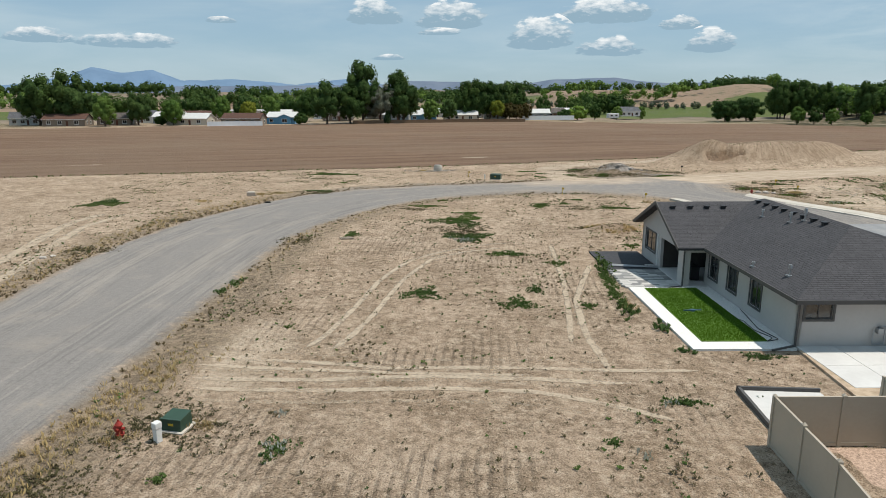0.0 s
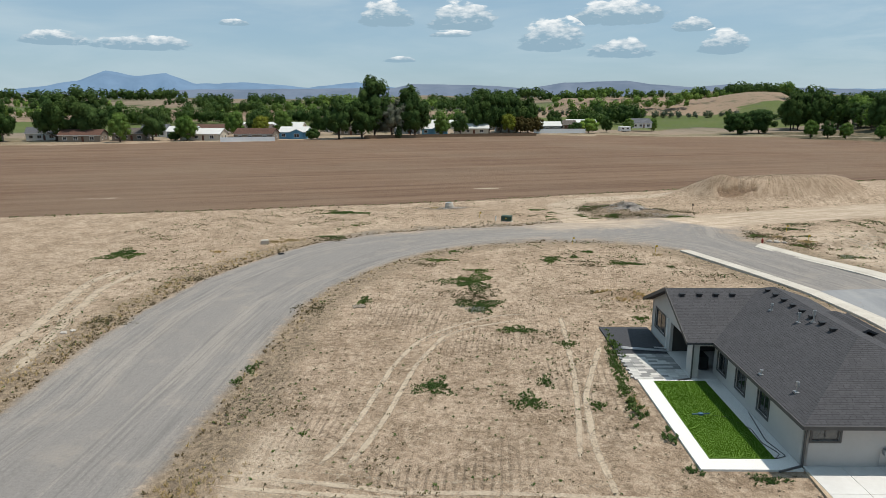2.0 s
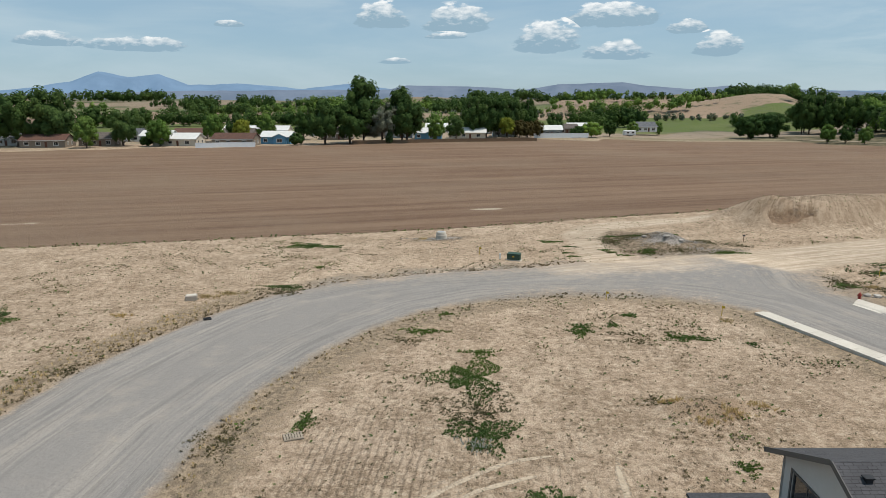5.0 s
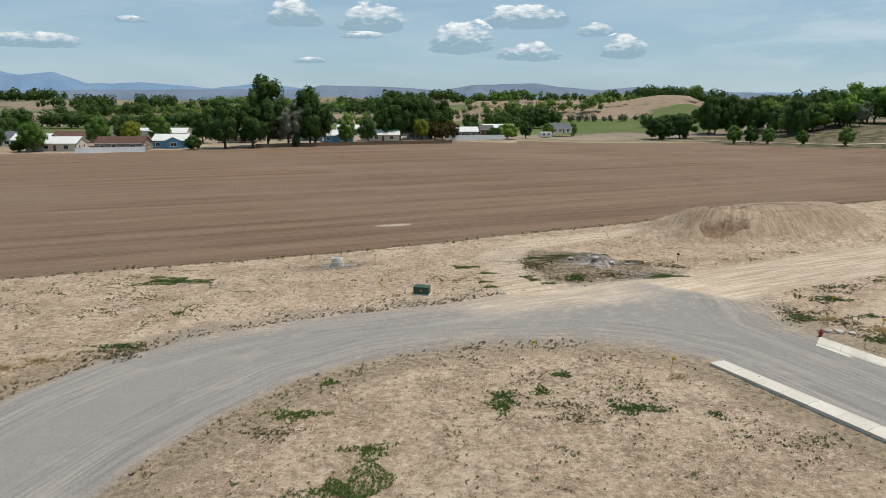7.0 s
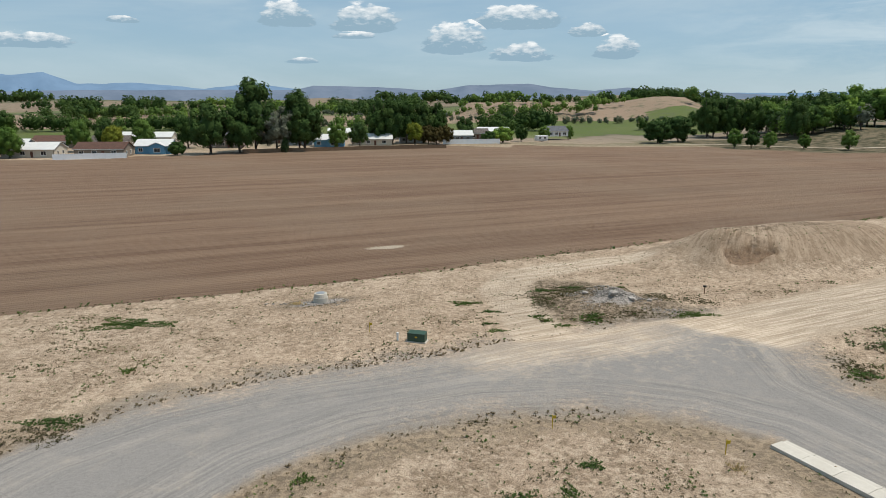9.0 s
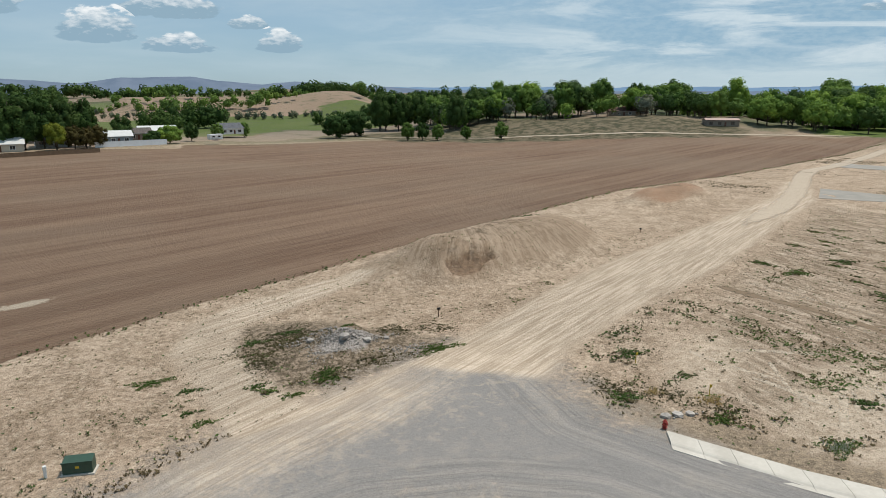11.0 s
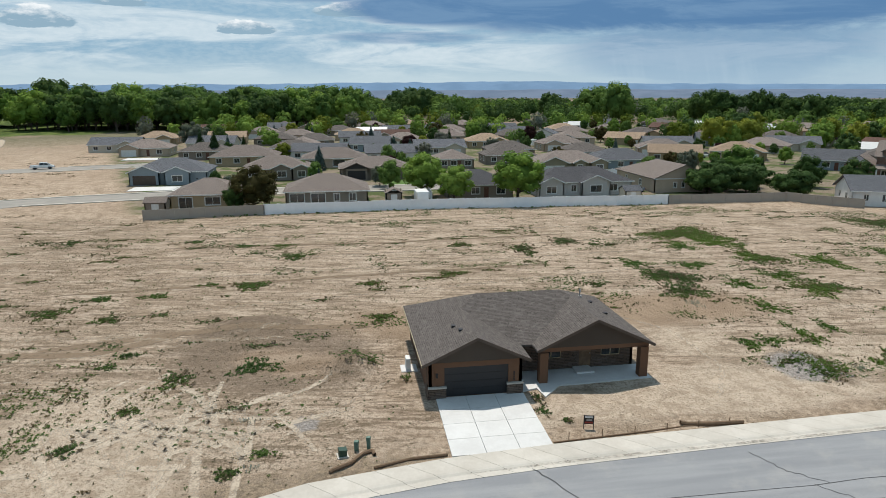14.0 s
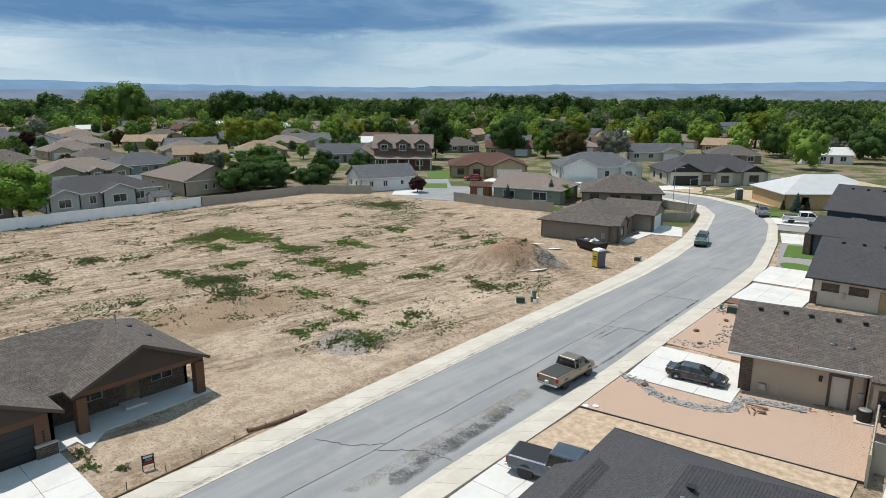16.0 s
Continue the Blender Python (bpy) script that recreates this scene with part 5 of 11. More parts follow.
# light grey house with lawn: origin at its south-west corner
def white_house():
    t = thing("house", 15.8, 54.7, 0, 4.5, "light grey stucco house with charcoal shingle roof and covered patio", "house", "houses on the street")
    e, p = 2.55, 0.45
    r = e + 5.4 * p
    yn, yg, um = 19.4, 9.9, 4.8
    gm_, gz = (yn + yg) / 2, e + (yn - yg) / 2 * p
    xi = -0.6 + (gz - e) / p
    yr = yn - 5.4
    polys = [
        [(-0.6, -0.8, e), (10.2, -0.8, e), (um, 4.6, r)],
        [(10.2, -0.8, e), (10.2, yn, e), (um, yr, r), (um, 4.6, r)],
        [(-2.2, yn, e), (-2.2, gm_, gz), (xi, gm_, gz), (um, yr, r), (10.2, yn, e)],
        [(-2.2, yg, e), (-0.6, yg, e), (xi, gm_, gz), (-2.2, gm_, gz)],
        [(-0.6, -0.8, e), (um, 4.6, r), (um, yr, r), (xi, gm_, gz), (-0.6, yg, e)],
    ]
    part("roof", roof_mesh(polys, 0.15), SHINGLE_DARK, t, "charcoal architectural shingle roof")
    part("roof", roof_mesh(hip(6.6, 11.0, 4.4, 12.2, e + 0.05, 0.52, "gg"), 0.15), SHINGLE_DARK, t)
    part("roof", roof_mesh(hip(5.0, 10.9, 8.6, 15.0, e + 0.04, p, "gh"), 0.15), SHINGLE_DARK, t)
    main = [(0, 0), (9.6, 0), (9.6, 18.9), (-1.6, 18.9), (-1.6, 10.4)]
    walls(t, main, e, ST_WHITE, {0: [(0.3, 1.6, 1.4, 2.2, "window")], 3: [(0.85, 3.0, 0.85, 2.2, "window"), (4.15, 7.5, 0.02, 2.2, "hole")]}, frame_mat=DARKTRIM, trim=DARKTRIM, closed=False)
    walls(t, [(0, 11.0), (0, 0)], e, ST_WHITE, {0: [(0.65, 1.9, 0.65, 2.05, "window"), (3.3, 4.5, 0.65, 2.05, "window"), (6.15, 7.35, 0.65, 2.05, "window")]}, frame_mat=DARKTRIM, trim=DARKTRIM, closed=False)
    walls(t, [(-1.4, 15.0), (3.0, 15.0), (3.0, 11.0), (0.2, 11.0)][::-1], e - 0.05, DARKROOM, closed=False)
    part("gable", gable_face(MB(), (-1.6, 19.2), (-1.6, 10.1), e, p - 0.012), ST_WHITE, t)
    part("patio_beam", MB().box(-1.6, 10.2, 2.2, 0.0, 10.5, e), ST_WHITE, t)
    part("column", MB().box(-1.68, 10.2, 0.05, -1.28, 10.6, 2.25), ST_WHITE, t, "square grey patio column")
    part("patio_slab", MB().box(-1.75, 10.1, -0.1, 3.0, 15.0, 0.07), NEWCONCRETE, t)
    for x0, y0, x1, y1 in ((6.9, 4.8, 10.5, 8.8), (5.0, 9.0, 10.45, 14.5)):
        walls(t, [(x0, y0), (x1, y0), (x1, y1), (x0, y1)], e, ST_WHITE, {1: [(0.5, 3.3, 0.05, 2.2, "garage", GARAGE_DARK)]})
    fascia(t, [(-0.62, -0.82, e - 0.07), (10.2, -0.82, e - 0.07)], DARKTRIM, 0.2)
    fascia(t, [(-0.62, -0.82, e - 0.07), (-0.62, yg, e - 0.07)], DARKTRIM, 0.2)
    fascia(t, [(-2.22, yg, e - 0.06), (-2.22, gm_, gz - 0.06), (-2.22, yn, e - 0.06)], DARKTRIM, 0.22)
    part("downpipe", MB().beam((-0.03, -0.06, 2.4), (-0.03, -0.06, 0.12), 0.08, 0.08).beam((-0.45, -0.6, 2.45), (-0.03, -0.06, 2.3), 0.08, 0.08).beam((-0.03, -0.08, 0.12), (-1.3, -0.5, 0.06), 0.09, 0.07), DARKTRIM, t, "dark metal downpipe with ground spout")
    part("downpipe", MB().beam((-1.72, 10.1, 2.3), (-1.72, 10.1, 0.1), 0.08, 0.08).beam((-1.72, 10.1, 0.1), (-2.6, 9.9, 0.06), 0.09, 0.07), DARKTRIM, t)
    part("downpipe", MB().beam((-1.64, 15.3, 2.3), (-1.64, 15.3, 0.1), 0.08, 0.08).beam((-1.64, 15.3, 0.1), (-2.4, 15.5, 0.06), 0.09, 0.07), WHITE, t)
    for x in (-1.3, -0.15, 0.95, 2.05):
        roof_vent(t, x, gm_ - 0.75, gz - 0.75 * p + 0.06)
    for k in range(8):
        roof_vent(t, um - 0.55, yr - 0.3 - k * 1.1, r - 0.55 * p + 0.06)
    for x, y, s in ((3.3, 11.0, 0.45), (3.6, 8.3, 0.6), (4.1, 7.7, 0.7), (0.4, 1.9, 0.55), (-0.1, 4.6, 0.25)):
        vent_pipe(t, x, y, e + (x + 0.6) * p, s)
    part("gas_meter", MB().box(3.7, -0.25, 0.75, 3.95, -0.02, 1.0).cyl((4.1, -0.12, 0.2), (4.1, -0.12, 1.05), 0.03, n=6).cyl((3.8, -0.12, 1.05), (4.1, -0.12, 1.05), 0.03, n=6).cyl((3.55, -0.12, 0.2), (3.55, -0.12, 0.9), 0.025, n=6).cyl((3.55, -0.12, 0.2), (4.1, -0.12, 0.2), 0.025, n=6), STEEL, t, "grey gas meter with pipes")
    part("ac_unit", MB().box(4.7, -0.9, 0.05, 5.5, -0.15, 0.85), BLACK, t, bevel=0.03)
    part("barbecue", MB().box(-0.75, 11.4, 0.1, -0.15, 12.6, 1.0), BLACK, t, "covered black barbecue on the patio", bevel=0.06)
    return t


wh = white_house()


def on_white(u, v, z=0.0):
    q = pose(15.8, 54.7, 0, 0, 0, 4.5) @ Vector((u, v, z))
    return q


# generic helpers for plain neighbours
def plain_house(name, w, d, wall, roof, label, h=2.7, pitch=0.42, ends="hh", wing=None, trim=None, garage=None, front=None, back=None, sides=1, group="houses of the neighbourhood", over=0.45, gable_mat=None, frame_mat=None):
    """A house at the origin, front towards -y. wing: rows of (centre x, width, how far it stands out, has garage door)."""
    t = thing(name, 0, 0, 0, 0, label, "house", group)
    frame_mat = frame_mat or WHITE
    trim = trim if trim is not None else frame_mat
    x0, x1, y0, y1 = -w / 2, w / 2, 0.0, d
    pitch_polys = hip(x0 - over, x1 + over, y0 - over, y1 + over, h, pitch, ends)
    part("roof", roof_mesh(pitch_polys, 0.15), roof, t)
    front = front if front is not None else [(w * 0.1, w * 0.1 + 1.5, 0.9, 2.2, "window"), (w * 0.36, w * 0.36 + 1.6, 0.9, 2.2, "window"), (w * 0.55, w * 0.55 + 0.95, 0.05, 2.15, "door"), (w * 0.75, w * 0.75 + 1.7, 0.8, 2.2, "window")]
    for cx, ww, out, door in wing or ():
        lo, hi = cx - ww / 2 - x0 - 0.1, cx + ww / 2 - x0 + 0.1
        front = [o for o in front if o[1] < lo or o[0] > hi]
    side = [(d * 0.25, d * 0.25 + 1.0, 0.9, 2.1, "window"), (d * 0.62, d * 0.62 + 1.2, 0.9, 2.1, "window")] if sides else []
    back = back if back is not None else [(w * 0.15, w * 0.15 + 1.6, 0.9, 2.2, "window"), (w * 0.45, w * 0.45 + 1.9, 0.05, 2.15, "window"), (w * 0.75, w * 0.75 + 1.4, 0.9, 2.2, "window")]
    walls(t, [(x0, y0), (x1, y0), (x1, y1), (x0, y1)], h, wall, {0: front, 1: side, 2: back, 3: side}, frame_mat=frame_mat, trim=trim)
    for k, flag in enumerate(ends):
        if flag == "g":
            run = w >= d
            if run:
                q = ((x0, y1), (x0, y0)) if k == 0 else ((x1, y0), (x1, y1))
            else:
                q = ((x0, y0), (x1, y0)) if k == 0 else ((x1, y1), (x0, y1))
            part("gable", gable_face(MB(), *q, h, pitch), gable_mat or wall, t)
    fascia(t, [(x0 - over, y0 - over - 0.02, h - 0.07), (x1 + over, y0 - over - 0.02, h - 0.07)], trim, 0.18, "gutter")
    fascia(t, [(x0 - over, y1 + over + 0.02, h - 0.07), (x1 + over, y1 + over + 0.02, h - 0.07)], trim, 0.18, "gutter")
    for cx, ww, out, door in wing or ():
        a, b = cx - ww / 2, cx + ww / 2
        hw = ww / 2 + over
        deep = hw * 1.0 + 1.2
        part("roof", roof_mesh([[(a - over, -out - over, h + 0.02), (cx, -out - over, h + 0.02 + hw * pitch), (cx, deep, h + 0.02 + hw * pitch), (a - over, deep, h + 0.02)], [(cx, -out - over, h + 0.02 + hw * pitch), (b + over, -out - over, h + 0.02), (b + over, deep, h + 0.02), (cx, deep, h + 0.02 + hw * pitch)]], 0.15), roof, t)
        ops = {0: [(ww * 0.12, ww * 0.88, 0.05, 2.2, "garage", garage or WHITE)] if door else [(ww * 0.3, ww * 0.7, 0.8, 2.2, "window")]}
        walls(t, [(a, 0.25), (a, -out), (b, -out), (b, 0.25)], h, wall, {1: ops[0]}, frame_mat=frame_mat, trim=trim, closed=False)
        part("gable", gable_face(MB(), (a, -out), (b, -out), h, pitch), gable_mat or wall, t)
        fascia(t, [(a - over, -out - over - 0.02, h - 0.05), (cx, -out - over - 0.02, h + hw * pitch - 0.05), (b + over, -out - over - 0.02, h - 0.05)], trim, 0.2, "rake_board")
    for k in range(4):
        x = x0 + w * (0.3 + 0.13 * k)
        if w >= d:
            roof_vent(t, x, d / 2 + 0.7, h + (d / 2 + over - 0.7) * pitch + 0.05)
    return t


def place(ob, x, y, rot, z=0.0):
    ob.matrix_world = pose(x, y, z, 0, 0, rot)
    return ob


# taupe house being finished beside the big spoil heap
def taupe_house():
    t = thing("house", 53.3, 3.9, 0, 10.5, "taupe stucco house nearly finished, with brown-grey shingle roof", "house", "houses on the street")
    e, p = 2.6, 0.42
    part("roof", roof_mesh(hip(-0.5, 10.5, -14.0, 0.5, e, p), 0.15), SHINGLE_BROWN, t)
    walls(t, [(0, -13.5), (10, -13.5), (10, 0), (0, 0)], e, ST_TAUPE, {3: [(1.2, 2.4, 0.9, 2.1, "window"), (5.0, 6.0, 0.1, 2.15, "door"), (7.6, 9.0, 0.8, 2.1, "window")]}, frame_mat=WHITE, trim=BROWNTRIM)
    # shallow front gable with stone, and garage wing
    part("roof", roof_mesh([[(-1.4, -5.2, e), (-1.4, -2.7, e + 1.05), (3.4, -2.7, e + 1.05), (3.4, -5.2, e)], [(-1.4, -2.7, e + 1.05), (-1.4, -0.2, e), (3.4, -0.2, e), (3.4, -2.7, e + 1.05)]], 0.15), SHINGLE_BROWN, t)
    walls(t, [(0.05, -0.5), (-1.0, -0.5), (-1.0, -4.9), (0.05, -4.9)], e, ST_TAUPE, {1: [(1.5, 2.9, 0.8, 2.1, "window")]}, frame_mat=WHITE, trim=BROWNTRIM, closed=False)
    part("gable", gable_face(MB(), (-1.0, -0.5), (-1.0, -4.9), e, p), ST_TAUPE, t)
    part("roof", roof_mesh([[(-3.4, -18.2, e + .05), (-3.4, -14.4, e + 1.65), (5.0, -14.4, e + 1.65), (5.0, -18.2, e + .05)], [(-3.4, -14.4, e + 1.65), (-3.4, -10.6, e + .05), (5.0, -10.6, e + .05), (5.0, -14.4, e + 1.65)]], 0.15), SHINGLE_BROWN, t)
    walls(t, [(0.05, -11), (-3.0, -11), (-3.0, -17.8), (5.0, -17.8), (5.0, -11)], e, ST_TAUPE, {1: [(0.9, 5.8, 0.05, 2.2, "garage", WHITE)]}, frame_mat=WHITE, closed=False)
    part("gable", gable_face(MB(), (-3.0, -11), (-3.0, -17.8), e, p), ST_TAUPE, t)
    part("stone_base", MB().box(-3.06, -12.0, 0, -2.98, -10.95, 2.3), STONE, t)
    part("stone_base", MB().box(-1.06, -1.4, 0, -0.98, -0.45, 2.3), STONE, t)
    part("meter_box", MB().box(0.6, 0.0, 0.7, 1.1, 0.16, 1.5), STEEL, t)
    for x, y in ((4.5, -5.5), (5.8, -4.0)):
        vent_pipe(t, x, y, e + (min(x + 0.5, 0.5 - y)) * p, 0.45)
    return t


taupe_house()
tagged(MB().prism([(53.6, 1.0), (51.6, 1.3), (51.8, -5.9), (47.6, -7.2), (50.2, -13.6), (56.6, -14.6), (54.6, -6.6), (53.0, -5.4)], -0.1, 0.1).obj("driveway_taupe_house", NEWCONCRETE), "fresh concrete driveway and path of the taupe house", "driveway", kind="structure")


def beige_house():
    t = thing("house", 24.4, 39.5, 0, 12, "beige stucco house with brown shingle roof and stone corner", "house", "houses on the street")
    e, p = 2.8, 0.48
    part("roof", roof_mesh(hip(-14.0, 0.9, -9.4, 0.5, e, p, "hg"), 0.15), SHINGLE_BROWN, t, "mottled brown shingle roof")
    part("roof", roof_mesh(hip(-13.8, -7.4, -13, 1.4, e - 0.02, p, "hh"), 0.15), SHINGLE_BROWN, t)
    walls(t, [(-7.3, -8.9), (0, -8.9), (0, 0), (-7.3, 0)], e, ST_BEIGE, {2: [(5.4, 6.35, 0.1, 2.15, "door", ST_PALE)], 1: [(1.0, 5.6, 0.05, 2.2, "garage", WHITE)]}, frame_mat=BROWNTRIM, trim=BROWNTRIM)
    walls(t, [(-13.2, -12.4), (-7.4, -12.4), (-7.4, 0.9), (-13.2, 0.9)], e, ST_BEIGE, {2: [(0.6, 2.6, 0.9, 2.0, "window"), (3.6, 4.8, 0.9, 2.0, "window")]}, frame_mat=BROWNTRIM, trim=BROWNTRIM)
    part("gable", gable_face(MB(), (0, -8.9), (0, 0), e, p), ST_BEIGE, t)
    part("stone_base", MB().box(-0.7, -0.02, 0, 0.08, 0.09, e - 0.15), STONE, t)
    part("door_trim", MB().box(-6.55, 0.0, 0.05, -6.38, 0.05, 2.35).box(-5.37, 0.0, 0.05, -5.2, 0.05, 2.35).box(-6.38, 0.0, 2.17, -5.37, 0.05, 2.35), BROWNTRIM, t)
    part("wall_lamp", MB().box(-4.85, 0.0, 1.7, -4.65, 0.14, 2.05), BLACK, t)
    part("gas_meter", MB().box(-1.6, 0.0, 0.4, -1.2, 0.25, 0.8).cyl((-1.75, 0.1, 0.1), (-1.75, 0.1, 0.8), 0.03, n=6), STEEL, t)
    part("junction_box", MB().box(-7.2, 0.0, 1.0, -6.9, 0.14, 1.35), STEEL, t)
    part("gutter", MB().box(-7.6, 0.46, e - 0.14, 0.9, 0.56, e + 0.01), WHITE, t)
    for k in range(6):
        roof_vent(t, -0.6 - 1.6 * k, -3.7, e + 4.2 * p + 0.06)
    vent_pipe(t, -5.2, -1.6, e + 2.1 * p, 0.55)
    vent_pipe(t, -6.2, -1.5, e + 2.0 * p, 0.7)
    return t


beige_house()


def dark_roof_house():
    t = thing("house", 25.9, 14.4, 0, 3, "cream stucco house with charcoal shingle roof", "house", "houses on the street")
    e, p = 2.7, 0.45
    part("roof", roof_mesh(hip(-14, 0.6, -12.5, 0.6, e, p, "hg"), 0.15), SHINGLE_DARK, t)
    walls(t, [(-13.4, -12), (0, -12), (0, 0), (-13.4, 0)], e, ST_PALE, {2: [(0.9, 2.2, 1.5, 2.1, "window"), (3.2, 4.6, 1.5, 2.1, "window"), (5.6, 6.6, 0.1, 2.15, "door", ST_TAN)], 1: [(1, 5.8, 0.05, 2.2, "garage", WHITE)]}, frame_mat=BROWNTRIM, trim=BROWNTRIM)
    part("gable", gable_face(MB(), (0, -12), (0, 0), e, p), ST_PALE, t)
    part("stone_base", MB().box(-0.5, -0.02, 0, 0.08, 0.09, 1.2), STONE, t)
    part("meter_box", MB().box(-2.9, 0.0, 0.9, -2.6, 0.15, 1.5), STEEL, t)
    for k in range(5):
        roof_vent(t, -1.5 - 1.8 * k, -5.2, e + 5.8 * p + 0.05)
    vent_pipe(t, -6, -3.0, e + 3.6 * p, 0.6)
    return t


dark_roof_house()


def navy_house():
    t = thing("house", 31.0, -13.5, 0, -4, "navy blue two-storey house with charcoal roof and stone pillar", "house", "houses on the street")
    e, p = 5.2, 0.5
    part("roof", roof_mesh(hip(-12, 0.5, -11, 0.5, e, p, "hg"), 0.15), SHINGLE_DARK, t)
    part("roof", roof_mesh(hip(-12, 0.2, -1.0, 6.6, 2.9, p, "hg"), 0.15), SHINGLE_DARK, t)
    walls(t, [(-11.5, -10.5), (0, -10.5), (0, 0), (-11.5, 0)], e, ST_NAVY, {1: [(1, 5.5, 0.05, 2.3, "garage", WHITE), (7.5, 9, 3.2, 4.5, "window")], 2: [(3, 4.5, 3.2, 4.4, "window")]}, trim=WHITE)
    walls(t, [(-11.5, 0.2), (-0.4, 0.2), (-0.4, 6.1), (-11.5, 6.1)], 2.9, ST_NAVY, {1: [(1.5, 3.0, 0.8, 2.2, "window")], 2: [(2, 3.4, 0.9, 2.1, "window")]}, trim=WHITE)
    part("gable", gable_face(MB(), (0, -10.5), (0, 0), e, p), ST_NAVY, t)
    part("gable", gable_face(MB(), (-0.4, 0.2), (-0.4, 6.1), 2.9, p), ST_NAVY, t)
    part("pillar", MB().box(-0.3, 5.6, 0, 0.5, 6.4, 2.9), STONE, t)
    for k in range(5):
        roof_vent(t, -1.5 - 1.8 * k, -4.4, e + 4.9 * p + 0.05)
    return t


navy_house()

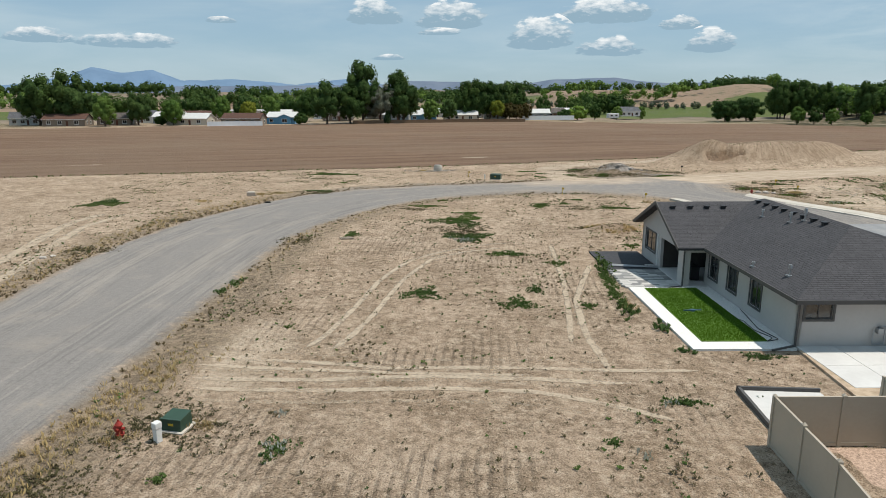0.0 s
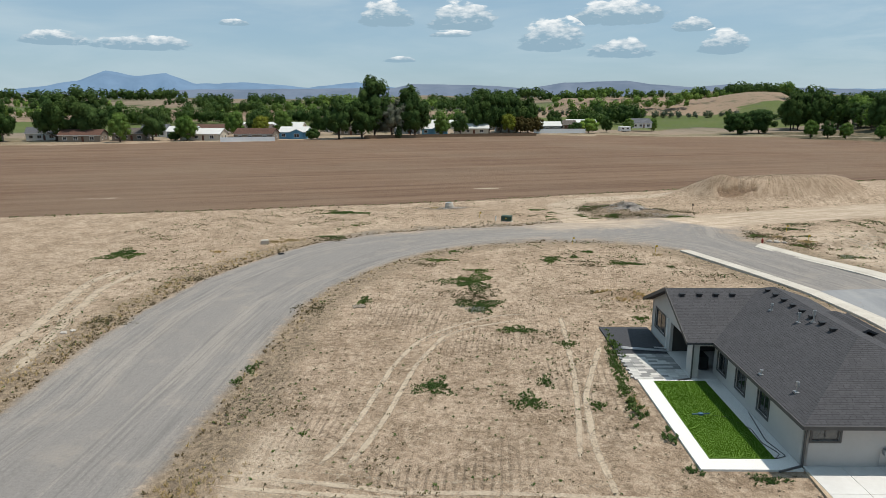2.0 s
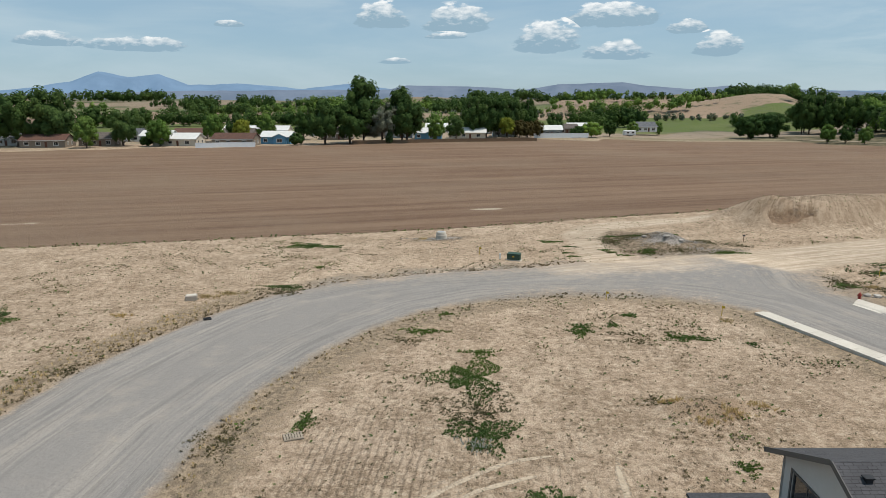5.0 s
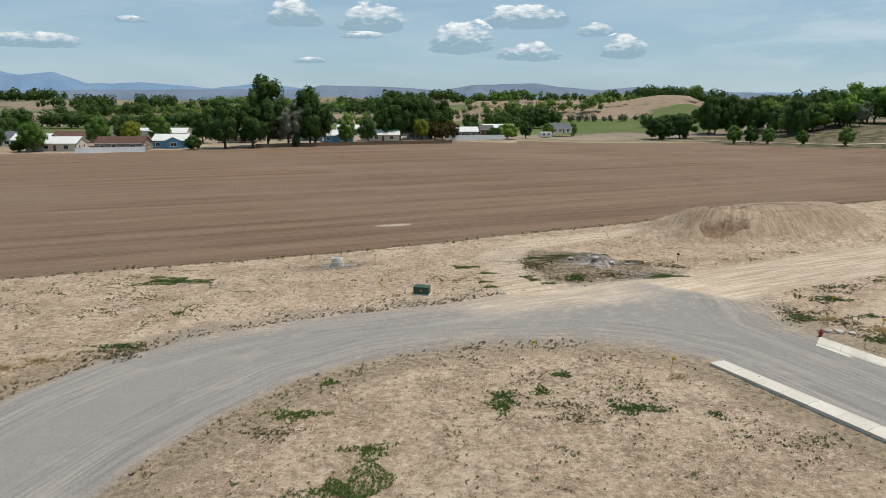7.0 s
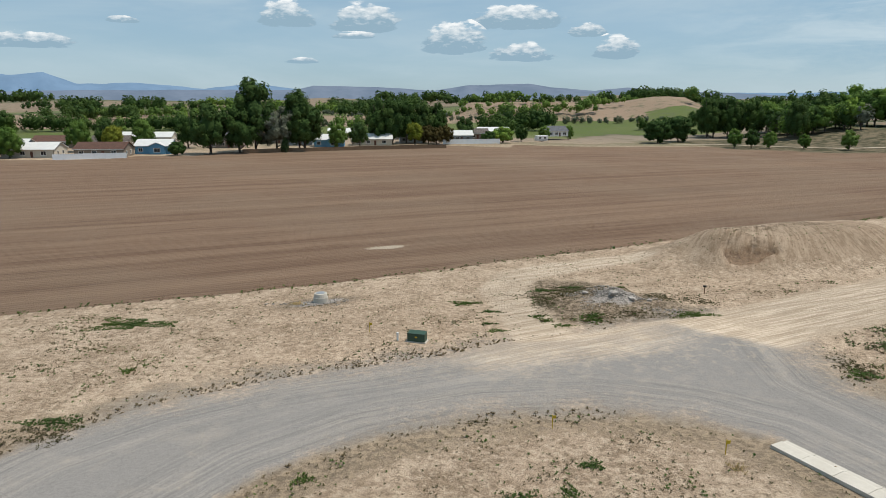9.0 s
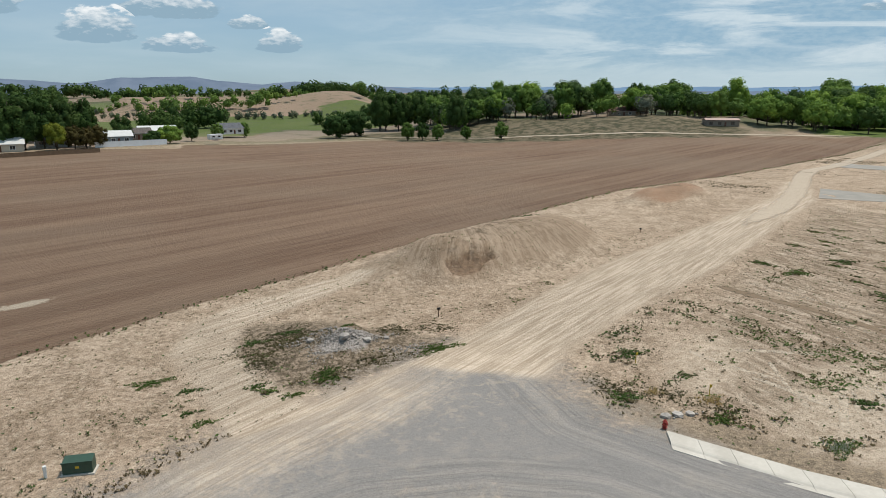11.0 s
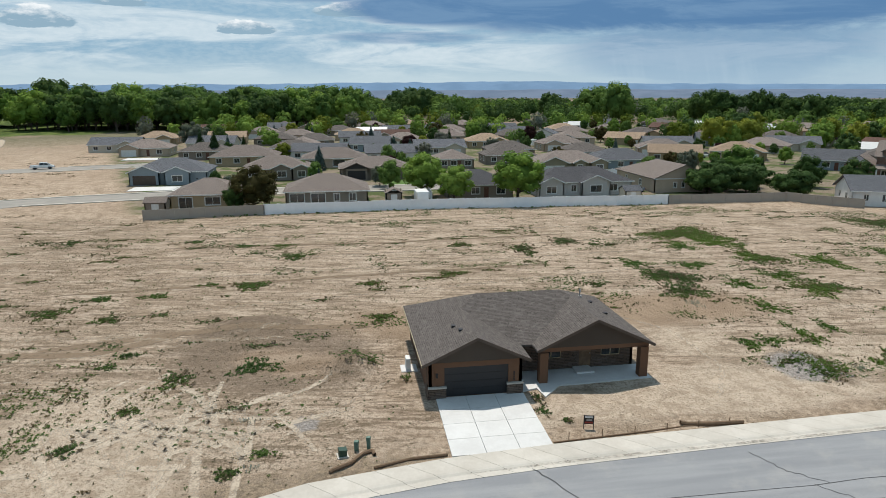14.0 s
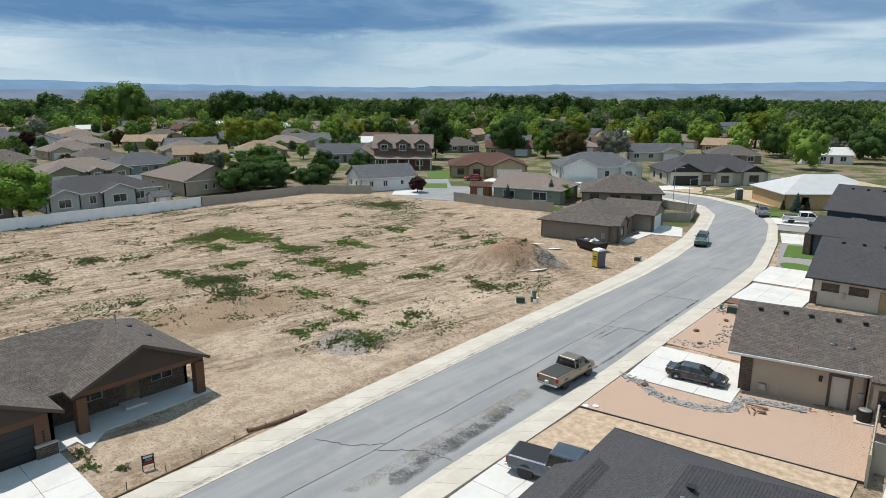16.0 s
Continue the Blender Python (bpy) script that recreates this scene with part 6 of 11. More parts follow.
# ---- the neighbourhood behind the white fence ----
HG = "houses of the neighbourhood"
FRONT_ROW = [
    (plain_house("house", 12.5, 10.5, ST_TAN, SHINGLE_TAUPE, "sandy stucco house behind a taupe vinyl fence", trim=WHITE, front=[(1.5, 3.8, 0.2, 2.2, "window"), (6.0, 8.6, 0.8, 2.2, "window")]), 131.5, 109.5, -90),
    (plain_house("house", 15, 11.5, ST_TAUPE, SHINGLE_TAUPE, "taupe stucco house with hipped brown roof behind a white fence", trim=WHITE, front=[(0.8, 3.4, 0.7, 2.3, "window"), (4.6, 7.2, 0.3, 2.3, "window"), (8.8, 9.8, 0.8, 2.2, "window"), (11.6, 12.8, 0.8, 2.2, "window")]), 132.3, 88.3, -90),
    (plain_house("house", 13, 11, ST_TAUPE, SHINGLE_DARK, "low house with dark roof and rear porch among trees", trim=WHITE), 136, 58.5, -90),
    (plain_house("house", 20, 11, ST_WHITE, SHINGLE_DARK, "pale taupe house with dark slate roof and rear patio gable", h=2.8, wing=[(-7.4, 5.0, 1.6, False), (2.0, 6.0, 1.2, False)], trim=WHITE, front=[(7.2, 8.3, 0.8, 2.2, "window"), (15.4, 17.0, 0.8, 2.2, "window")]), 136.3, 37, -90),
    (plain_house("house", 13, 19, ST_BEIGE, SHINGLE_TAUPE, "large beige house with broad gable end", h=3.0, pitch=0.4, ends="gh", trim=WHITE, front=[(4.2, 4.9, 1.0, 2.1, "window"), (6.0, 6.7, 1.0, 2.1, "window"), (9, 9.7, 1.3, 2.0, "window")]), 137.2, 15, -90),
    (plain_house("house", 17, 12, ST_BLUE, SHINGLE_GREY, "grey-blue house with arched entry and dark garage doors", h=2.9, wing=[(-5.0, 6.5, 1.0, True), (2.2, 5.5, 1.4, False)], garage=BROWNTRIM, trim=WHITE), 168, 124.5, -90),
    (plain_house("house", 16, 12, ST_TAUPE, SHINGLE_TAUPE, "taupe house with brick entry arch", wing=[(1.5, 5.0, 0.8, False), (6.2, 4.4, 1.2, False)], trim=WHITE), 172.3, 101, -90),
    (plain_house("house", 17, 11, ST_TAUPE, SHINGLE_TAUPE, "brown house with two black gables and white framed windows", wing=[(-4.6, 5.6, 0.8, True), (3.0, 5.6, 0.8, False)], garage=GARAGE_DARK, gable_mat=GARAGE_DARK, trim=BROWNTRIM), 169.8, 77.2, -90),
    (plain_house("house", 18.5, 12, ST_OLIVE, SHINGLE_TAUPE, "olive house with white trim, stone base and pale garage door", wing=[(-5.6, 7.2, 1.6, True), (1.6, 3.4, 0.8, False), (6.8, 4.6, 1.2, False)], trim=WHITE), 174, 25.8, -90),
    (plain_house("house", 17, 12, ST_BLUE, SHINGLE_GREY, "grey-blue house with slate grey hipped roof", trim=WHITE), 179.3, 8.8, -90),
    (plain_house("house", 18, 12, ST_BEIGE, SHINGLE_TAUPE, "long house with sunroom of white windows", front=[(8.5, 11.8, 0.5, 2.3, "window"), (2, 3.5, 0.9, 2.2, "window"), (14, 15.5, 0.9, 2.2, "window")], trim=WHITE), 196.7, 87, -90),
    (plain_house("house", 19, 13, ST_TAN, SHINGLE_TAUPE, "house with wide hipped taupe roof", trim=WHITE), 207, 113, -90),
    (plain_house("house", 10, 11, ST_TAUPE, SHINGLE_TAUPE, "small brown-roofed house with low porch", trim=WHITE), 189.3, 54, -90),
    (plain_house("house", 12.5, 9, WHITE, SHINGLE_GREY, "white siding house with slate roof and side garage", h=2.8, pitch=0.5, ends="gg", garage=CONCRETE, trim=WHITE, front=[(2.0, 2.8, 1.0, 2.2, "window"), (5.0, 6.0, 0.9, 2.2, "window"), (9.0, 9.7, 1.2, 2.1, "window")]), 113.5, -12.0, -112),
    (plain_house("house", 13.5, 11, ST_GREEN, SHINGLE_TAUPE, "sage green house with taupe roof behind a fence", trim=WHITE, ends="gh", pitch=0.4, front=[(2.0, 4.2, 0.6, 2.1, "window"), (8.0, 10.6, 0.6, 2.1, "window")]), 82.5, -18.5, -165),
    (plain_house("house", 14, 12, ST_TAUPE, SHINGLE_BROWN, "brown-roofed stucco house beyond the retaining fence", trim=BROWNTRIM), 66.5, -25.5, -150),
    (plain_house("house", 20, 12, WHITE, SHINGLE_GREY, "white house with slate roof and two white garage doors", h=3.2, pitch=0.46, wing=[(-5.4, 8.4, 2.0, True), (6.5, 4.2, 0.8, False)], trim=WHITE), 89, -59, -137),
    (plain_house("house", 23, 13, ST_PALE, SHINGLE_DARK, "modern pale house with black garage and stone base", h=3.0, pitch=0.5, wing=[(-7.6, 7.4, 1.2, True), (1.0, 4.0, 1.8, False), (8.0, 5.0, 0.8, False)], garage=GARAGE_DARK, gable_mat=GARAGE_DARK, trim=DARKTRIM), 65, -69, -138),
    (plain_house("house", 19, 12, ST_TAN, SHINGLE_RUST, "tan stone house with red-brown roof and arched windows", h=3.0, wing=[(5.0, 8.0, 1.6, True), (-3.0, 4.0, 1.2, False)], trim=BROWNTRIM), 112, -44.5, -138),
]
for ob, x, y, rot in FRONT_ROW:
    place(ob, x, y, rot)


def brick_house():
    t = thing("house", 141, -43.5, 0, -138, "red-brown brick two-storey house with dormers and long porch", "house", HG)
    t.scale = (1.2, 1.2, 1.15)
    e, p = 5.0, 0.6
    part("roof", roof_mesh(hip(-7, 7, -0.5, 9.5, e, p, "gg"), 0.15), SHINGLE_TAUPE, t)
    part("roof", roof_mesh(hip(-12.5, -6.5, 0, 8.5, 3.0, 0.7, "gg"), 0.15), SHINGLE_TAUPE, t)
    walls(t, [(-6.5, 0), (6.5, 0), (6.5, 9), (-6.5, 9)], e, BRICKRED, {0: [(1, 2.2, 0.9, 2.2, "window"), (5.9, 6.9, 0.1, 2.2, "door"), (9.5, 11, 0.9, 2.2, "window"), (1, 2.2, 3.2, 4.5, "window")][:3], 1: [(3, 4.2, 3, 4.3, "window")]}, trim=WHITE)
    walls(t, [(-12, 0.5), (-6.6, 0.5), (-6.6, 8), (-12, 8)], 3.0, BRICKRED, {0: [(0.8, 4.4, 0.05, 2.2, "garage", WHITE)]}, trim=WHITE)
    for q in (((6.5, 0), (6.5, 9)), ((-6.5, 9), (-6.5, 0))):
        part("gable", gable_face(MB(), *q, e, p), BRICKRED, t)
    for x in (-4.2, 0, 4.2):
        part("dormer", wall_run(MB(), (x - 1.3, -0.3), (x + 1.3, -0.3), 2.0, [(0.6, 2.0, 0.4, 1.6)], 2.6, 4.2), BRICKRED, t)
        fill_opening(t, (x - 1.3, -0.3), (x + 1.3, -0.3), (0.6, 2.0, 0.4, 1.6), "window", WHITE, WHITE, z=4.2)
        part("dormer_roof", roof_mesh([[(x - 1.7, -0.7, 6.1), (x, -0.7, 7.2), (x, 3.5, 7.2), (x - 1.7, 3.5, 6.1)], [(x, -0.7, 7.2), (x + 1.7, -0.7, 6.1), (x + 1.7, 3.5, 6.1), (x, 3.5, 7.2)]], 0.12), SHINGLE_TAUPE, t)
        part("gable", gable_face(MB(), (x - 1.4, -0.35), (x + 1.4, -0.35), 6.1, 0.6), BRICKRED, t)
    part("porch_roof", roof_mesh([[(-6.5, -2.4, 2.7), (6.8, -2.4, 2.7), (6.8, 0, 3.4), (-6.5, 0, 3.4)]], 0.12), SHINGLE_TAUPE, t)
    for k in range(6):
        part("column", MB().box(-6.2 + 2.5 * k, -2.3, 0, -5.95 + 2.5 * k, -2.05, 2.6), WHITE, t)


brick_house()

# kinds that come again further back
KINDS = [
    plain_house("house", 16, 12, ST_BEIGE, SHINGLE_TAUPE, "beige stucco house with taupe hipped roof", wing=[(-4.5, 6.2, 1.2, True)], trim=WHITE),
    plain_house("house", 15, 11, ST_TAUPE, SHINGLE_BROWN, "taupe house with brown hipped roof", trim=WHITE),
    plain_house("house", 17, 11, ST_PALE, SHINGLE_GREY, "cream house with grey gabled roof", ends="gg", trim=WHITE, wing=[(4.5, 6.0, 1.0, True)]),
    plain_house("house", 16, 12, ST_TAN, SHINGLE_TAN, "sandy house with light tan roof", wing=[(3.5, 6.0, 1.4, True)], trim=WHITE),
    plain_house("house", 15, 10, ST_OLIVE, SHINGLE_RUST, "olive house with red-brown roof", ends="gg", trim=WHITE, wing=[(-4.0, 5.0, 1.0, False)]),
    plain_house("house", 14, 10, ST_BLUE, SHINGLE_GREY, "grey-blue house with slate roof", ends="gg", trim=WHITE, pitch=0.5),
    plain_house("house", 14, 9, WHITE, METALROOF, "white house with pale metal roof", ends="gg", trim=WHITE),
]
SPOTS_A = [(244, 150, 0, -90), (299, 160, 3, -90), (265, 132.5, 2, -95), (408, 143, 4, -90), (371, 150, 4, -80), (378, 116, 5, -90), (378, 99, 0, -95), (309, 79, 3, -90), (236, 101, 1, -90), (249, 75, 5, -100), (302, 62, 4, -90), (270, -10, 0, -90), (232, -31, 2, -105)]
SPOTS_B = [(377, -46, 6, -90), (401, -77, 2, -90), (258, 29, 3, -90), (218, 30.5, 1, -90), (311, 5, 5, -90), (291, 40, 0, -95), (296, -52, 1, -100), (322, -84, 4, -90), (198, 36, 1, -90), (230, 52, 2, -90), (335, 30, 0, -90), (345, 85, 1, -90), (330, 120, 0, -85)]
SPOTS_C = [(100, -114, 2, -140), (79, -122, 1, -150), (58, -140, 6, -150), (168, -44, 5, -130), (198, -36, 3, -120), (215, -20, 0, -110), (197, -84, 6, -130), (165, -95, 1, -130), (225, -75, 2, -120), (128, -140, 4, -140), (250, -60, 5, -110), (205, 10, 1, -90), (240, 5, 0, -90)]
SPOTS_D = [(270, 60, 0, -90), (275, 95, 1, -90), (228, 128, 1, -90), (262, 165, 2, -90), (340, 55, 2, -90), (350, 0, 5, -90), (340, -30, 3, -90), (430, 20, 1, -90), (420, 70, 0, -90), (260, -95, 1, -110), (300, -110, 0, -110), (30, -120, 0, -170), (10, -150, 5, -160)]
used = set()
for x, y, k, rot in SPOTS_A + SPOTS_B + SPOTS_C + SPOTS_D:
    if k in used:
        copy_thing(KINDS[k], pose(x, y, 0, 0, 0, rot))
    else:
        place(KINDS[k], x, y, rot)
        used.add(k)

# houses further off among the trees: walls, roof and a few windows
def small_house(wide, deep, wall_mat, roof_mat, ends, label, h=2.8, pitch=0.42):
    t = thing("house", 0, 0, 0, 0, label, "house", HG)
    part("roof", roof_mesh(hip(-wide / 2 - 0.5, wide / 2 + 0.5, -0.5, deep + 0.5, h, pitch, ends), 0.15), roof_mat, t)
    ring = [(-wide / 2, 0), (wide / 2, 0), (wide / 2, deep), (-wide / 2, deep)]
    ops = [(1.5, 3.3, 0.9, 2.2), (wide - 5.2, wide - 1.2, 0.1, 2.3)]
    mb = wall_run(MB(), ring[0], ring[1], h, ops)
    for p, q in zip(ring[1:], ring[2:] + ring[:1]):
        wall_run(mb, p, q, h)
    if ends == "gg":
        gable_face(mb, ring[1], ring[2], h, pitch)
        gable_face(mb, ring[3], ring[0], h, pitch)
    part("wall", mb, wall_mat, t)
    fill_opening(t, ring[0], ring[1], ops[0], "window", WHITE, WHITE)
    fill_opening(t, ring[0], ring[1], ops[1], "garage", leaf=WHITE)
    return t


SMALL = [
    small_house(16, 11, ST_BEIGE, SHINGLE_TAUPE, "hh", "beige house with taupe hipped roof among trees"),
    small_house(17, 10, WHITE, SHINGLE_GREY, "gg", "white house with grey gabled roof among trees"),
    small_house(15, 10, ST_TAN, SHINGLE_TAN, "gg", "sandy house with light tan roof among trees"),
    small_house(16, 11, ST_TAUPE, SHINGLE_BROWN, "hh", "taupe house with brown hipped roof among trees"),
    small_house(14, 9, ST_PALE, METALROOF, "gg", "cream house with pale metal roof among trees"),
    small_house(15, 10, ST_OLIVE, SHINGLE_RUST, "gg", "olive house with red-brown roof among trees"),
]
spread = np.random.RandomState(5)
built = [(x, y) for x, y, *_ in SPOTS_A + SPOTS_B + SPOTS_C + SPOTS_D] + [(x, y) for _, x, y, _ in FRONT_ROW]
OUTER = []
while len(OUTER) < 96:
    az_, far_ = radians(spread.uniform(68, 178)), spread.uniform(175, 430)
    x, y = 30 + far_ * math.sin(az_), 80 + far_ * math.cos(az_)
    if min(math.hypot(x - a, y - b) for a, b in built) > 18 and not (x < 230 and y > 118) and not (y > 130 + 0.1 * (x - 200)) and not (x < 120 and y > -112) and not (x < 70 and y > -160):
        OUTER.append((x, y))
        built.append((x, y))
for k, (x, y) in enumerate(OUTER):
    m = pose(x, y, 0, 0, 0, -90 - 0.35 * max(0, 60 - y) + 90 * spread.choice([0, 0, 1]) + spread.normal() * 6)
    if k < len(SMALL):
        SMALL[k].matrix_world = m
    else:
        copy_thing(SMALL[int(spread.choice(6, p=[.26, .2, .16, .18, .1, .1]))], m)

# house frame under white wrap, with raw timber gable
t = thing("house", 36, -50, 0, -138, "unfinished house under pale roof wrap with raw timber garage front", "house", HG)
part("roof", roof_mesh(hip(-11, 9, -0.5, 13, 2.8, 0.42), 0.12), surf("roof_wrap", (0.5, 0.51, 0.515), (0.43, 0.44, 0.45), 0.4, 0.6), t, "pale grey roof underlay")
walls(t, [(-10.5, 0), (8.5, 0), (8.5, 12.5), (-10.5, 12.5)], 2.8, RAWWOOD, {0: [(3, 4.4, 0.8, 2.2, "hole"), (12, 13.4, 0.8, 2.2, "hole")]})
walls(t, [(1.5, 0.2), (1.5, -3.2), (8.5, -3.2), (8.5, 0.2)], 2.8, RAWWOOD, {1: [(1, 6, 0.05, 2.3, "hole")]}, closed=False)
part("gable", gable_face(MB(), (1.5, -3.2), (8.5, -3.2), 2.8, 0.42), RAWWOOD, t)
part("roof", roof_mesh([[(1, -3.8, 2.85), (5, -3.8, 4.6), (5, 4, 4.6), (1, 4, 2.85)], [(5, -3.8, 4.6), (9, -3.8, 2.85), (9, 4, 2.85), (5, 4, 4.6)]], 0.1), surf_tan, t)
place(plain_house("house", 14, 12, ST_BEIGE, SHINGLE_RUST, "beige house with red-brown roof beside the street", trim=WHITE, wing=[(-3.5, 6, 1.5, True)], group="houses on the street"), 29, -35, 86)


# ---- far houses beyond the field ----
FG = "houses beyond the field"
far_kinds = [
    plain_house("house", 17.5, 10, ST_PALE, METALROOF, "low house with white metal roof", ends="gg", h=2.8, pitch=0.42, trim=WHITE, group=FG),
    plain_house("house", 16.5, 10, ST_TAUPE, SHINGLE_RUST, "low taupe house with red-brown roof", ends="gg", h=2.8, pitch=0.42, trim=WHITE, group=FG),
    plain_house("house", 12, 11, WHITE, SHINGLE_GREY, "white gabled house with grey roof", ends="gg", h=3.0, pitch=0.45, trim=WHITE, group=FG),
    plain_house("house", 12.5, 10, ST_SKY, METALROOF, "bright blue house with pale roof and white trim", ends="gg", h=3.0, pitch=0.42, trim=WHITE, group=FG, wing=[(2.0, 5.5, 1.2, False)]),
    plain_house("house", 13, 10, ST_BLUE, METALROOF, "grey-blue house with pale roof", ends="gg", h=3.0, pitch=0.42, trim=WHITE, group=FG),
    plain_house("house", 14, 10, ST_TAUPE, SHINGLE_BROWN, "brown house with weathered roof", ends="gg", h=3.0, pitch=0.42, trim=WHITE, group=FG),
]
FAR_A = [(-129.5, 303, 0, 2), (-106, 304, 1, 2), (-93, 318, 3, 2), (-147, 321, 4, 4), (-134, 383, 0, 2), (-117.5, 383, 0, 3), (-33, 356, 3, 2), (-33, 427, 0, 2), (-15, 365, 0, 2), (3, 383, 2, 3), (26, 393, 4, 3), (49, 440, 0, 4), (-48, 365, 4, 3)]
FAR_B = [(-176, 290, 1, 12), (-160, 300, 5, 10), (-165, 330, 2, 10), (-120, 345, 5, 8), (-75, 350, 5, 5), (-200, 300, 2, 25), (-215, 280, 1, 25), (-60, 380, 1, 5), (36, 415, 5, 5), (85, 440, 2, 10), (-145, 350, 1, 5), (-10, 410, 5, 5), (-90, 385, 2, 5)]
used = set()
for x, y, k, rot in FAR_A + FAR_B:
    if k in used:
        copy_thing(far_kinds[k], pose(x, y, 0, 0, 0, rot))
    else:
        place(far_kinds[k], x, y, rot)
        used.add(k)
barn = plain_house("barn", 17, 9, ST_TAUPE, surf("faded_red_metal_roof", (0.46, 0.33, 0.28), (0.38, 0.26, 0.22), 0.5, 0.5), "open-fronted farm shed with faded pinkish metal roof", ends="gg", h=3.2, pitch=0.2, trim=BROWNTRIM, group=FG)
place(barn, 314, 316, -38, float(height(314, 316)))
for x, y, r in ((312, 388, -45), (340, 404, -50), (388, 347, -50), (250, 900, 0)):
    b = copy_thing(far_kinds[1], pose(x, y, float(height(x, y)), 0, 0, r))


# ---- fences ----
def fence(name, pts, h, mat, label, step=2.4, panel=True, cap=True):
    t = tagged(new(name), label, "fence", "garden fences")
    for a, b in zip(pts, pts[1:]):
        length = math.hypot(b[0] - a[0], b[1] - a[1])
        n = max(1, round(length / step))
        for k in range(n):
            u0, u1 = k / n, (k + 1) / n
            p, q = (a[0] + (b[0] - a[0]) * u0, a[1] + (b[1] - a[1]) * u0), (a[0] + (b[0] - a[0]) * u1, a[1] + (b[1] - a[1]) * u1)
            za = float(height(*p)) if p[0] < 130 and p[1] > -20 else 0.0
            za = min(max(za, -0.05), 0.3)
            board = MB().beam((*p, za + h * 0.5), (*q, za + h * 0.5), 0.04, h - 0.14)
            board.beam((*p, za + h - 0.05), (*q, za + h - 0.05), 0.07, 0.1).beam((*p, za + 0.1), (*q, za + 0.1), 0.07, 0.12)
            part("panel", board, mat, t)
            post = MB().box(p[0] - 0.065, p[1] - 0.065, za - 0.3, p[0] + 0.065, p[1] + 0.065, za + h + 0.03)
            if cap:
                post.cyl((p[0], p[1], za + h + 0.03), (p[0], p[1], za + h + 0.1), 0.1, 0.02, 4)
            part("post", post, mat, t)
    p = pts[-1]
    part("post", MB().box(p[0] - 0.065, p[1] - 0.065, -0.3, p[0] + 0.065, p[1] + 0.065, h + 0.03), mat, t)
    return t


fence("fence", [(122.0, 117.8), (124.2, 98.8)], 1.75, GREYVINYL, "taupe vinyl privacy fence at the lot edge")
fence("fence", [(124.2, 98.8), (124.9, 73.5), (124.2, 50), (123.2, 25.6)], 1.85, VINYL, "white vinyl privacy fence along the bare lot")
fence("fence", [(123.2, 25.6), (122.8, 12), (122.5, 2), (112.5, -6.0)], 1.75, GREYVINYL, "taupe vinyl fence joining the white fence")
fence("fence", [(93.8, -10.5), (84, -10.6), (72.6, -12.2)], 1.75, GREYVINYL, "taupe fence behind the sage green house")
fence("fence", [(57.1, -15.4), (53.1, -18.2), (51.6, -20.0), (54.0, -28.5), (60.2, -29.6)], 1.5, GREYVINYL, "taupe retaining fence beside the street bend")
fence("fence", [(148, 68), (134, 68.5)], 1.85, VINYL, "white vinyl fence between gardens")
fence("fence", [(165, 30), (166, 14), (166, 2)], 1.85, VINYL, "white vinyl fence between gardens")
fence("fence", [(10.85, 37.6), (11.0, 41.2), (10.9, 45.2), (15.5, 45.55)], 1.83, TANVINYL, "tan vinyl privacy fence round a gravel yard", 1.85)
fence("fence", [(-116, 293), (-95.5, 301)], 1.9, VINYL, "white vinyl fence beyond the field", 3)
fence("fence", [(16.9, 372.9), (43.7, 378)], 2.2, VINYL, "white vinyl fence beyond the field", 3)
fence("fence", [(-61, 321), (-20, 336), (17, 348)], 1.5, WOOD, "dark weathered timber fence beyond the field", 4, cap=False)
fence("fence", [(16.2, 40.4), (15.5, 47.2)], 1.8, TANVINYL, "tan vinyl fence beside the gravel yard", 1.85)
fence("fence", [(62, -73), (48, -83), (40, -75)], 1.7, VINYL, "white vinyl fence beside the modern house")

# ---- trees ----
def ball(rng, centre, radii):
    """A rough twenty-sided lump that fills the inside of a crown."""
    g = (1 + 5 ** 0.5) / 2
    v = np.array([(-1, g, 0), (1, g, 0), (-1, -g, 0), (1, -g, 0), (0, -1, g), (0, 1, g), (0, -1, -g), (0, 1, -g), (g, 0, -1), (g, 0, 1), (-g, 0, -1), (-g, 0, 1)]) / 1.902
    f = np.array([(0, 11, 5), (0, 5, 1), (0, 1, 7), (0, 7, 10), (0, 10, 11), (1, 5, 9), (5, 11, 4), (11, 10, 2), (10, 7, 6), (7, 1, 8), (3, 9, 4), (3, 4, 2), (3, 2, 6), (3, 6, 8), (3, 8, 9), (4, 9, 5), (2, 4, 11), (6, 2, 10), (8, 6, 7), (9, 8, 1)])
    return v * rng.uniform(0.8, 1.1, (12, 1)) * radii + centre, f


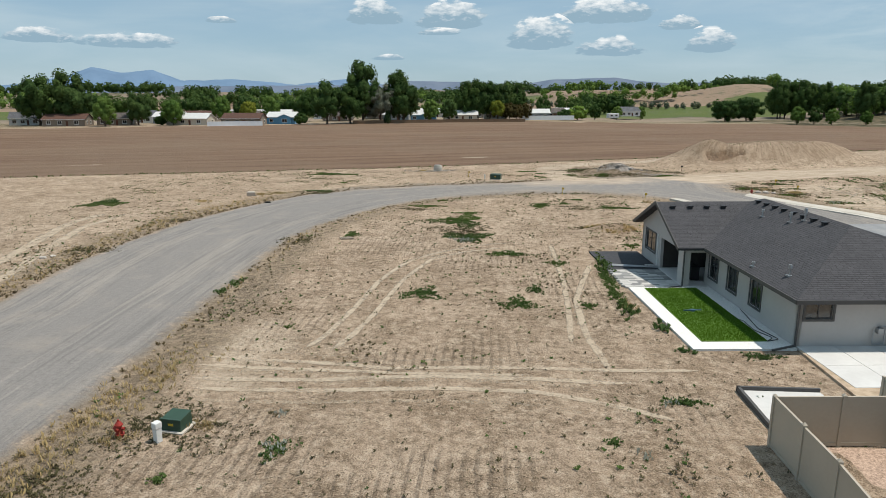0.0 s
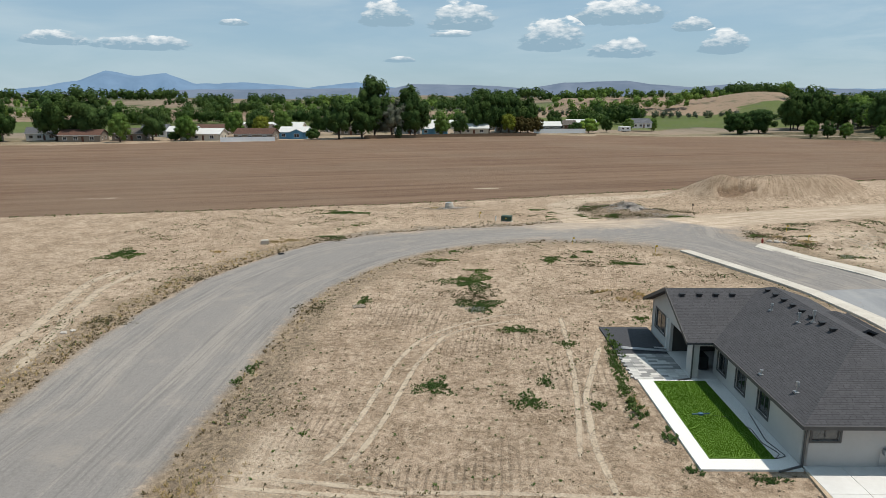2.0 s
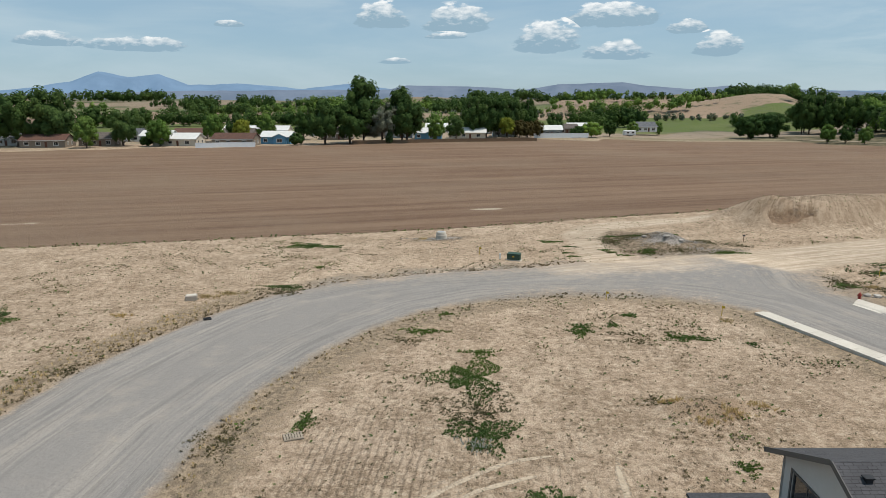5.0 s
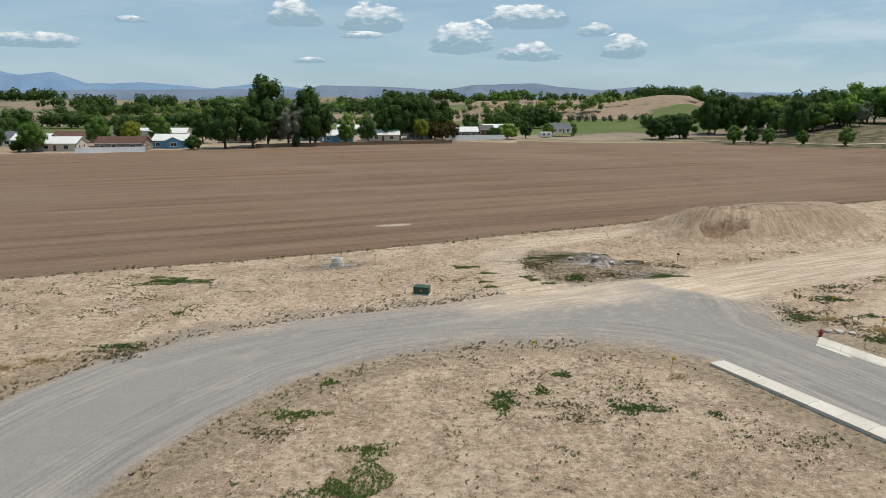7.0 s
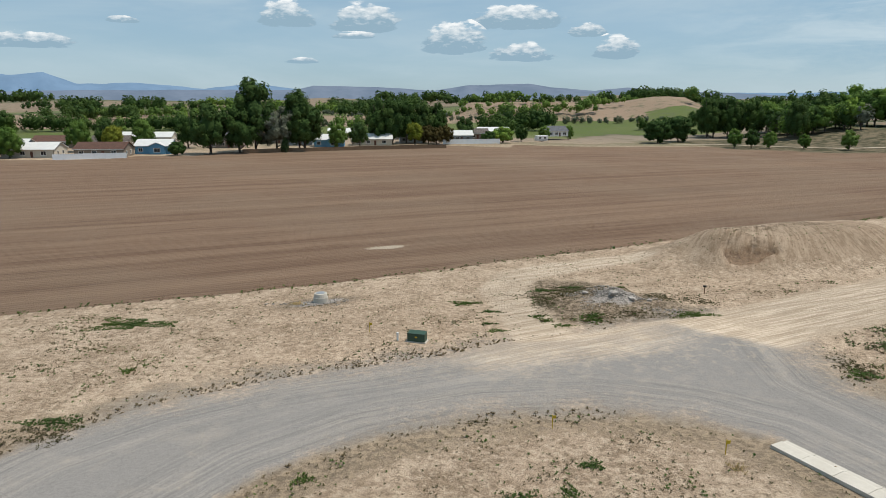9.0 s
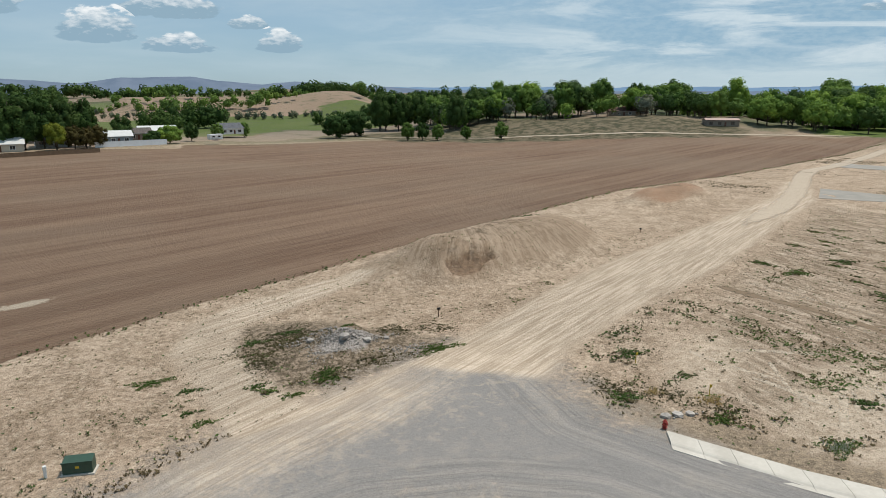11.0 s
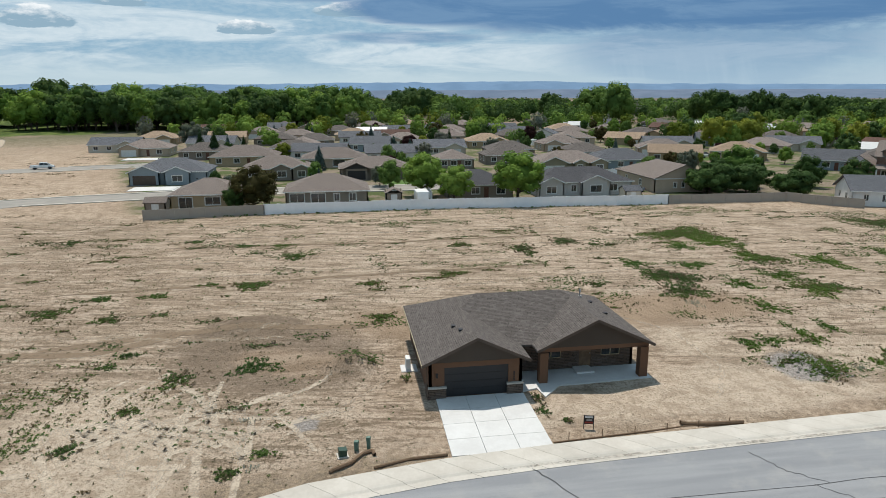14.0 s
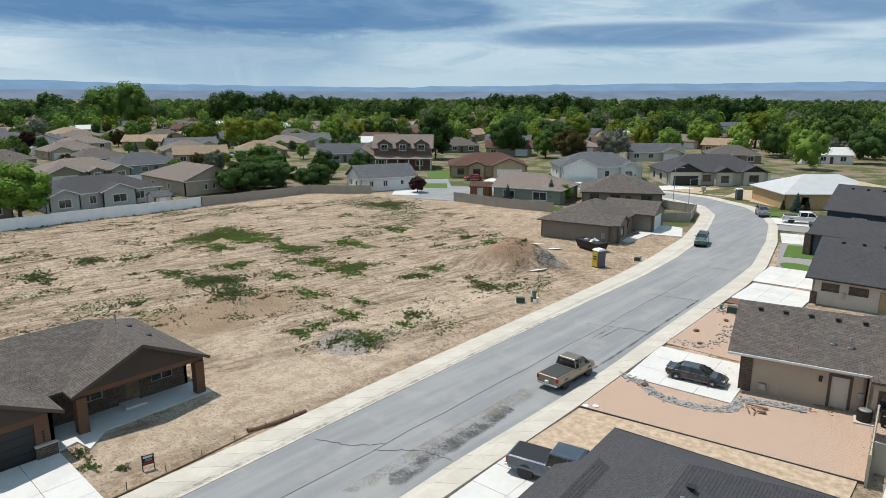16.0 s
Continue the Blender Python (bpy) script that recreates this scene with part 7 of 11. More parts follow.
def leaf_cloud(rng, n, rx, rz, cz, leaf, shape="round", clusters=16):
    """A crown: lumps of foliage over an uneven dome, each covered with small three-cornered sprays."""
    k = clusters
    i = np.arange(k) + 0.5
    up = 1 - 1.86 * i / k
    turn = i * 2.39996 + rng.rand() * 6.283
    d = np.stack([np.cos(turn) * np.sqrt(1 - up * up), np.sin(turn) * np.sqrt(1 - up * up), up], 1) + rng.normal(size=(k, 3)) * 0.13
    d /= np.linalg.norm(d, axis=1, keepdims=True)
    size = (1.35 / math.sqrt(k)) * rng.uniform(0.75, 1.35, (k, 1))
    c = d * (1 - size * 0.75) * rng.uniform(0.82, 1.1, (k, 1))
    if shape == "cone":
        h = (i[:, None] / k) ** 0.8
        a = i[:, None] * 2.39996
        size = 0.36 * (1.06 - h) * rng.uniform(0.8, 1.2, (k, 1)) + 0.06
        r = (1 - h) * 0.72
        c = np.concatenate([np.cos(a) * r, np.sin(a) * r, h * 2 - 1], 1)
        d = np.concatenate([np.cos(a), np.sin(a), 0.3 + 0 * a], 1)
    elif shape == "tall":
        c[:, :2] *= (1.0 - 0.12 * np.clip(c[:, 2:], 0, 1)) * (1.0 - 0.25 * np.clip(-c[:, 2:], 0, 1))
    else:
        c[:, 2] = np.where(c[:, 2] < 0, c[:, 2] * 0.95, c[:, 2])
    m = int(n * 1.75) + 8
    pick = rng.choice(k, m, p=(size[:, 0] ** 2) / np.sum(size ** 2))
    e = rng.normal(size=(m, 3))
    e /= np.linalg.norm(e, axis=1, keepdims=True)
    e = e + d[pick] * 0.45
    e /= np.linalg.norm(e, axis=1, keepdims=True)
    pts = c[pick] + e * size[pick] * rng.uniform(0.78, 1.12, (m, 1))
    gap = np.linalg.norm(pts[:, None] - c[None], axis=2) / size[:, 0]
    gap[np.arange(m), pick] = 9
    keep = np.nonzero(gap.min(1) > 0.78)[0][:n]
    pts, e, pick = pts[keep], e[keep], pick[keep]
    scale = np.array((rx, rx, rz))
    nrm = e * 0.9 + d[pick] * 0.3 + rng.normal(size=e.shape) * 0.33 + (0, 0, 0.12)
    nrm /= np.linalg.norm(nrm, axis=1, keepdims=True)
    pts = pts * scale + (0, 0, cz)
    s = np.cross(nrm, rng.normal(size=nrm.shape))
    s /= np.linalg.norm(s, axis=1, keepdims=True) + 1e-9
    u = np.cross(nrm, s)
    w_ = leaf * rng.uniform(0.7, 1.45, (len(pts), 1))
    v = np.stack([pts + s * w_, pts - s * w_ * 0.5 + u * w_ * 0.87, pts - s * w_ * 0.5 - u * w_ * 0.87], 1).reshape(-1, 3)
    vs, fs, at = [v], [np.arange(len(v)).reshape(-1, 3)], len(v)
    if shape == "cone":
        cores = [((0, 0, cz - 0.3 * rz), scale * (0.55, 0.55, 0.6)), ((0, 0, cz + 0.3 * rz), scale * (0.25, 0.25, 0.5))]
    else:
        cores = [((0, 0, cz - 0.05 * rz), scale * 0.66)]
        if n > 500:
            cores += [(c[q] * scale + (0, 0, cz), scale * size[q] * 0.8) for q in range(k)]
    for centre, radii in cores:
        bv, bf = ball(rng, centre, radii)
        vs.append(bv)
        fs.append(bf + at)
        at += 12
    return np.concatenate(vs), np.concatenate(fs)


def tree(name, seed, h, rx, mat, label, n=1500, leaf=0.28, shape="round", stem=0.25, group="trees", category="tree"):
    """A tree at the origin: tapered trunk with limbs, and a crown of leaf clumps."""
    rng = np.random.RandomState(seed)
    t = thing(name, 0, 0, 0, 0, label, category, group)
    base = h * stem
    rz, cz = (h - base) / 2, (h + base) / 2
    mb = MB()
    r0 = 0.035 * h if shape != "tall" else 0.022 * h
    lean = Vector((rng.normal() * 0.03 * h, rng.normal() * 0.03 * h, 0))
    top = Vector((lean.x, lean.y, cz))
    mb.cyl((0, 0, -0.2), Vector((0, 0, base)) + lean * 0.4, r0, r0 * 0.75, 8)
    mb.cyl(Vector((0, 0, base)) + lean * 0.4, top, r0 * 0.75, r0 * 0.3, 7)
    for k in range(7 if shape != "cone" else 0):
        a = k * 2.4 + rng.rand()
        z = base * 0.9 + (cz - base * 0.9) * rng.rand()
        st = Vector((lean.x * z / cz, lean.y * z / cz, z))
        reach = rx * rng.uniform(0.45, 0.8)
        en = st + Vector((math.cos(a) * reach, math.sin(a) * reach, reach * (0.7 if shape != "tall" else 2.0)))
        mid = st.lerp(en, 0.5) + Vector((0, 0, -0.05 * reach))
        mb.cyl(st, mid, r0 * 0.38, r0 * 0.26, 5).cyl(mid, en, r0 * 0.26, r0 * 0.08, 5)
    part("trunk", mb, BARK, t, smooth=True)
    v, f = leaf_cloud(rng, n, rx, rz, cz, leaf, shape, {"round": 26, "tall": 30, "cone": 34}[shape])
    ob = new("crown", big_mesh("crown", v, f, mat))
    ob.parent = t
    return t


TG = "trees of the neighbourhood"
TREES = {
    "broad": tree("tree", 1, 9, 3.9, L_BRIGHT, "leafy bright green shade tree", 2500, 0.19, stem=0.12, group=TG),
    "round": tree("tree", 2, 8, 3.3, L_MID, "rounded mid-green garden tree", 2500, 0.17, stem=0.07, group=TG),
    "deep": tree("tree", 3, 10, 3.8, L_DEEP, "dark green spreading tree", 2500, 0.21, stem=0.03, group=TG),
    "tall": tree("tree", 4, 15, 4.7, L_DEEP, "tall dark green cottonwood tree", 2500, 0.32, "tall", 0.04, TG),
    "lime": tree("tree", 5, 8, 3.2, L_LIME, "yellow-green young garden tree", 2500, 0.17, stem=0.14, group=TG),
    "olive": tree("tree", 6, 7, 3.2, L_OLIVE, "silvery grey-green Russian olive tree", 2500, 0.15, stem=0.08, group=TG),
    "plum": tree("tree", 7, 6, 2.6, L_PLUM, "dark purple leaved plum tree", 2500, 0.15, stem=0.15, group=TG),
    "spruce": tree("tree", 8, 9, 2.1, L_SPRUCE, "blue-green pointed spruce tree", 2000, 0.19, "cone", 0.04, TG),
    "pine": tree("tree", 9, 10, 2.2, L_DARK, "dark green pointed conifer tree", 2000, 0.21, "cone", 0.05, TG),
    "bronze": tree("tree", 10, 8, 3.6, L_RUST, "bronze-green crab apple tree", 2500, 0.17, stem=0.05, group=TG),
    "mid2": tree("tree", 11, 11, 4.6, L_MID, "broad spreading green cottonwood tree", 2500, 0.23, stem=0.05, group=TG),
    "bush": tree("bush", 12, 5, 3.2, L_DEEP, "dense dark green bush", 2500, 0.19, stem=0.02, group=TG, category="bush"),
    "brightbush": tree("bush", 13, 4.5, 3.4, L_BRIGHT, "round bright green bush", 2500, 0.18, stem=0.02, group=TG, category="bush"),
}
placed = set()


def plant(kind, x, y, h, seed=None, wide=1.0):
    ob = TREES[kind]
    base = {"broad": 9, "round": 8, "deep": 10, "tall": 15, "lime": 8, "olive": 7, "plum": 6, "spruce": 9, "pine": 10, "bronze": 8, "mid2": 11, "bush": 5, "brightbush": 4.5}[kind]
    s = h / base
    turn = (x * 37.7 + y * 13.3) % 360
    m = pose(x, y, float(height(x, y)) - 0.05, 0, 0, turn) @ Matrix.Diagonal((s * wide, s * wide, s, 1))
    if kind in placed:
        copy_thing(ob, m @ Matrix.Diagonal((*(1 / v for v in ob.scale), 1)))
    else:
        ob.matrix_basis = m
        placed.add(kind)


NEAR_TREES = [("bronze", 129.4, 100.8, 8), ("deep", 130, 104.5, 4.5), ("broad", 141.0, 69.3, 8.6), ("broad", 131.5, 64.5, 7.0), ("broad", 129.2, 52.8, 9.6), ("bush", 133.5, 11.2, 6.6), ("round", 143, -1, 9), ("bush", 134, 2.8, 6.2), ("bush", 128, -3.5, 5.5), ("deep", 140, 6, 7), ("plum", 150, 14, 4.0),
              ("spruce", 192.2, 91.1, 6.5), ("lime", 222, 102.9, 5.5), ("spruce", 227, 68, 7), ("spruce", 224, 63, 6), ("pine", 235, 130, 9), ("pine", 231, 125, 9), ("broad", 268, 111, 7), ("olive", 275, 140, 10), ("plum", 250, 60, 6), ("round", 180, 95, 4)]
NEAR_TREES += [("spruce", 78.5, -20.7, 4.5), ("spruce", 85, -15.8, 3.5), ("round", 77.3, -23.7, 3.5), ("plum", 107, -14, 3.5), ("spruce", 41.4, -41.5, 3.4), ("pine", 44, -43, 1.8), ("pine", 40.6, -45.3, 2.2), ("deep", 131, -20, 7), ("deep", 140, -16, 7), ("plum", 122, -22, 4),
               ("tall", 155, -72, 15), ("deep", 145, -98, 13), ("round", 131, -99, 9), ("bronze", 120, -96, 10), ("lime", 246, -104, 11), ("lime", 150, -150, 12), ("broad", 76, -164, 10), ("lime", 94, -190, 14), ("olive", 60, -150, 8), ("olive", 110, -105, 10)]
for row in NEAR_TREES:
    plant(*row, wide=1.2)
NORTH_A = [("deep", -190, 295, 21), ("deep", -178, 300, 23), ("round", -158, 290, 12), ("deep", -150, 302, 14), ("deep", -212, 290, 18), ("mid2", -134, 300, 11), ("round", -125, 330, 12), ("deep", -118, 340, 13), ("lime", -112, 330, 10), ("round", -106, 345, 12), ("deep", -90, 350, 13), ("deep", -72, 318, 19), ("deep", -62, 322, 17), ("tall", -58, 330, 27), ("olive", -50, 330, 17), ("tall", -42, 334, 23), ("deep", -40, 333, 20), ("round", -28, 345, 10)]
NORTH_B = [("tall", -12, 372, 19), ("tall", -6, 374, 20), ("tall", 0, 378, 19), ("tall", 8, 380, 19), ("tall", 14, 382, 18), ("lime", 4, 366, 10), ("bronze", 10, 368, 9), ("bronze", 14, 371, 8), ("bronze", 18, 374, 9), ("brightbush", 48, 400, 8), ("bush", 40, 392, 6), ("bush", 133, 416, 12), ("bush", 149, 428, 14), ("tall", 182, 466, 23), ("tall", 188, 470, 24), ("tall", 194, 464, 23), ("tall", 200, 468, 22), ("tall", 207, 460, 21), ("round", 156, 378, 9), ("deep", 165, 379, 9), ("round", 171, 374, 8)]
NORTH_C = [("tall", 213, 425, 20), ("round", 186, 371, 7), ("round", 201, 361, 9), ("mid2", 222, 432, 15), ("deep", 60, 415, 9), ("round", 75, 430, 8), ("round", 92, 445, 8), ("mid2", -230, 300, 19), ("deep", -245, 285, 20), ("deep", -20, 355, 11), ("deep", -170, 345, 14), ("bush", -82, 312, 5), ("bush", -140, 301, 4), ("pine", -46, 326, 8), ("deep", 30, 410, 12), ("bush", -204, 278, 4)]
for row in NORTH_A + NORTH_B + NORTH_C:
    plant(*row)

# trees between the houses, and the belt at the end of the field
rng = np.random.RandomState(77)
taken = [(x, y) for x, y, *_ in SPOTS_A + SPOTS_B + SPOTS_C + SPOTS_D] + [(x, y) for _, x, y, _ in FRONT_ROW] + OUTER
taken = np.array([(x + 6 * math.cos(0.1), y) for x, y in taken])
count = 0
while count < 130:
    x, y = rng.uniform(150, 400), rng.uniform(-130, 165)
    if y > 95 + 0.2 * (x - 150) + 20 or np.min(np.hypot(taken[:, 0] - x, taken[:, 1] - y)) < 10 or y < -0.9 * (x - 60) + 60 and x < 160:
        continue
    kind = ["round", "deep", "broad", "spruce", "lime", "pine", "olive", "plum", "bronze", "mid2"][rng.choice(10, p=[.2, .22, .12, .1, .07, .08, .06, .05, .04, .06])]
    plant(kind, x, y, rng.uniform(3.5, 6.5) * (1.0 if x < 260 else 1.3))
    count += 1
def far_woods(name, spots, mat, label, seed, cover=1.0, stem=0.04):
    """Woods too far to tell the trees apart: crown by crown, in one mesh; sprays grow with distance."""
    rng = np.random.RandomState(seed)
    vs, fs, at = [], [], 0
    spots = np.array(spots)
    lie = height(spots[:, 0], spots[:, 1])
    for (x, y, h), z in zip(spots, lie):
        rx, rz, cz = h * rng.uniform(0.36, 0.52), h * (1 - stem) / 2, h * (1 + stem) / 2
        leaf = min(max(0.00145 * math.hypot(x - 10, y - 80), 0.2), 1.6)
        n = int(cover * 4.6 * rx * rz / leaf ** 2)
        v, f = leaf_cloud(rng, min(n, 900), rx, rz, cz, leaf, "tall" if rx < h * 0.4 else "round", 7 if n < 150 else 12 if n < 420 else 18)
        v = v + (x, y, z)
        vs.append(v)
        fs.append(f + at)
        at += len(v)
    tagged(new(name, big_mesh(name, np.concatenate(vs), np.concatenate(fs), mat)), label, "woods", kind="stuff")
    if stem > 0.1:
        mb = MB()
        for (x, y, h), z in zip(spots, lie):
            lean = Vector((rng.normal() * 0.04 * h, rng.normal() * 0.04 * h, 0))
            mb.cyl((x, y, z - 0.3), Vector((x, y, z + h * 0.5)) + lean, 0.026 * h, 0.012 * h, 6, False)
            for j in range(3):
                a = j * 2.1 + rng.rand()
                mb.cyl((x, y, z + h * 0.1), (x + math.cos(a) * h * 0.2, y + math.sin(a) * h * 0.2, z + h * 0.42), 0.014 * h, 0.008 * h, 5, False)
        tagged(mb.obj("tree_trunks", BARK), "grey-brown trunks of the cottonwoods", "trunks", kind="stuff")


def sector(n, a0, a1, r0, r1, h0, h1, seed, power=0.7):
    rng = np.random.RandomState(seed)
    a = np.radians(rng.uniform(a0, a1, n))
    r = r0 + (r1 - r0) * rng.rand(n) ** power
    return [(30 + q * math.sin(b), 80 + q * math.cos(b), rng.uniform(h0, h1)) for q, b in zip(r, a)]


def hedgerows(count, seed, a0, a1, r0, r1, h0, h1):
    """Uneven rows and thickets of trees along the edges of far fields."""
    rng = np.random.RandomState(seed)
    out = []
    for k in range(count):
        a, r = radians(rng.uniform(a0, a1)), r0 + (r1 - r0) * rng.rand()
        cx, cy = 30 + r * math.sin(a), 80 + r * math.cos(a)
        turn, n, gap = rng.normal(0.33, 0.18), rng.randint(6, 30), rng.uniform(3.0, 5.5)
        hh = rng.uniform(h0, h1)
        for j in range(n):
            s = (j - n / 2) * gap
            out.append((cx + s * math.cos(turn) + rng.normal() * 2, cy + s * math.sin(turn) + rng.normal() * 3, hh * rng.uniform(0.5, 1.25)))
    return out


far_woods("far_woods", sector(1350, 70, 180, 430, 1700, 8, 15, 1, 0.8), L_DEEP, "dark green woods spreading to the horizon", 101)
far_woods("far_woods", sector(1000, 70, 180, 380, 1500, 8, 14, 2, 0.8), L_MID, "mid-green woods beyond the roofs", 102)
far_woods("far_woods", sector(380, 72, 180, 260, 1000, 6, 11, 3), L_BRIGHT, "bright green trees scattered in the woods", 113)
far_woods("far_woods", sector(200, 72, 180, 260, 1000, 6, 11, 13), L_LIME, "yellow-green trees scattered in the woods", 103)
far_woods("far_woods", sector(120, 72, 178, 300, 1000, 7, 13, 4), L_OLIVE, "silvery trees scattered in the woods", 104)
far_woods("far_woods", sector(420, 48, 80, 400, 900, 9, 17, 5), L_MID, "green cottonwood belt beyond the field", 105)
far_woods("far_woods", sector(260, 36, 70, 520, 1200, 8, 15, 6), L_DEEP, "dark trees on the low hills", 106)
far_woods("far_woods", hedgerows(34, 7, -48, 34, 440, 1000, 6, 14), L_DEEP, "dark trees in rows on the northern slopes", 107)
far_woods("far_woods", hedgerows(20, 17, -48, 34, 410, 800, 5, 11), L_MID, "mid-green thickets on the northern slopes", 114)
far_woods("far_woods", hedgerows(12, 8, -45, 34, 430, 700, 3, 6), L_OLIVE, "grey-green brush beyond the field", 108)
far_woods("far_woods", hedgerows(9, 9, -4, 30, 900, 1080, 9, 17), L_DEEP, "dark trees on the hill crest", 109)
far_woods("far_woods", hedgerows(9, 27, 60, 114, 470, 700, 17, 24), L_DEEP, "tall dark cottonwoods standing over the woods", 115)
far_woods("far_woods", hedgerows(9, 28, 58, 114, 450, 680, 16, 23), L_MID, "tall green cottonwoods standing over the woods", 116)
far_woods("far_woods", hedgerows(8, 29, 112, 178, 480, 750, 14, 20), L_DEEP, "tall dark trees standing over the far roofs", 117)


def between_roofs(n, seed, r0, r1, h0, h1, a0=80):
    """Garden trees in the gaps between the far houses."""
    return [p for p in sector(n, a0, 178, r0, r1, h0, h1, seed, 0.6) if np.min(np.hypot(taken[:, 0] - p[0], taken[:, 1] - p[1])) > 13 and not (p[0] < 110 and p[1] > -90)]


far_woods("far_woods", between_roofs(150, 41, 240, 440, 3, 5.5), L_DEEP, "dark garden trees between the far roofs", 118)
far_woods("far_woods", between_roofs(150, 42, 230, 430, 3, 5.5), L_MID, "mid-green garden trees between the far roofs", 119)
far_woods("far_woods", between_roofs(130, 43, 215, 340, 8, 13, 118), L_DEEP, "tall dark garden trees behind the houses", 120)
far_woods("far_woods", between_roofs(60, 44, 200, 330, 7, 12, 118), L_BRIGHT, "bright green garden trees behind the houses", 121)
far_woods("far_woods", between_roofs(34, 45, 200, 330, 7, 12, 118), L_LIME, "yellow-green garden trees behind the houses", 122)
belt = {0: [], 1: [], 2: [], 3: []}


def row_of_trees(count, p, q, wide, h0, h1, shares):
    for k in range(count):
        u = rng.rand()
        x, y = p[0] + (q[0] - p[0]) * u + rng.normal() * wide, p[1] + (q[1] - p[1]) * u + rng.normal() * wide
        if math.hypot(x - 312, y - 316) > 20:
            belt[rng.choice(4, p=shares)].append((x, y, rng.uniform(h0, h1)))


row_of_trees(16, (330, 318), (366, 268), 7, 12, 18, [.55, .4, .05, 0])
row_of_trees(26, (392, 295), (432, 212), 8, 14, 20, [.6, .3, .1, 0])
row_of_trees(46, (378, 352), (462, 250), 12, 16, 25, [.4, .1, .5, 0])
row_of_trees(48, (205, 452), (348, 356), 11, 9, 17, [.45, .1, .25, .2])
row_of_trees(34, (230, 475), (380, 390), 14, 15, 24, [.35, .1, .55, 0])
row_of_trees(70, (405, 240), (440, 95), 11, 14, 23, [.6, .2, .2, 0])
row_of_trees(36, (440, 220), (475, 90), 12, 18, 26, [.3, .1, .6, 0])
for kind_, mat_, lab_ in ((0, L_MID, "mid-green cottonwoods at the end of the field"), (1, L_BRIGHT, "bright green cottonwoods at the end of the field"), (2, L_DEEP, "dark green trees at the end of the field"), (3, L_OLIVE, "silvery olive trees on the scrub slope")):
    far_woods("tree_belt", belt[kind_], mat_, lab_, 110 + kind_, 1.0, 0.14)

# ---- vehicles ----
def wheel(parent, x, y, r, wide, rim=None):
    s = 1 if y > 0 else -1
    tyre = part("wheel", MB().cyl((x, y - s * wide, r), (x, y, r), r, n=18).cyl((x, y, r), (x, y + s * 0.015, r), r * 0.97, r * 0.85, 18), TYRE, parent, "black rubber tyre", smooth=False)
    m = MB().cyl((x, y + s * 0.012, r), (x, y + s * 0.03, r), r * 0.62, r * 0.55, 12)
    for k in range(5):
        a = k * 1.2566
        m.beam((x, y + s * 0.035, r), (x + math.cos(a) * r * 0.55, y + s * 0.035, r + math.sin(a) * r * 0.55), 0.03, 0.05)
    part("rim", m, rim or RIM, tyre)


def body_loft(stations, half):
    """Body from stations (x, low z, waist z, top z, half width factor at waist, at top)."""
    rings = []
    for x, lo, wa, to, fw, ft in stations:
        a, b = half * fw, half * ft
        rings.append([(x, -a * 0.93, lo), (x, -a, (lo + wa) / 2), (x, -a * 0.97, wa), (x, -b, to - 0.05), (x, -b * 0.86, to), (x, b * 0.86, to), (x, b, to - 0.05), (x, a * 0.97, wa), (x, a, (lo + wa) / 2), (x, a * 0.93, lo)])
    return MB().loft(rings)


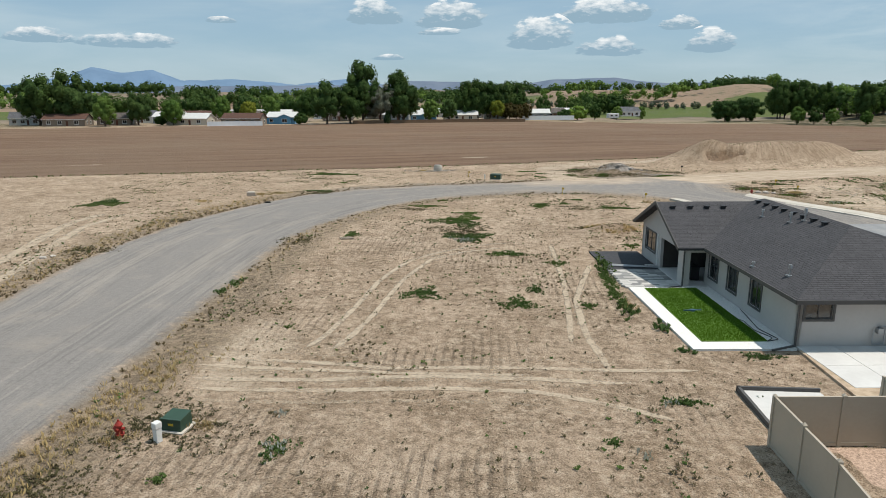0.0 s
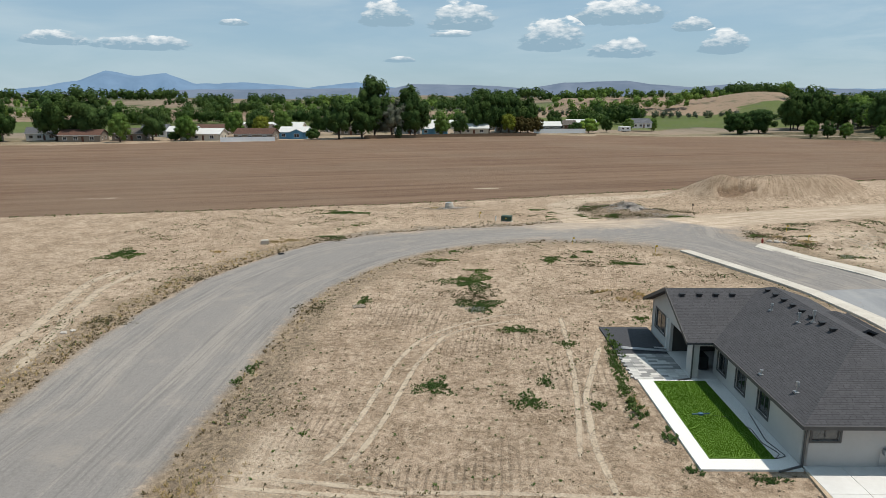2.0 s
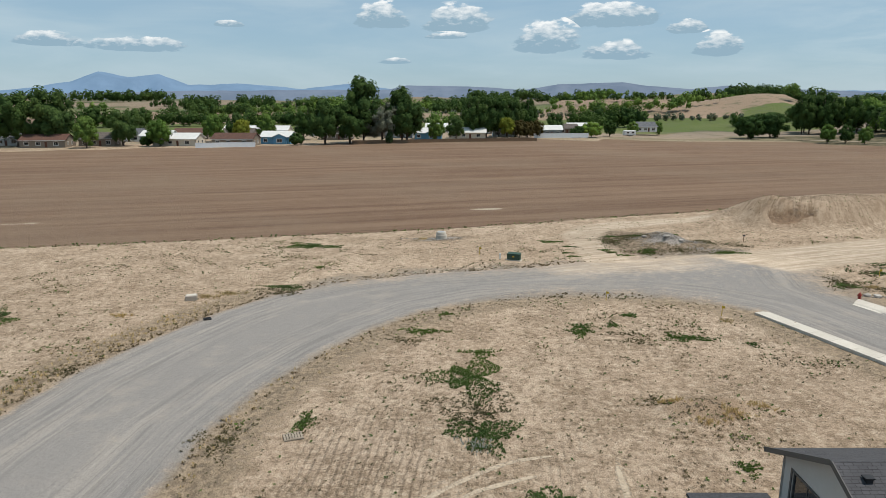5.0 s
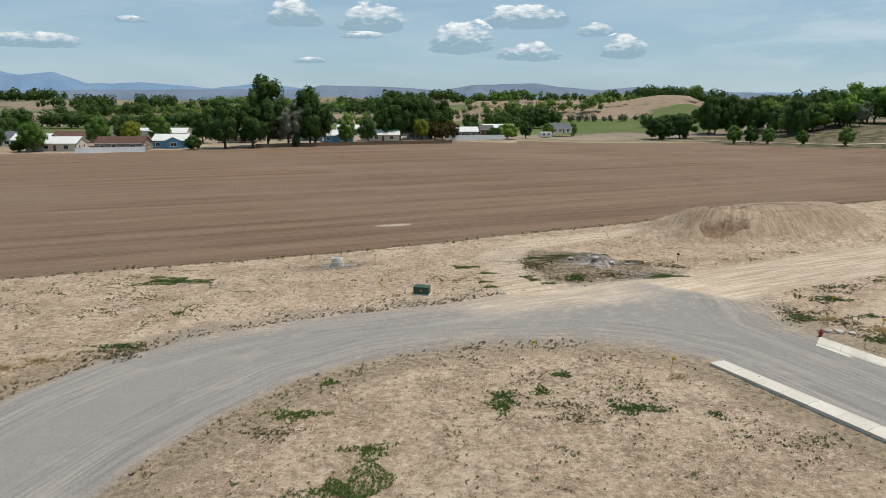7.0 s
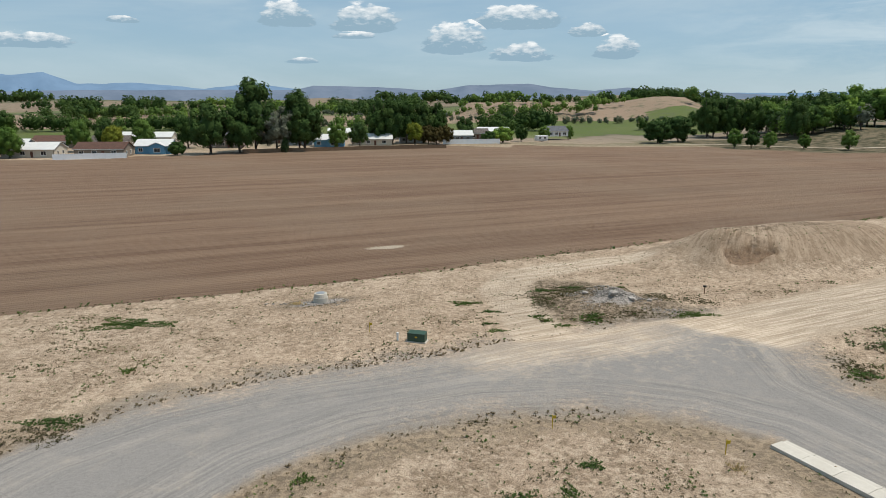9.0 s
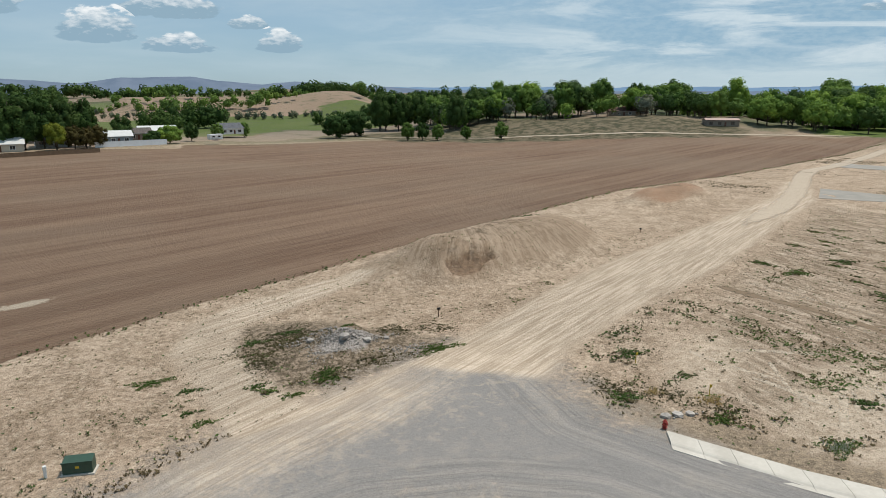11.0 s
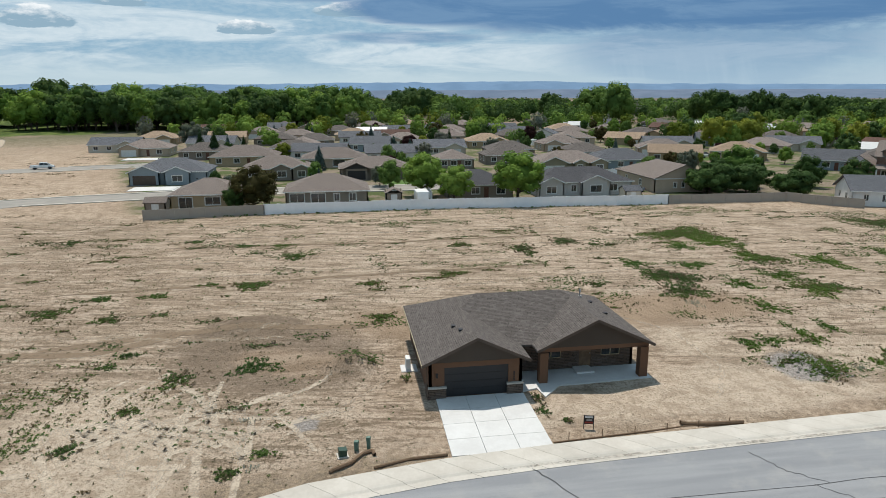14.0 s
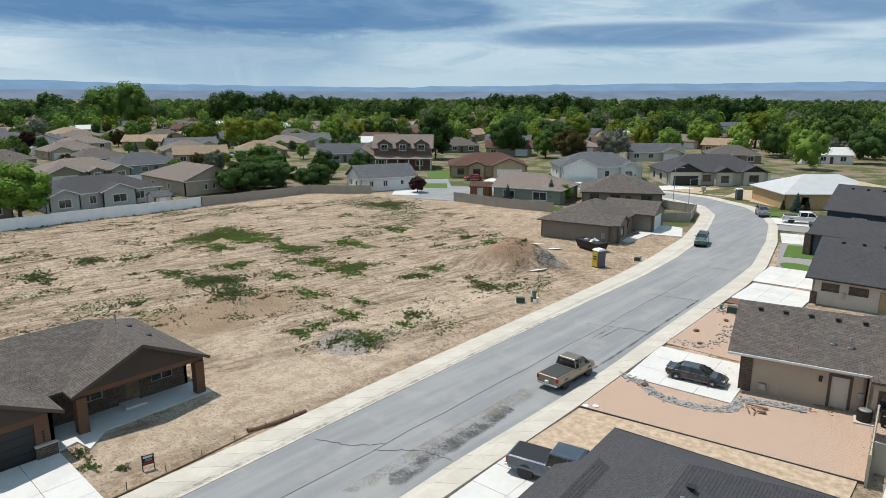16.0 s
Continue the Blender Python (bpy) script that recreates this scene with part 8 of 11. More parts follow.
def pickup(x, y, rot, paint, label, crew=True, z=0.06, bed_mat=None, rim=None, length=5.8):
    t = thing("pickup_truck", x, y, z, rot, label, "pickup truck", "vehicles")
    L, H = length / 2, 1.0
    cab0, cab1 = (-0.55, 1.35) if crew else (-0.15, 1.3)
    lower = body_loft([(-L, 0.55, 0.85, 1.15, 0.93, 0.9), (-L + 0.15, 0.42, 0.85, 1.18, 1, 0.95), (cab0, 0.4, 0.85, 1.18, 1, 0.95), (cab1 + 0.2, 0.4, 0.85, 1.15, 1, 0.95), (L - 0.55, 0.42, 0.8, 1.08, 1, 0.9), (L - 0.1, 0.48, 0.75, 1.0, 0.95, 0.84), (L, 0.55, 0.72, 0.92, 0.86, 0.76)], H)
    part("body", lower, paint, t, "painted pickup body", smooth=False, bevel=0.03)
    cab = MB().loft([[(cab0 - 0.12, -0.9, 1.12), (cab0 - 0.12, 0.9, 1.12), (cab0 + 0.05, 0.74, 1.78), (cab0 + 0.05, -0.74, 1.78)], [(cab1 + 0.62, -0.88, 1.12), (cab1 + 0.62, 0.88, 1.12), (cab1 - 0.2, 0.72, 1.78), (cab1 - 0.2, -0.72, 1.78)]])
    part("cab_glass", cab, CARGLASS, t, "dark cab windows")
    roof = MB().loft([[(cab0 - 0.02, -0.76, 1.74), (cab0 - 0.02, 0.76, 1.74), (cab0 + 0.08, 0.7, 1.86), (cab0 + 0.08, -0.7, 1.86)], [(cab1 - 0.1, -0.75, 1.74), (cab1 - 0.1, 0.75, 1.74), (cab1 - 0.28, 0.68, 1.85), (cab1 - 0.28, -0.68, 1.85)]])
    part("roof", roof, paint, t, bevel=0.04)
    for s in (-1, 1):
        for px in ([cab0 - 0.05, (cab0 + cab1) / 2 + 0.1, cab1 + 0.55] if crew else [cab0 - 0.05, cab0 + 0.5, cab1 + 0.55]):
            lean = -0.75 if px > cab1 else 0.08
            part("pillar", MB().beam((px, s * 0.9, 1.12), (px + lean * (1 if px > cab1 else 1), s * 0.74, 1.78), 0.08, 0.06), paint, t)
        part("mirror", MB().box(cab1 + 0.25, s * 1.0 - 0.1, 1.15, cab1 + 0.42, s * 1.0 + 0.14, 1.38), paint, t, bevel=0.02)
        part("door_handle", MB().box(cab0 + 0.35, s * 0.985 - 0.02, 0.98, cab0 + 0.55, s * 0.985 + 0.02, 1.02), BLACK, t)
        part("headlight", MB().box(L - 0.16, s * 0.62 - 0.17, 0.72, L - 0.02, s * 0.62 + 0.17, 0.9), LAMP_CLEAR, t, bevel=0.02)
        part("taillight", MB().box(-L - 0.02, s * 0.86 - 0.09, 0.78, -L + 0.1, s * 0.86 + 0.09, 1.1), LAMP_RED, t, bevel=0.01)
        for px in (-L + 1.15, L - 1.0):
            wheel(t, px, s * 0.93, 0.38, 0.26, rim)
            part("wheel_arch", MB().cyl((px, s * 0.8, 0.42), (px, s * 0.985, 0.42), 0.46, n=16), BLACK, t)
    part("bed_cover", MB().box(-L + 0.12, -0.82, 1.14, cab0 - 0.2, 0.82, 1.2), bed_mat or BLACK, t, "black truck bed cover", bevel=0.02)
    part("rear_bumper", MB().box(-L - 0.14, -0.88, 0.45, -L + 0.1, 0.88, 0.62), CHROME, t, bevel=0.03)
    part("front_bumper", MB().box(L - 0.12, -0.9, 0.42, L + 0.12, 0.9, 0.62), CHROME, t, bevel=0.03)
    part("number_plate", MB().box(-L - 0.16, -0.15, 0.66, -L - 0.02, 0.15, 0.8), WHITE, t)
    part("grille", MB().box(L - 0.06, -0.4, 0.66, L + 0.02, 0.4, 0.92), BLACK, t)
    return t


def sedan(x, y, rot, paint, label, z=0.06, tall=0.0, category="car"):
    t = thing("car" if not tall else "sport_utility_car", x, y, z, rot, label, category, "vehicles")
    L, H = 2.35, 0.9
    up = tall
    part("body", body_loft([(-L, 0.5, 0.65, 0.82 + up, 0.86, 0.78), (-L + 0.2, 0.3, 0.62, 0.96 + up, 0.97, 0.88), (-1.3, 0.24, 0.62, 0.98 + up, 1, 0.93), (0.6, 0.24, 0.62, 0.95 + up, 1, 0.93), (1.6, 0.26, 0.6, 0.86 + up, 1, 0.88), (L - 0.15, 0.32, 0.56, 0.72 + up * 0.8, 0.92, 0.8), (L, 0.42, 0.55, 0.62 + up * 0.7, 0.8, 0.68)], H), paint, t, bevel=0.03)
    b0, b1 = (-1.75, -2.15)[tall > 0], 1.05
    part("cabin_glass", MB().loft([[(b0, -0.78, 0.92 + up), (b0, 0.78, 0.92 + up), (b0 + (0.65 if not tall else 0.2), 0.6, 1.34 + up), (b0 + (0.65 if not tall else 0.2), -0.6, 1.34 + up)], [(b1 + 0.1, -0.8, 0.9 + up), (b1 + 0.1, 0.8, 0.9 + up), (b1 - 0.75, 0.62, 1.34 + up), (b1 - 0.75, -0.62, 1.34 + up)]]), CARGLASS, t, "dark glass")
    ra = b0 + (0.55 if not tall else 0.12)
    part("roof", MB().loft([[(ra, -0.64, 1.3 + up), (ra, 0.64, 1.3 + up), (ra + 0.15, 0.55, 1.41 + up), (ra + 0.15, -0.55, 1.41 + up)], [(b1 - 0.65, -0.65, 1.3 + up), (b1 - 0.65, 0.65, 1.3 + up), (b1 - 0.85, 0.55, 1.41 + up), (b1 - 0.85, -0.55, 1.41 + up)]]), paint, t, bevel=0.04)
    for s in (-1, 1):
        for px, qx in ((b1 + 0.05, b1 - 0.7), (-0.35, -0.32), (b0 + 0.1, ra + 0.05)):
            part("pillar", MB().beam((px, s * 0.8, 0.92 + up), (qx, s * 0.63, 1.34 + up), 0.07, 0.05), paint, t)
        for px in (-1.42, 1.42):
            wheel(t, px, s * 0.86, 0.32 + up * 0.12, 0.2)
            part("wheel_arch", MB().cyl((px, s * 0.7, 0.34 + up * 0.12), (px, s * 0.895, 0.34 + up * 0.12), 0.38 + up * 0.12, n=16), BLACK, t)
        part("headlight", MB().box(L - 0.3, s * 0.58 - 0.16, 0.58 + up * 0.8, L - 0.06, s * 0.58 + 0.16, 0.7 + up * 0.8), LAMP_CLEAR, t, bevel=0.02)
        part("taillight", MB().box(-L - 0.01, s * 0.58 - 0.18, 0.68 + up, -L + 0.14, s * 0.58 + 0.18, 0.82 + up), LAMP_RED, t, bevel=0.02)
        part("mirror", MB().box(0.7, s * 0.93 - 0.08, 0.92 + up, 0.86, s * 0.93 + 0.08, 1.06 + up), paint, t, bevel=0.02)
    part("bumper", MB().box(L - 0.12, -0.78, 0.3, L + 0.06, 0.78, 0.48), BLACK if tall else paint, t, bevel=0.03)
    part("number_plate", MB().box(-L - 0.03, -0.15, 0.52, -L + 0.06, 0.15, 0.63), WHITE, t)
    if tall:
        part("roof_rack", MB().beam((-1.7, -0.5, 1.47 + up), (0.2, -0.5, 1.47 + up), 0.05, 0.05).beam((-1.7, 0.5, 1.47 + up), (0.2, 0.5, 1.47 + up), 0.05, 0.05).beam((-1.2, -0.5, 1.47 + up), (-1.2, 0.5, 1.47 + up), 0.05, 0.04).beam((-0.2, -0.5, 1.47 + up), (-0.2, 0.5, 1.47 + up), 0.05, 0.04), BLACK, t)
    elif "spoiler" in label:
        part("spoiler", MB().box(-L + 0.02, -0.66, 0.99, -L + 0.2, 0.66, 1.02).box(-L + 0.08, -0.6, 0.93, -L + 0.15, -0.54, 0.99).box(-L + 0.08, 0.54, 0.93, -L + 0.15, 0.6, 0.99), paint, t)
    return t


P_GOLD = shiny("pale_gold_paint", (0.24, 0.19, 0.14), 0.3, 0.55, 0.6)
P_STEEL = shiny("blue_grey_paint", (0.065, 0.085, 0.115), 0.28, 0.5, 0.7)
P_CHAR = shiny("charcoal_paint", (0.035, 0.037, 0.042), 0.22, 0.4, 0.8)
P_WHITE = shiny("white_car_paint", (0.72, 0.72, 0.7), 0.3, 0.0, 0.6)
P_GREEN = shiny("dark_green_paint", (0.05, 0.10, 0.09), 0.25, 0.3, 0.7)
P_GREY = shiny("grey_paint", (0.16, 0.16, 0.165), 0.25, 0.5, 0.7)
P_RED = shiny("red_paint", (0.30, 0.02, 0.03), 0.25, 0.1, 0.7)
BEDGREY = surf("bed_liner", (0.05, 0.052, 0.055), scale=5, rough=0.7)
gold = pickup(34.05, 46.2, -91, P_GOLD, "brownish gold pickup truck parked at the kerb", False, 0.09, BEDGREY, length=5.5)
steel = pickup(27.5, 57.4, -168, P_STEEL, "blue-grey crew cab pickup with black bed cover", True, 0.11, length=5.9, rim=BLACK)
coupe = sedan(27.1, 40.2, -172, P_CHAR, "charcoal sedan with rear spoiler parked on a driveway", 0.12)
suv = sedan(43.7, -4.2, 104, P_GREEN, "green and white utility vehicle with roof rack", 0.1, 0.42, "utility car")
far_suv = sedan(44.6, -33.4, 118, P_GREY, "grey utility car parked on the street", 0.1, 0.36, "utility car")
pickup(37.6, -30.4, -160, P_WHITE, "white and navy pickup truck on a driveway", True, 0.1)
sedan(33.6, -27.0, -165, P_CHAR, "dark sedan on a driveway", 0.1)
sedan(111.5, -38.2, 45, P_RED, "red compact car on a driveway", 0.06)
sedan(104.2, -43.5, 45, P_CHAR, "black car on a driveway", 0.06)
pickup(207.5, 167, -74, P_WHITE, "white pickup truck on the cross street", True, 0.06)
sedan(139.5, 25.0, 90, P_GREY, "grey car beside a house", 0.0)
pickup(207, -28, 60, P_WHITE, "white pickup truck on a driveway", True)
sedan(213, -33, 60, P_GREY, "grey car on a driveway", 0.0)
for ob, s in ((gold, 0.9), (steel, 0.95), (coupe, 0.86), (suv, 0.88), (far_suv, 0.9)):
    ob.scale = (s, s, s * (0.9 if ob is coupe else 1.0))
for x, y, r in ((228, -47, 150), (262, 8, 90), (66, 392, 20)):
    t = thing("camper_trailer", x, y, 0.0, r, "white travel trailer parked by a house", "camper trailer", "trailers")
    part("body", MB().box(-3.2, -1.2, 0.5, 3.2, 1.2, 2.9), WHITE, t, bevel=0.15)
    part("window", MB().box(-2.0, -1.23, 1.5, -0.8, -1.19, 2.2).box(0.8, -1.23, 1.5, 2.0, -1.19, 2.2), CARGLASS, t)
    part("stripe", MB().box(-3.0, -1.225, 1.0, 3.0, -1.2, 1.2), STEEL, t)
    for s in (-1, 1):
        wheel(t, -0.4, s * 1.15, 0.34, 0.2)
        wheel(t, 0.4, s * 1.15, 0.34, 0.2)
    part("hitch", MB().beam((3.2, 0, 0.5), (4.3, 0, 0.5), 0.12, 0.12), BLACK, t)

# ---- gardens and yards ----
stone_white = surf("white_stone_chips", (0.9, 0.895, 0.87), (0.5, 0.49, 0.46), 20, 0.9, 0.03, 18)
stone_black = surf("black_stone_chips", (0.06, 0.062, 0.07), (0.03, 0.031, 0.036), 9, 0.85, 0.03, 18)
stone_pink = surf("pinkish_gravel", (0.62, 0.46, 0.355), (0.22, 0.15, 0.11), 13.0, 0.95, 0.04, 22, coords="World")
stone_grey = surf("grey_river_stones", (0.32, 0.31, 0.30), (0.2, 0.19, 0.185), 5, 0.85, 0.04, 9, coords="World")
turf_base = surf("turf_soil", (0.10, 0.19, 0.02), (0.085, 0.165, 0.016), 1.2, 0.95)


def yard(name, pts, mat, label, z=0.06, low=-0.12):
    return tagged(MB().prism(pts, low, z).obj(name, mat), label, "yard", kind="structure")


def white_pts(*pts):
    return [tuple(on_white(u, v))[:2] for u, v in pts]


# white stone border round the lawn, pavers and black chips of the light grey house
yard("stone_border", white_pts((-5.05, 10.05), (-4.9, -0.3), (-0.02, -0.3), (-0.02, 10.3), (-1.75, 10.05)), stone_white, "white stone chips round the lawn", 0.05)
yard("stone_bed", white_pts((-5.35, 19.8), (-5.3, 14.35), (-1.75, 14.35), (-1.65, 19.8)), stone_black, "black stone chips beside the house", 0.05)
lawn = thing("lawn", *tuple(on_white(0, 0))[:2], 0.0, 4.5, "short bright green artificial lawn edged with white stones", "lawn", kind="structure")
part("turf_mat", MB().box(-4.15, 0.65, -0.1, -0.95, 9.75, 0.08), turf_base, lawn)
rng = np.random.RandomState(5)
n = 26000
px_, py_ = rng.uniform(-4.13, -0.97, n), rng.uniform(0.67, 9.73, n)
a = rng.rand(n) * 6.283
hgt = rng.uniform(0.03, 0.06, n)
v = np.stack([np.stack([px_ + np.cos(a) * 0.02, py_ + np.sin(a) * 0.02, np.full(n, 0.078)], 1), np.stack([px_ - np.cos(a) * 0.02, py_ - np.sin(a) * 0.02, np.full(n, 0.078)], 1), np.stack([px_ + rng.normal(0, 0.02, n), py_ + rng.normal(0, 0.02, n), 0.078 + hgt], 1)], 1).reshape(-1, 3)
ob = new("blades", big_mesh("blades", v, np.arange(n * 3).reshape(-1, 3), L_TURF))
ob.parent = lawn
tagged(ob, kind="stuff")
pav_a = surf("pale_paver", (0.52, 0.51, 0.48), (0.44, 0.43, 0.41), 2, 0.9, 0.003, 30, vary=0.35)
pav_b = surf("mid_grey_paver", (0.27, 0.27, 0.265), (0.22, 0.22, 0.215), 2, 0.9, 0.003, 30, vary=0.3)
pavers = thing("patio_paving", *tuple(on_white(0, 0))[:2], 0.0, 4.5, "patio of grey and pale concrete pavers", "patio", kind="structure")
rng = np.random.RandomState(9)
paver_a, paver_b = (MB().box(-0.29, -0.145, -0.1, 0.29, 0.145, 0.0).mesh("paver", m) for m in (pav_a, pav_b))
for i in range(6):
    for j in range(14):
        ob = new("paver", paver_a if rng.rand() < 0.6 else paver_b)
        ob.parent = pavers
        ob.location = (-5.2 + 0.3 + i * 0.6 - (0.15 if j % 2 else 0), 10.25 + j * 0.3, 0.06 + rng.uniform(-0.003, 0.003))
sprinkler = thing("garden_sprinkler", *tuple(on_white(-2.9, 5.2))[:2], 0.09, 10, "small blue lawn sprinkler with hose", "sprinkler")
part("bar", MB().beam((-0.5, 0, 0.06), (0.5, 0, 0.06), 0.05, 0.05).box(-0.12, -0.1, 0, 0.12, 0.1, 0.1), surf("blue_plastic", (0.05, 0.12, 0.2), scale=3, rough=0.5), sprinkler)


def tube(name, pts, r, mat, label, category, n=6, steps=40, z=0.0):
    p, _ = resample([q[:2] for q in pts], steps)
    mb = MB()
    zz = [z + r + float(height(x, y)) for x, y in p] if z == 0.0 else [z + r] * len(p)
    for k in range(len(p) - 1):
        mb.cyl((*p[k], zz[k]), (*p[k + 1], zz[k + 1]), r, n=n, caps=False)
    return tagged(mb.obj(name, mat), label, category)


tube("garden_hose", [on_white(u, v) for u, v in ((-2.5, 5.2), (-1.6, 5.0), (-0.8, 3.6), (-0.9, 2.2), (-0.5, 1.1), (-1.0, 0.6), (-0.3, 0.9), (-0.6, 2.4), (-0.25, 4.6), (-0.1, 5.6))], 0.02, BLACK, "black garden hose lying along the house", "hose", z=0.055, steps=60)
pole = thing("pole_bundle", *tuple(on_white(-3.2, 14.9))[:2], 0.06, -4, "bundle of pale metal umbrella poles on the stones", "poles")
for k in range(3):
    part("pole", MB().cyl((-1.6, 0.12 * k, 0.06 + 0.02 * k), (1.5, -0.05 + 0.1 * k, 0.05), 0.04, n=8), STEEL, pole)

# slabs and yards on the west side of the street
slabs("patio_south", tuple(on_white(0.05, -4.6))[:2], tuple(np.array(on_white(9.05, -4.6))[:2] - np.array(on_white(0.05, -4.6))[:2]), tuple(np.array(on_white(0.05, 0.0))[:2] - np.array(on_white(0.05, -4.6))[:2]), 5, 2, NEWCONCRETE, "concrete patio in sawn panels beside the house", 0.07)
yard("concrete_pad", [(11.45, 45.8), (14.7, 45.9), (14.6, 49.8), (11.45, 49.65)], NEWCONCRETE, "square concrete pad beside the fence", 0.05)
pad_edge = thing("pad_edging", 11.5, 46.4, 0, 0, "low dark timber edging round the concrete pad", "edging")
part("board", MB().box(-0.12, -0.1, -0.6, 0.0, 3.3, 0.2), DARKTRIM, pad_edge)
part("board", MB().box(-0.12, 3.2, -0.1, 3.1, 3.32, 0.2), DARKTRIM, pad_edge)
yard("gravel_yard_south", [(11.0, 30), (30, 30), (30, 44), (24, 45.6), (11.0, 45.2)], stone_pink, "pinkish gravel yard behind the tan fence", 0.03)
slabs("driveway_grey_house", (24.6, 56.0), (6.5, 0.3), (-0.3, 8.6), 3, 4, NEWCONCRETE, "concrete driveway of the light grey house", 0.11)
dirt_strip = surf("raked_bare_soil", (0.54, 0.425, 0.31), (0.31, 0.23, 0.155), 2.2, 0.95, 0.06, 3, coords="World")
yard("bare_strip", [(31.15, 56.2), (31.1, 49.4), (15.9, 47.0), (15.8, 54.2), (24.6, 54.6), (24.8, 56)], dirt_strip, "bare soil strip between two houses", 0.05)
yard("gravel_yard", [(31.2, 49.3), (31.45, 43.0), (28.0, 44.3), (24.0, 43.2), (23.4, 41.4), (16.4, 40.0), (15.6, 47.0)], stone_pink, "pinkish gravel yard of the beige house", 0.07)
edge = thing("yard_edging", 23.4, 48.2, 0, 0, "thin dark edging between gravel and soil", "edging")
part("strip", MB().beam((-7.8, -1.2, 0.06), (7.75, 1.12, 0.06), 0.05, 0.14), DARKTRIM, edge)
slabs("driveway_beige_house", (24.6, 35.0), (7.2, 0.6), (-0.6, 7.3), 3, 3, NEWCONCRETE, "concrete driveway of the beige house", 0.11)
yard("gravel_yard_front", [(31.8, 34.6), (32.1, 21.6), (29.4, 22.4), (25.0, 32.0), (25.0, 34.6)], stone_pink, "pinkish gravel front garden", 0.08)
slabs("driveway_cream_house", (26.2, 1.6), (6.8, 0.6), (0, 8.2), 3, 4, NEWCONCRETE, "concrete driveway of the cream house", 0.11)
slabs("driveway_side", (26.0, 10.6), (6.2, 0.4), (0, 7.2), 3, 3, NEWCONCRETE, "concrete driveway beside the street", 0.11)
yard("bark_strip", [(26.0, 18.2), (32.0, 18.6), (32.1, 20.0), (26.0, 19.6)], surf("reddish_bark_chips", (0.2, 0.1, 0.065), (0.13, 0.065, 0.045), 6, 0.95, 0.03, 12), "reddish bark bed", 0.07)
yard("stone_bed_cream", [(32.6, 1.6), (36.0, -12.6), (30.6, -13.2), (27.6, 1.2)], stone_grey, "grey stone bed round the small lawns", 0.06)
turf = surf("mown_grass", (0.085, 0.16, 0.025), (0.06, 0.12, 0.018), 1.6, 0.95, 0.03, 40)


def oval(cx, cy, a, b, turn, n=20):
    c, s = math.cos(radians(turn)), math.sin(radians(turn))
    return [(cx + a * math.cos(k * math.tau / n) * c - b * math.sin(k * math.tau / n) * s, cy + a * math.cos(k * math.tau / n) * s + b * math.sin(k * math.tau / n) * c) for k in range(n)]


yard("lawn_small", oval(30.2, 0.6, 2.6, 1.7, -30), turf, "small oval front lawn", 0.1)
yard("lawn_small", [(34.8, -11.6), (31.8, -12.6), (30.0, -5.0), (33.4, -4.2)], turf, "small front lawn", 0.1)
slabs("driveway_navy_house", (30.8, -21.5), (7.2, 1.8), (-2.2, 7.2), 3, 3, NEWCONCRETE, "concrete driveway of the navy house", 0.1)
yard("gravel_drive", [(33.2, -28.0), (40.2, -26.4), (39.0, -21.8), (32.6, -22.8)], stone_grey, "dark gravel parking strip", 0.09)
yard("driveway_pickup", [(32.4, -33.8), (43.2, -32.4), (41.0, -27.0), (33.0, -28.4)], NEWCONCRETE, "concrete driveway with parked pickup", 0.08)
yard("lawn_small", [(34, -40), (45, -38.4), (43.4, -34.0), (33.4, -35.2)], turf, "front lawn beside the street", 0.1)
yard("graded_lot", [(46, -45), (56, -51.5), (76, -54), (70, -62), (52, -66), (42, -56)], dirt_strip, "bare graded lot", 0.02)
slabs("driveway_modern", (70.4, -52.0), (5.5, -3.0), (-4.5, -7.0), 2, 3, NEWCONCRETE, "concrete driveway of the modern house", 0.05)
yard("driveway_white", [(95, -49.5), (86.5, -55.8), (82, -50.6), (90.5, -44.5)], NEWCONCRETE, "concrete driveway of the white house", 0.06)
yard("driveway_tan", [(111.5, -45), (103, -51.5), (99, -46), (108, -37)], NEWCONCRETE, "concrete driveway of the tan house", 0.06)
yard("driveway_corner", [(108.5, -8.0), (113.5, -13.8), (110, -17.6), (104.2, -11.4)], NEWCONCRETE, "concrete driveway of the white corner house", 0.06)
yard("lawn_corner", [(112, -19), (117.5, -24.2), (112, -29), (106.5, -23)], turf, "green corner lawn", 0.05)
yard("lawn_front", [(121, -33), (133, -44), (127, -50), (116, -39)], turf, "green front lawn of the brick house", 0.05)
for x, y, s, k in ((160, 116, 9, 0), (161, 126, 8, 0), (204, -24, 12, 1), (234, 148, 9, 0), (162, 93, 8, 1), (162, 70, 10, 1), (128.3, 97.8, 5, 1), (192, 100, 6, 1), (280, 20, 12, 0), (225, 90, 7, 1)):
    yard("driveway" if not k else "garden_lawn", [(x - s * .4, y - s * .6), (x + s * .4, y - s * .6), (x + s * .4, y + s * .6), (x - s * .4, y + s * .6)], NEWCONCRETE if not k else turf, "concrete driveway in front of a house" if not k else "green garden lawn", 0.06)


# river stones edging the gravel yards, each stone its own mesh piece
def stone_mesh(seed, mat):
    b = bmesh.new()
    bmesh.ops.create_icosphere(b, subdivisions=1, radius=0.5)
    rng = np.random.RandomState(seed)
    for vv in b.verts:
        vv.co *= rng.uniform(0.75, 1.15)
        vv.co.z *= 0.6
    me = bpy.data.meshes.new("stone")
    b.to_mesh(me)
    b.free()
    me.materials.append(mat)
    return me


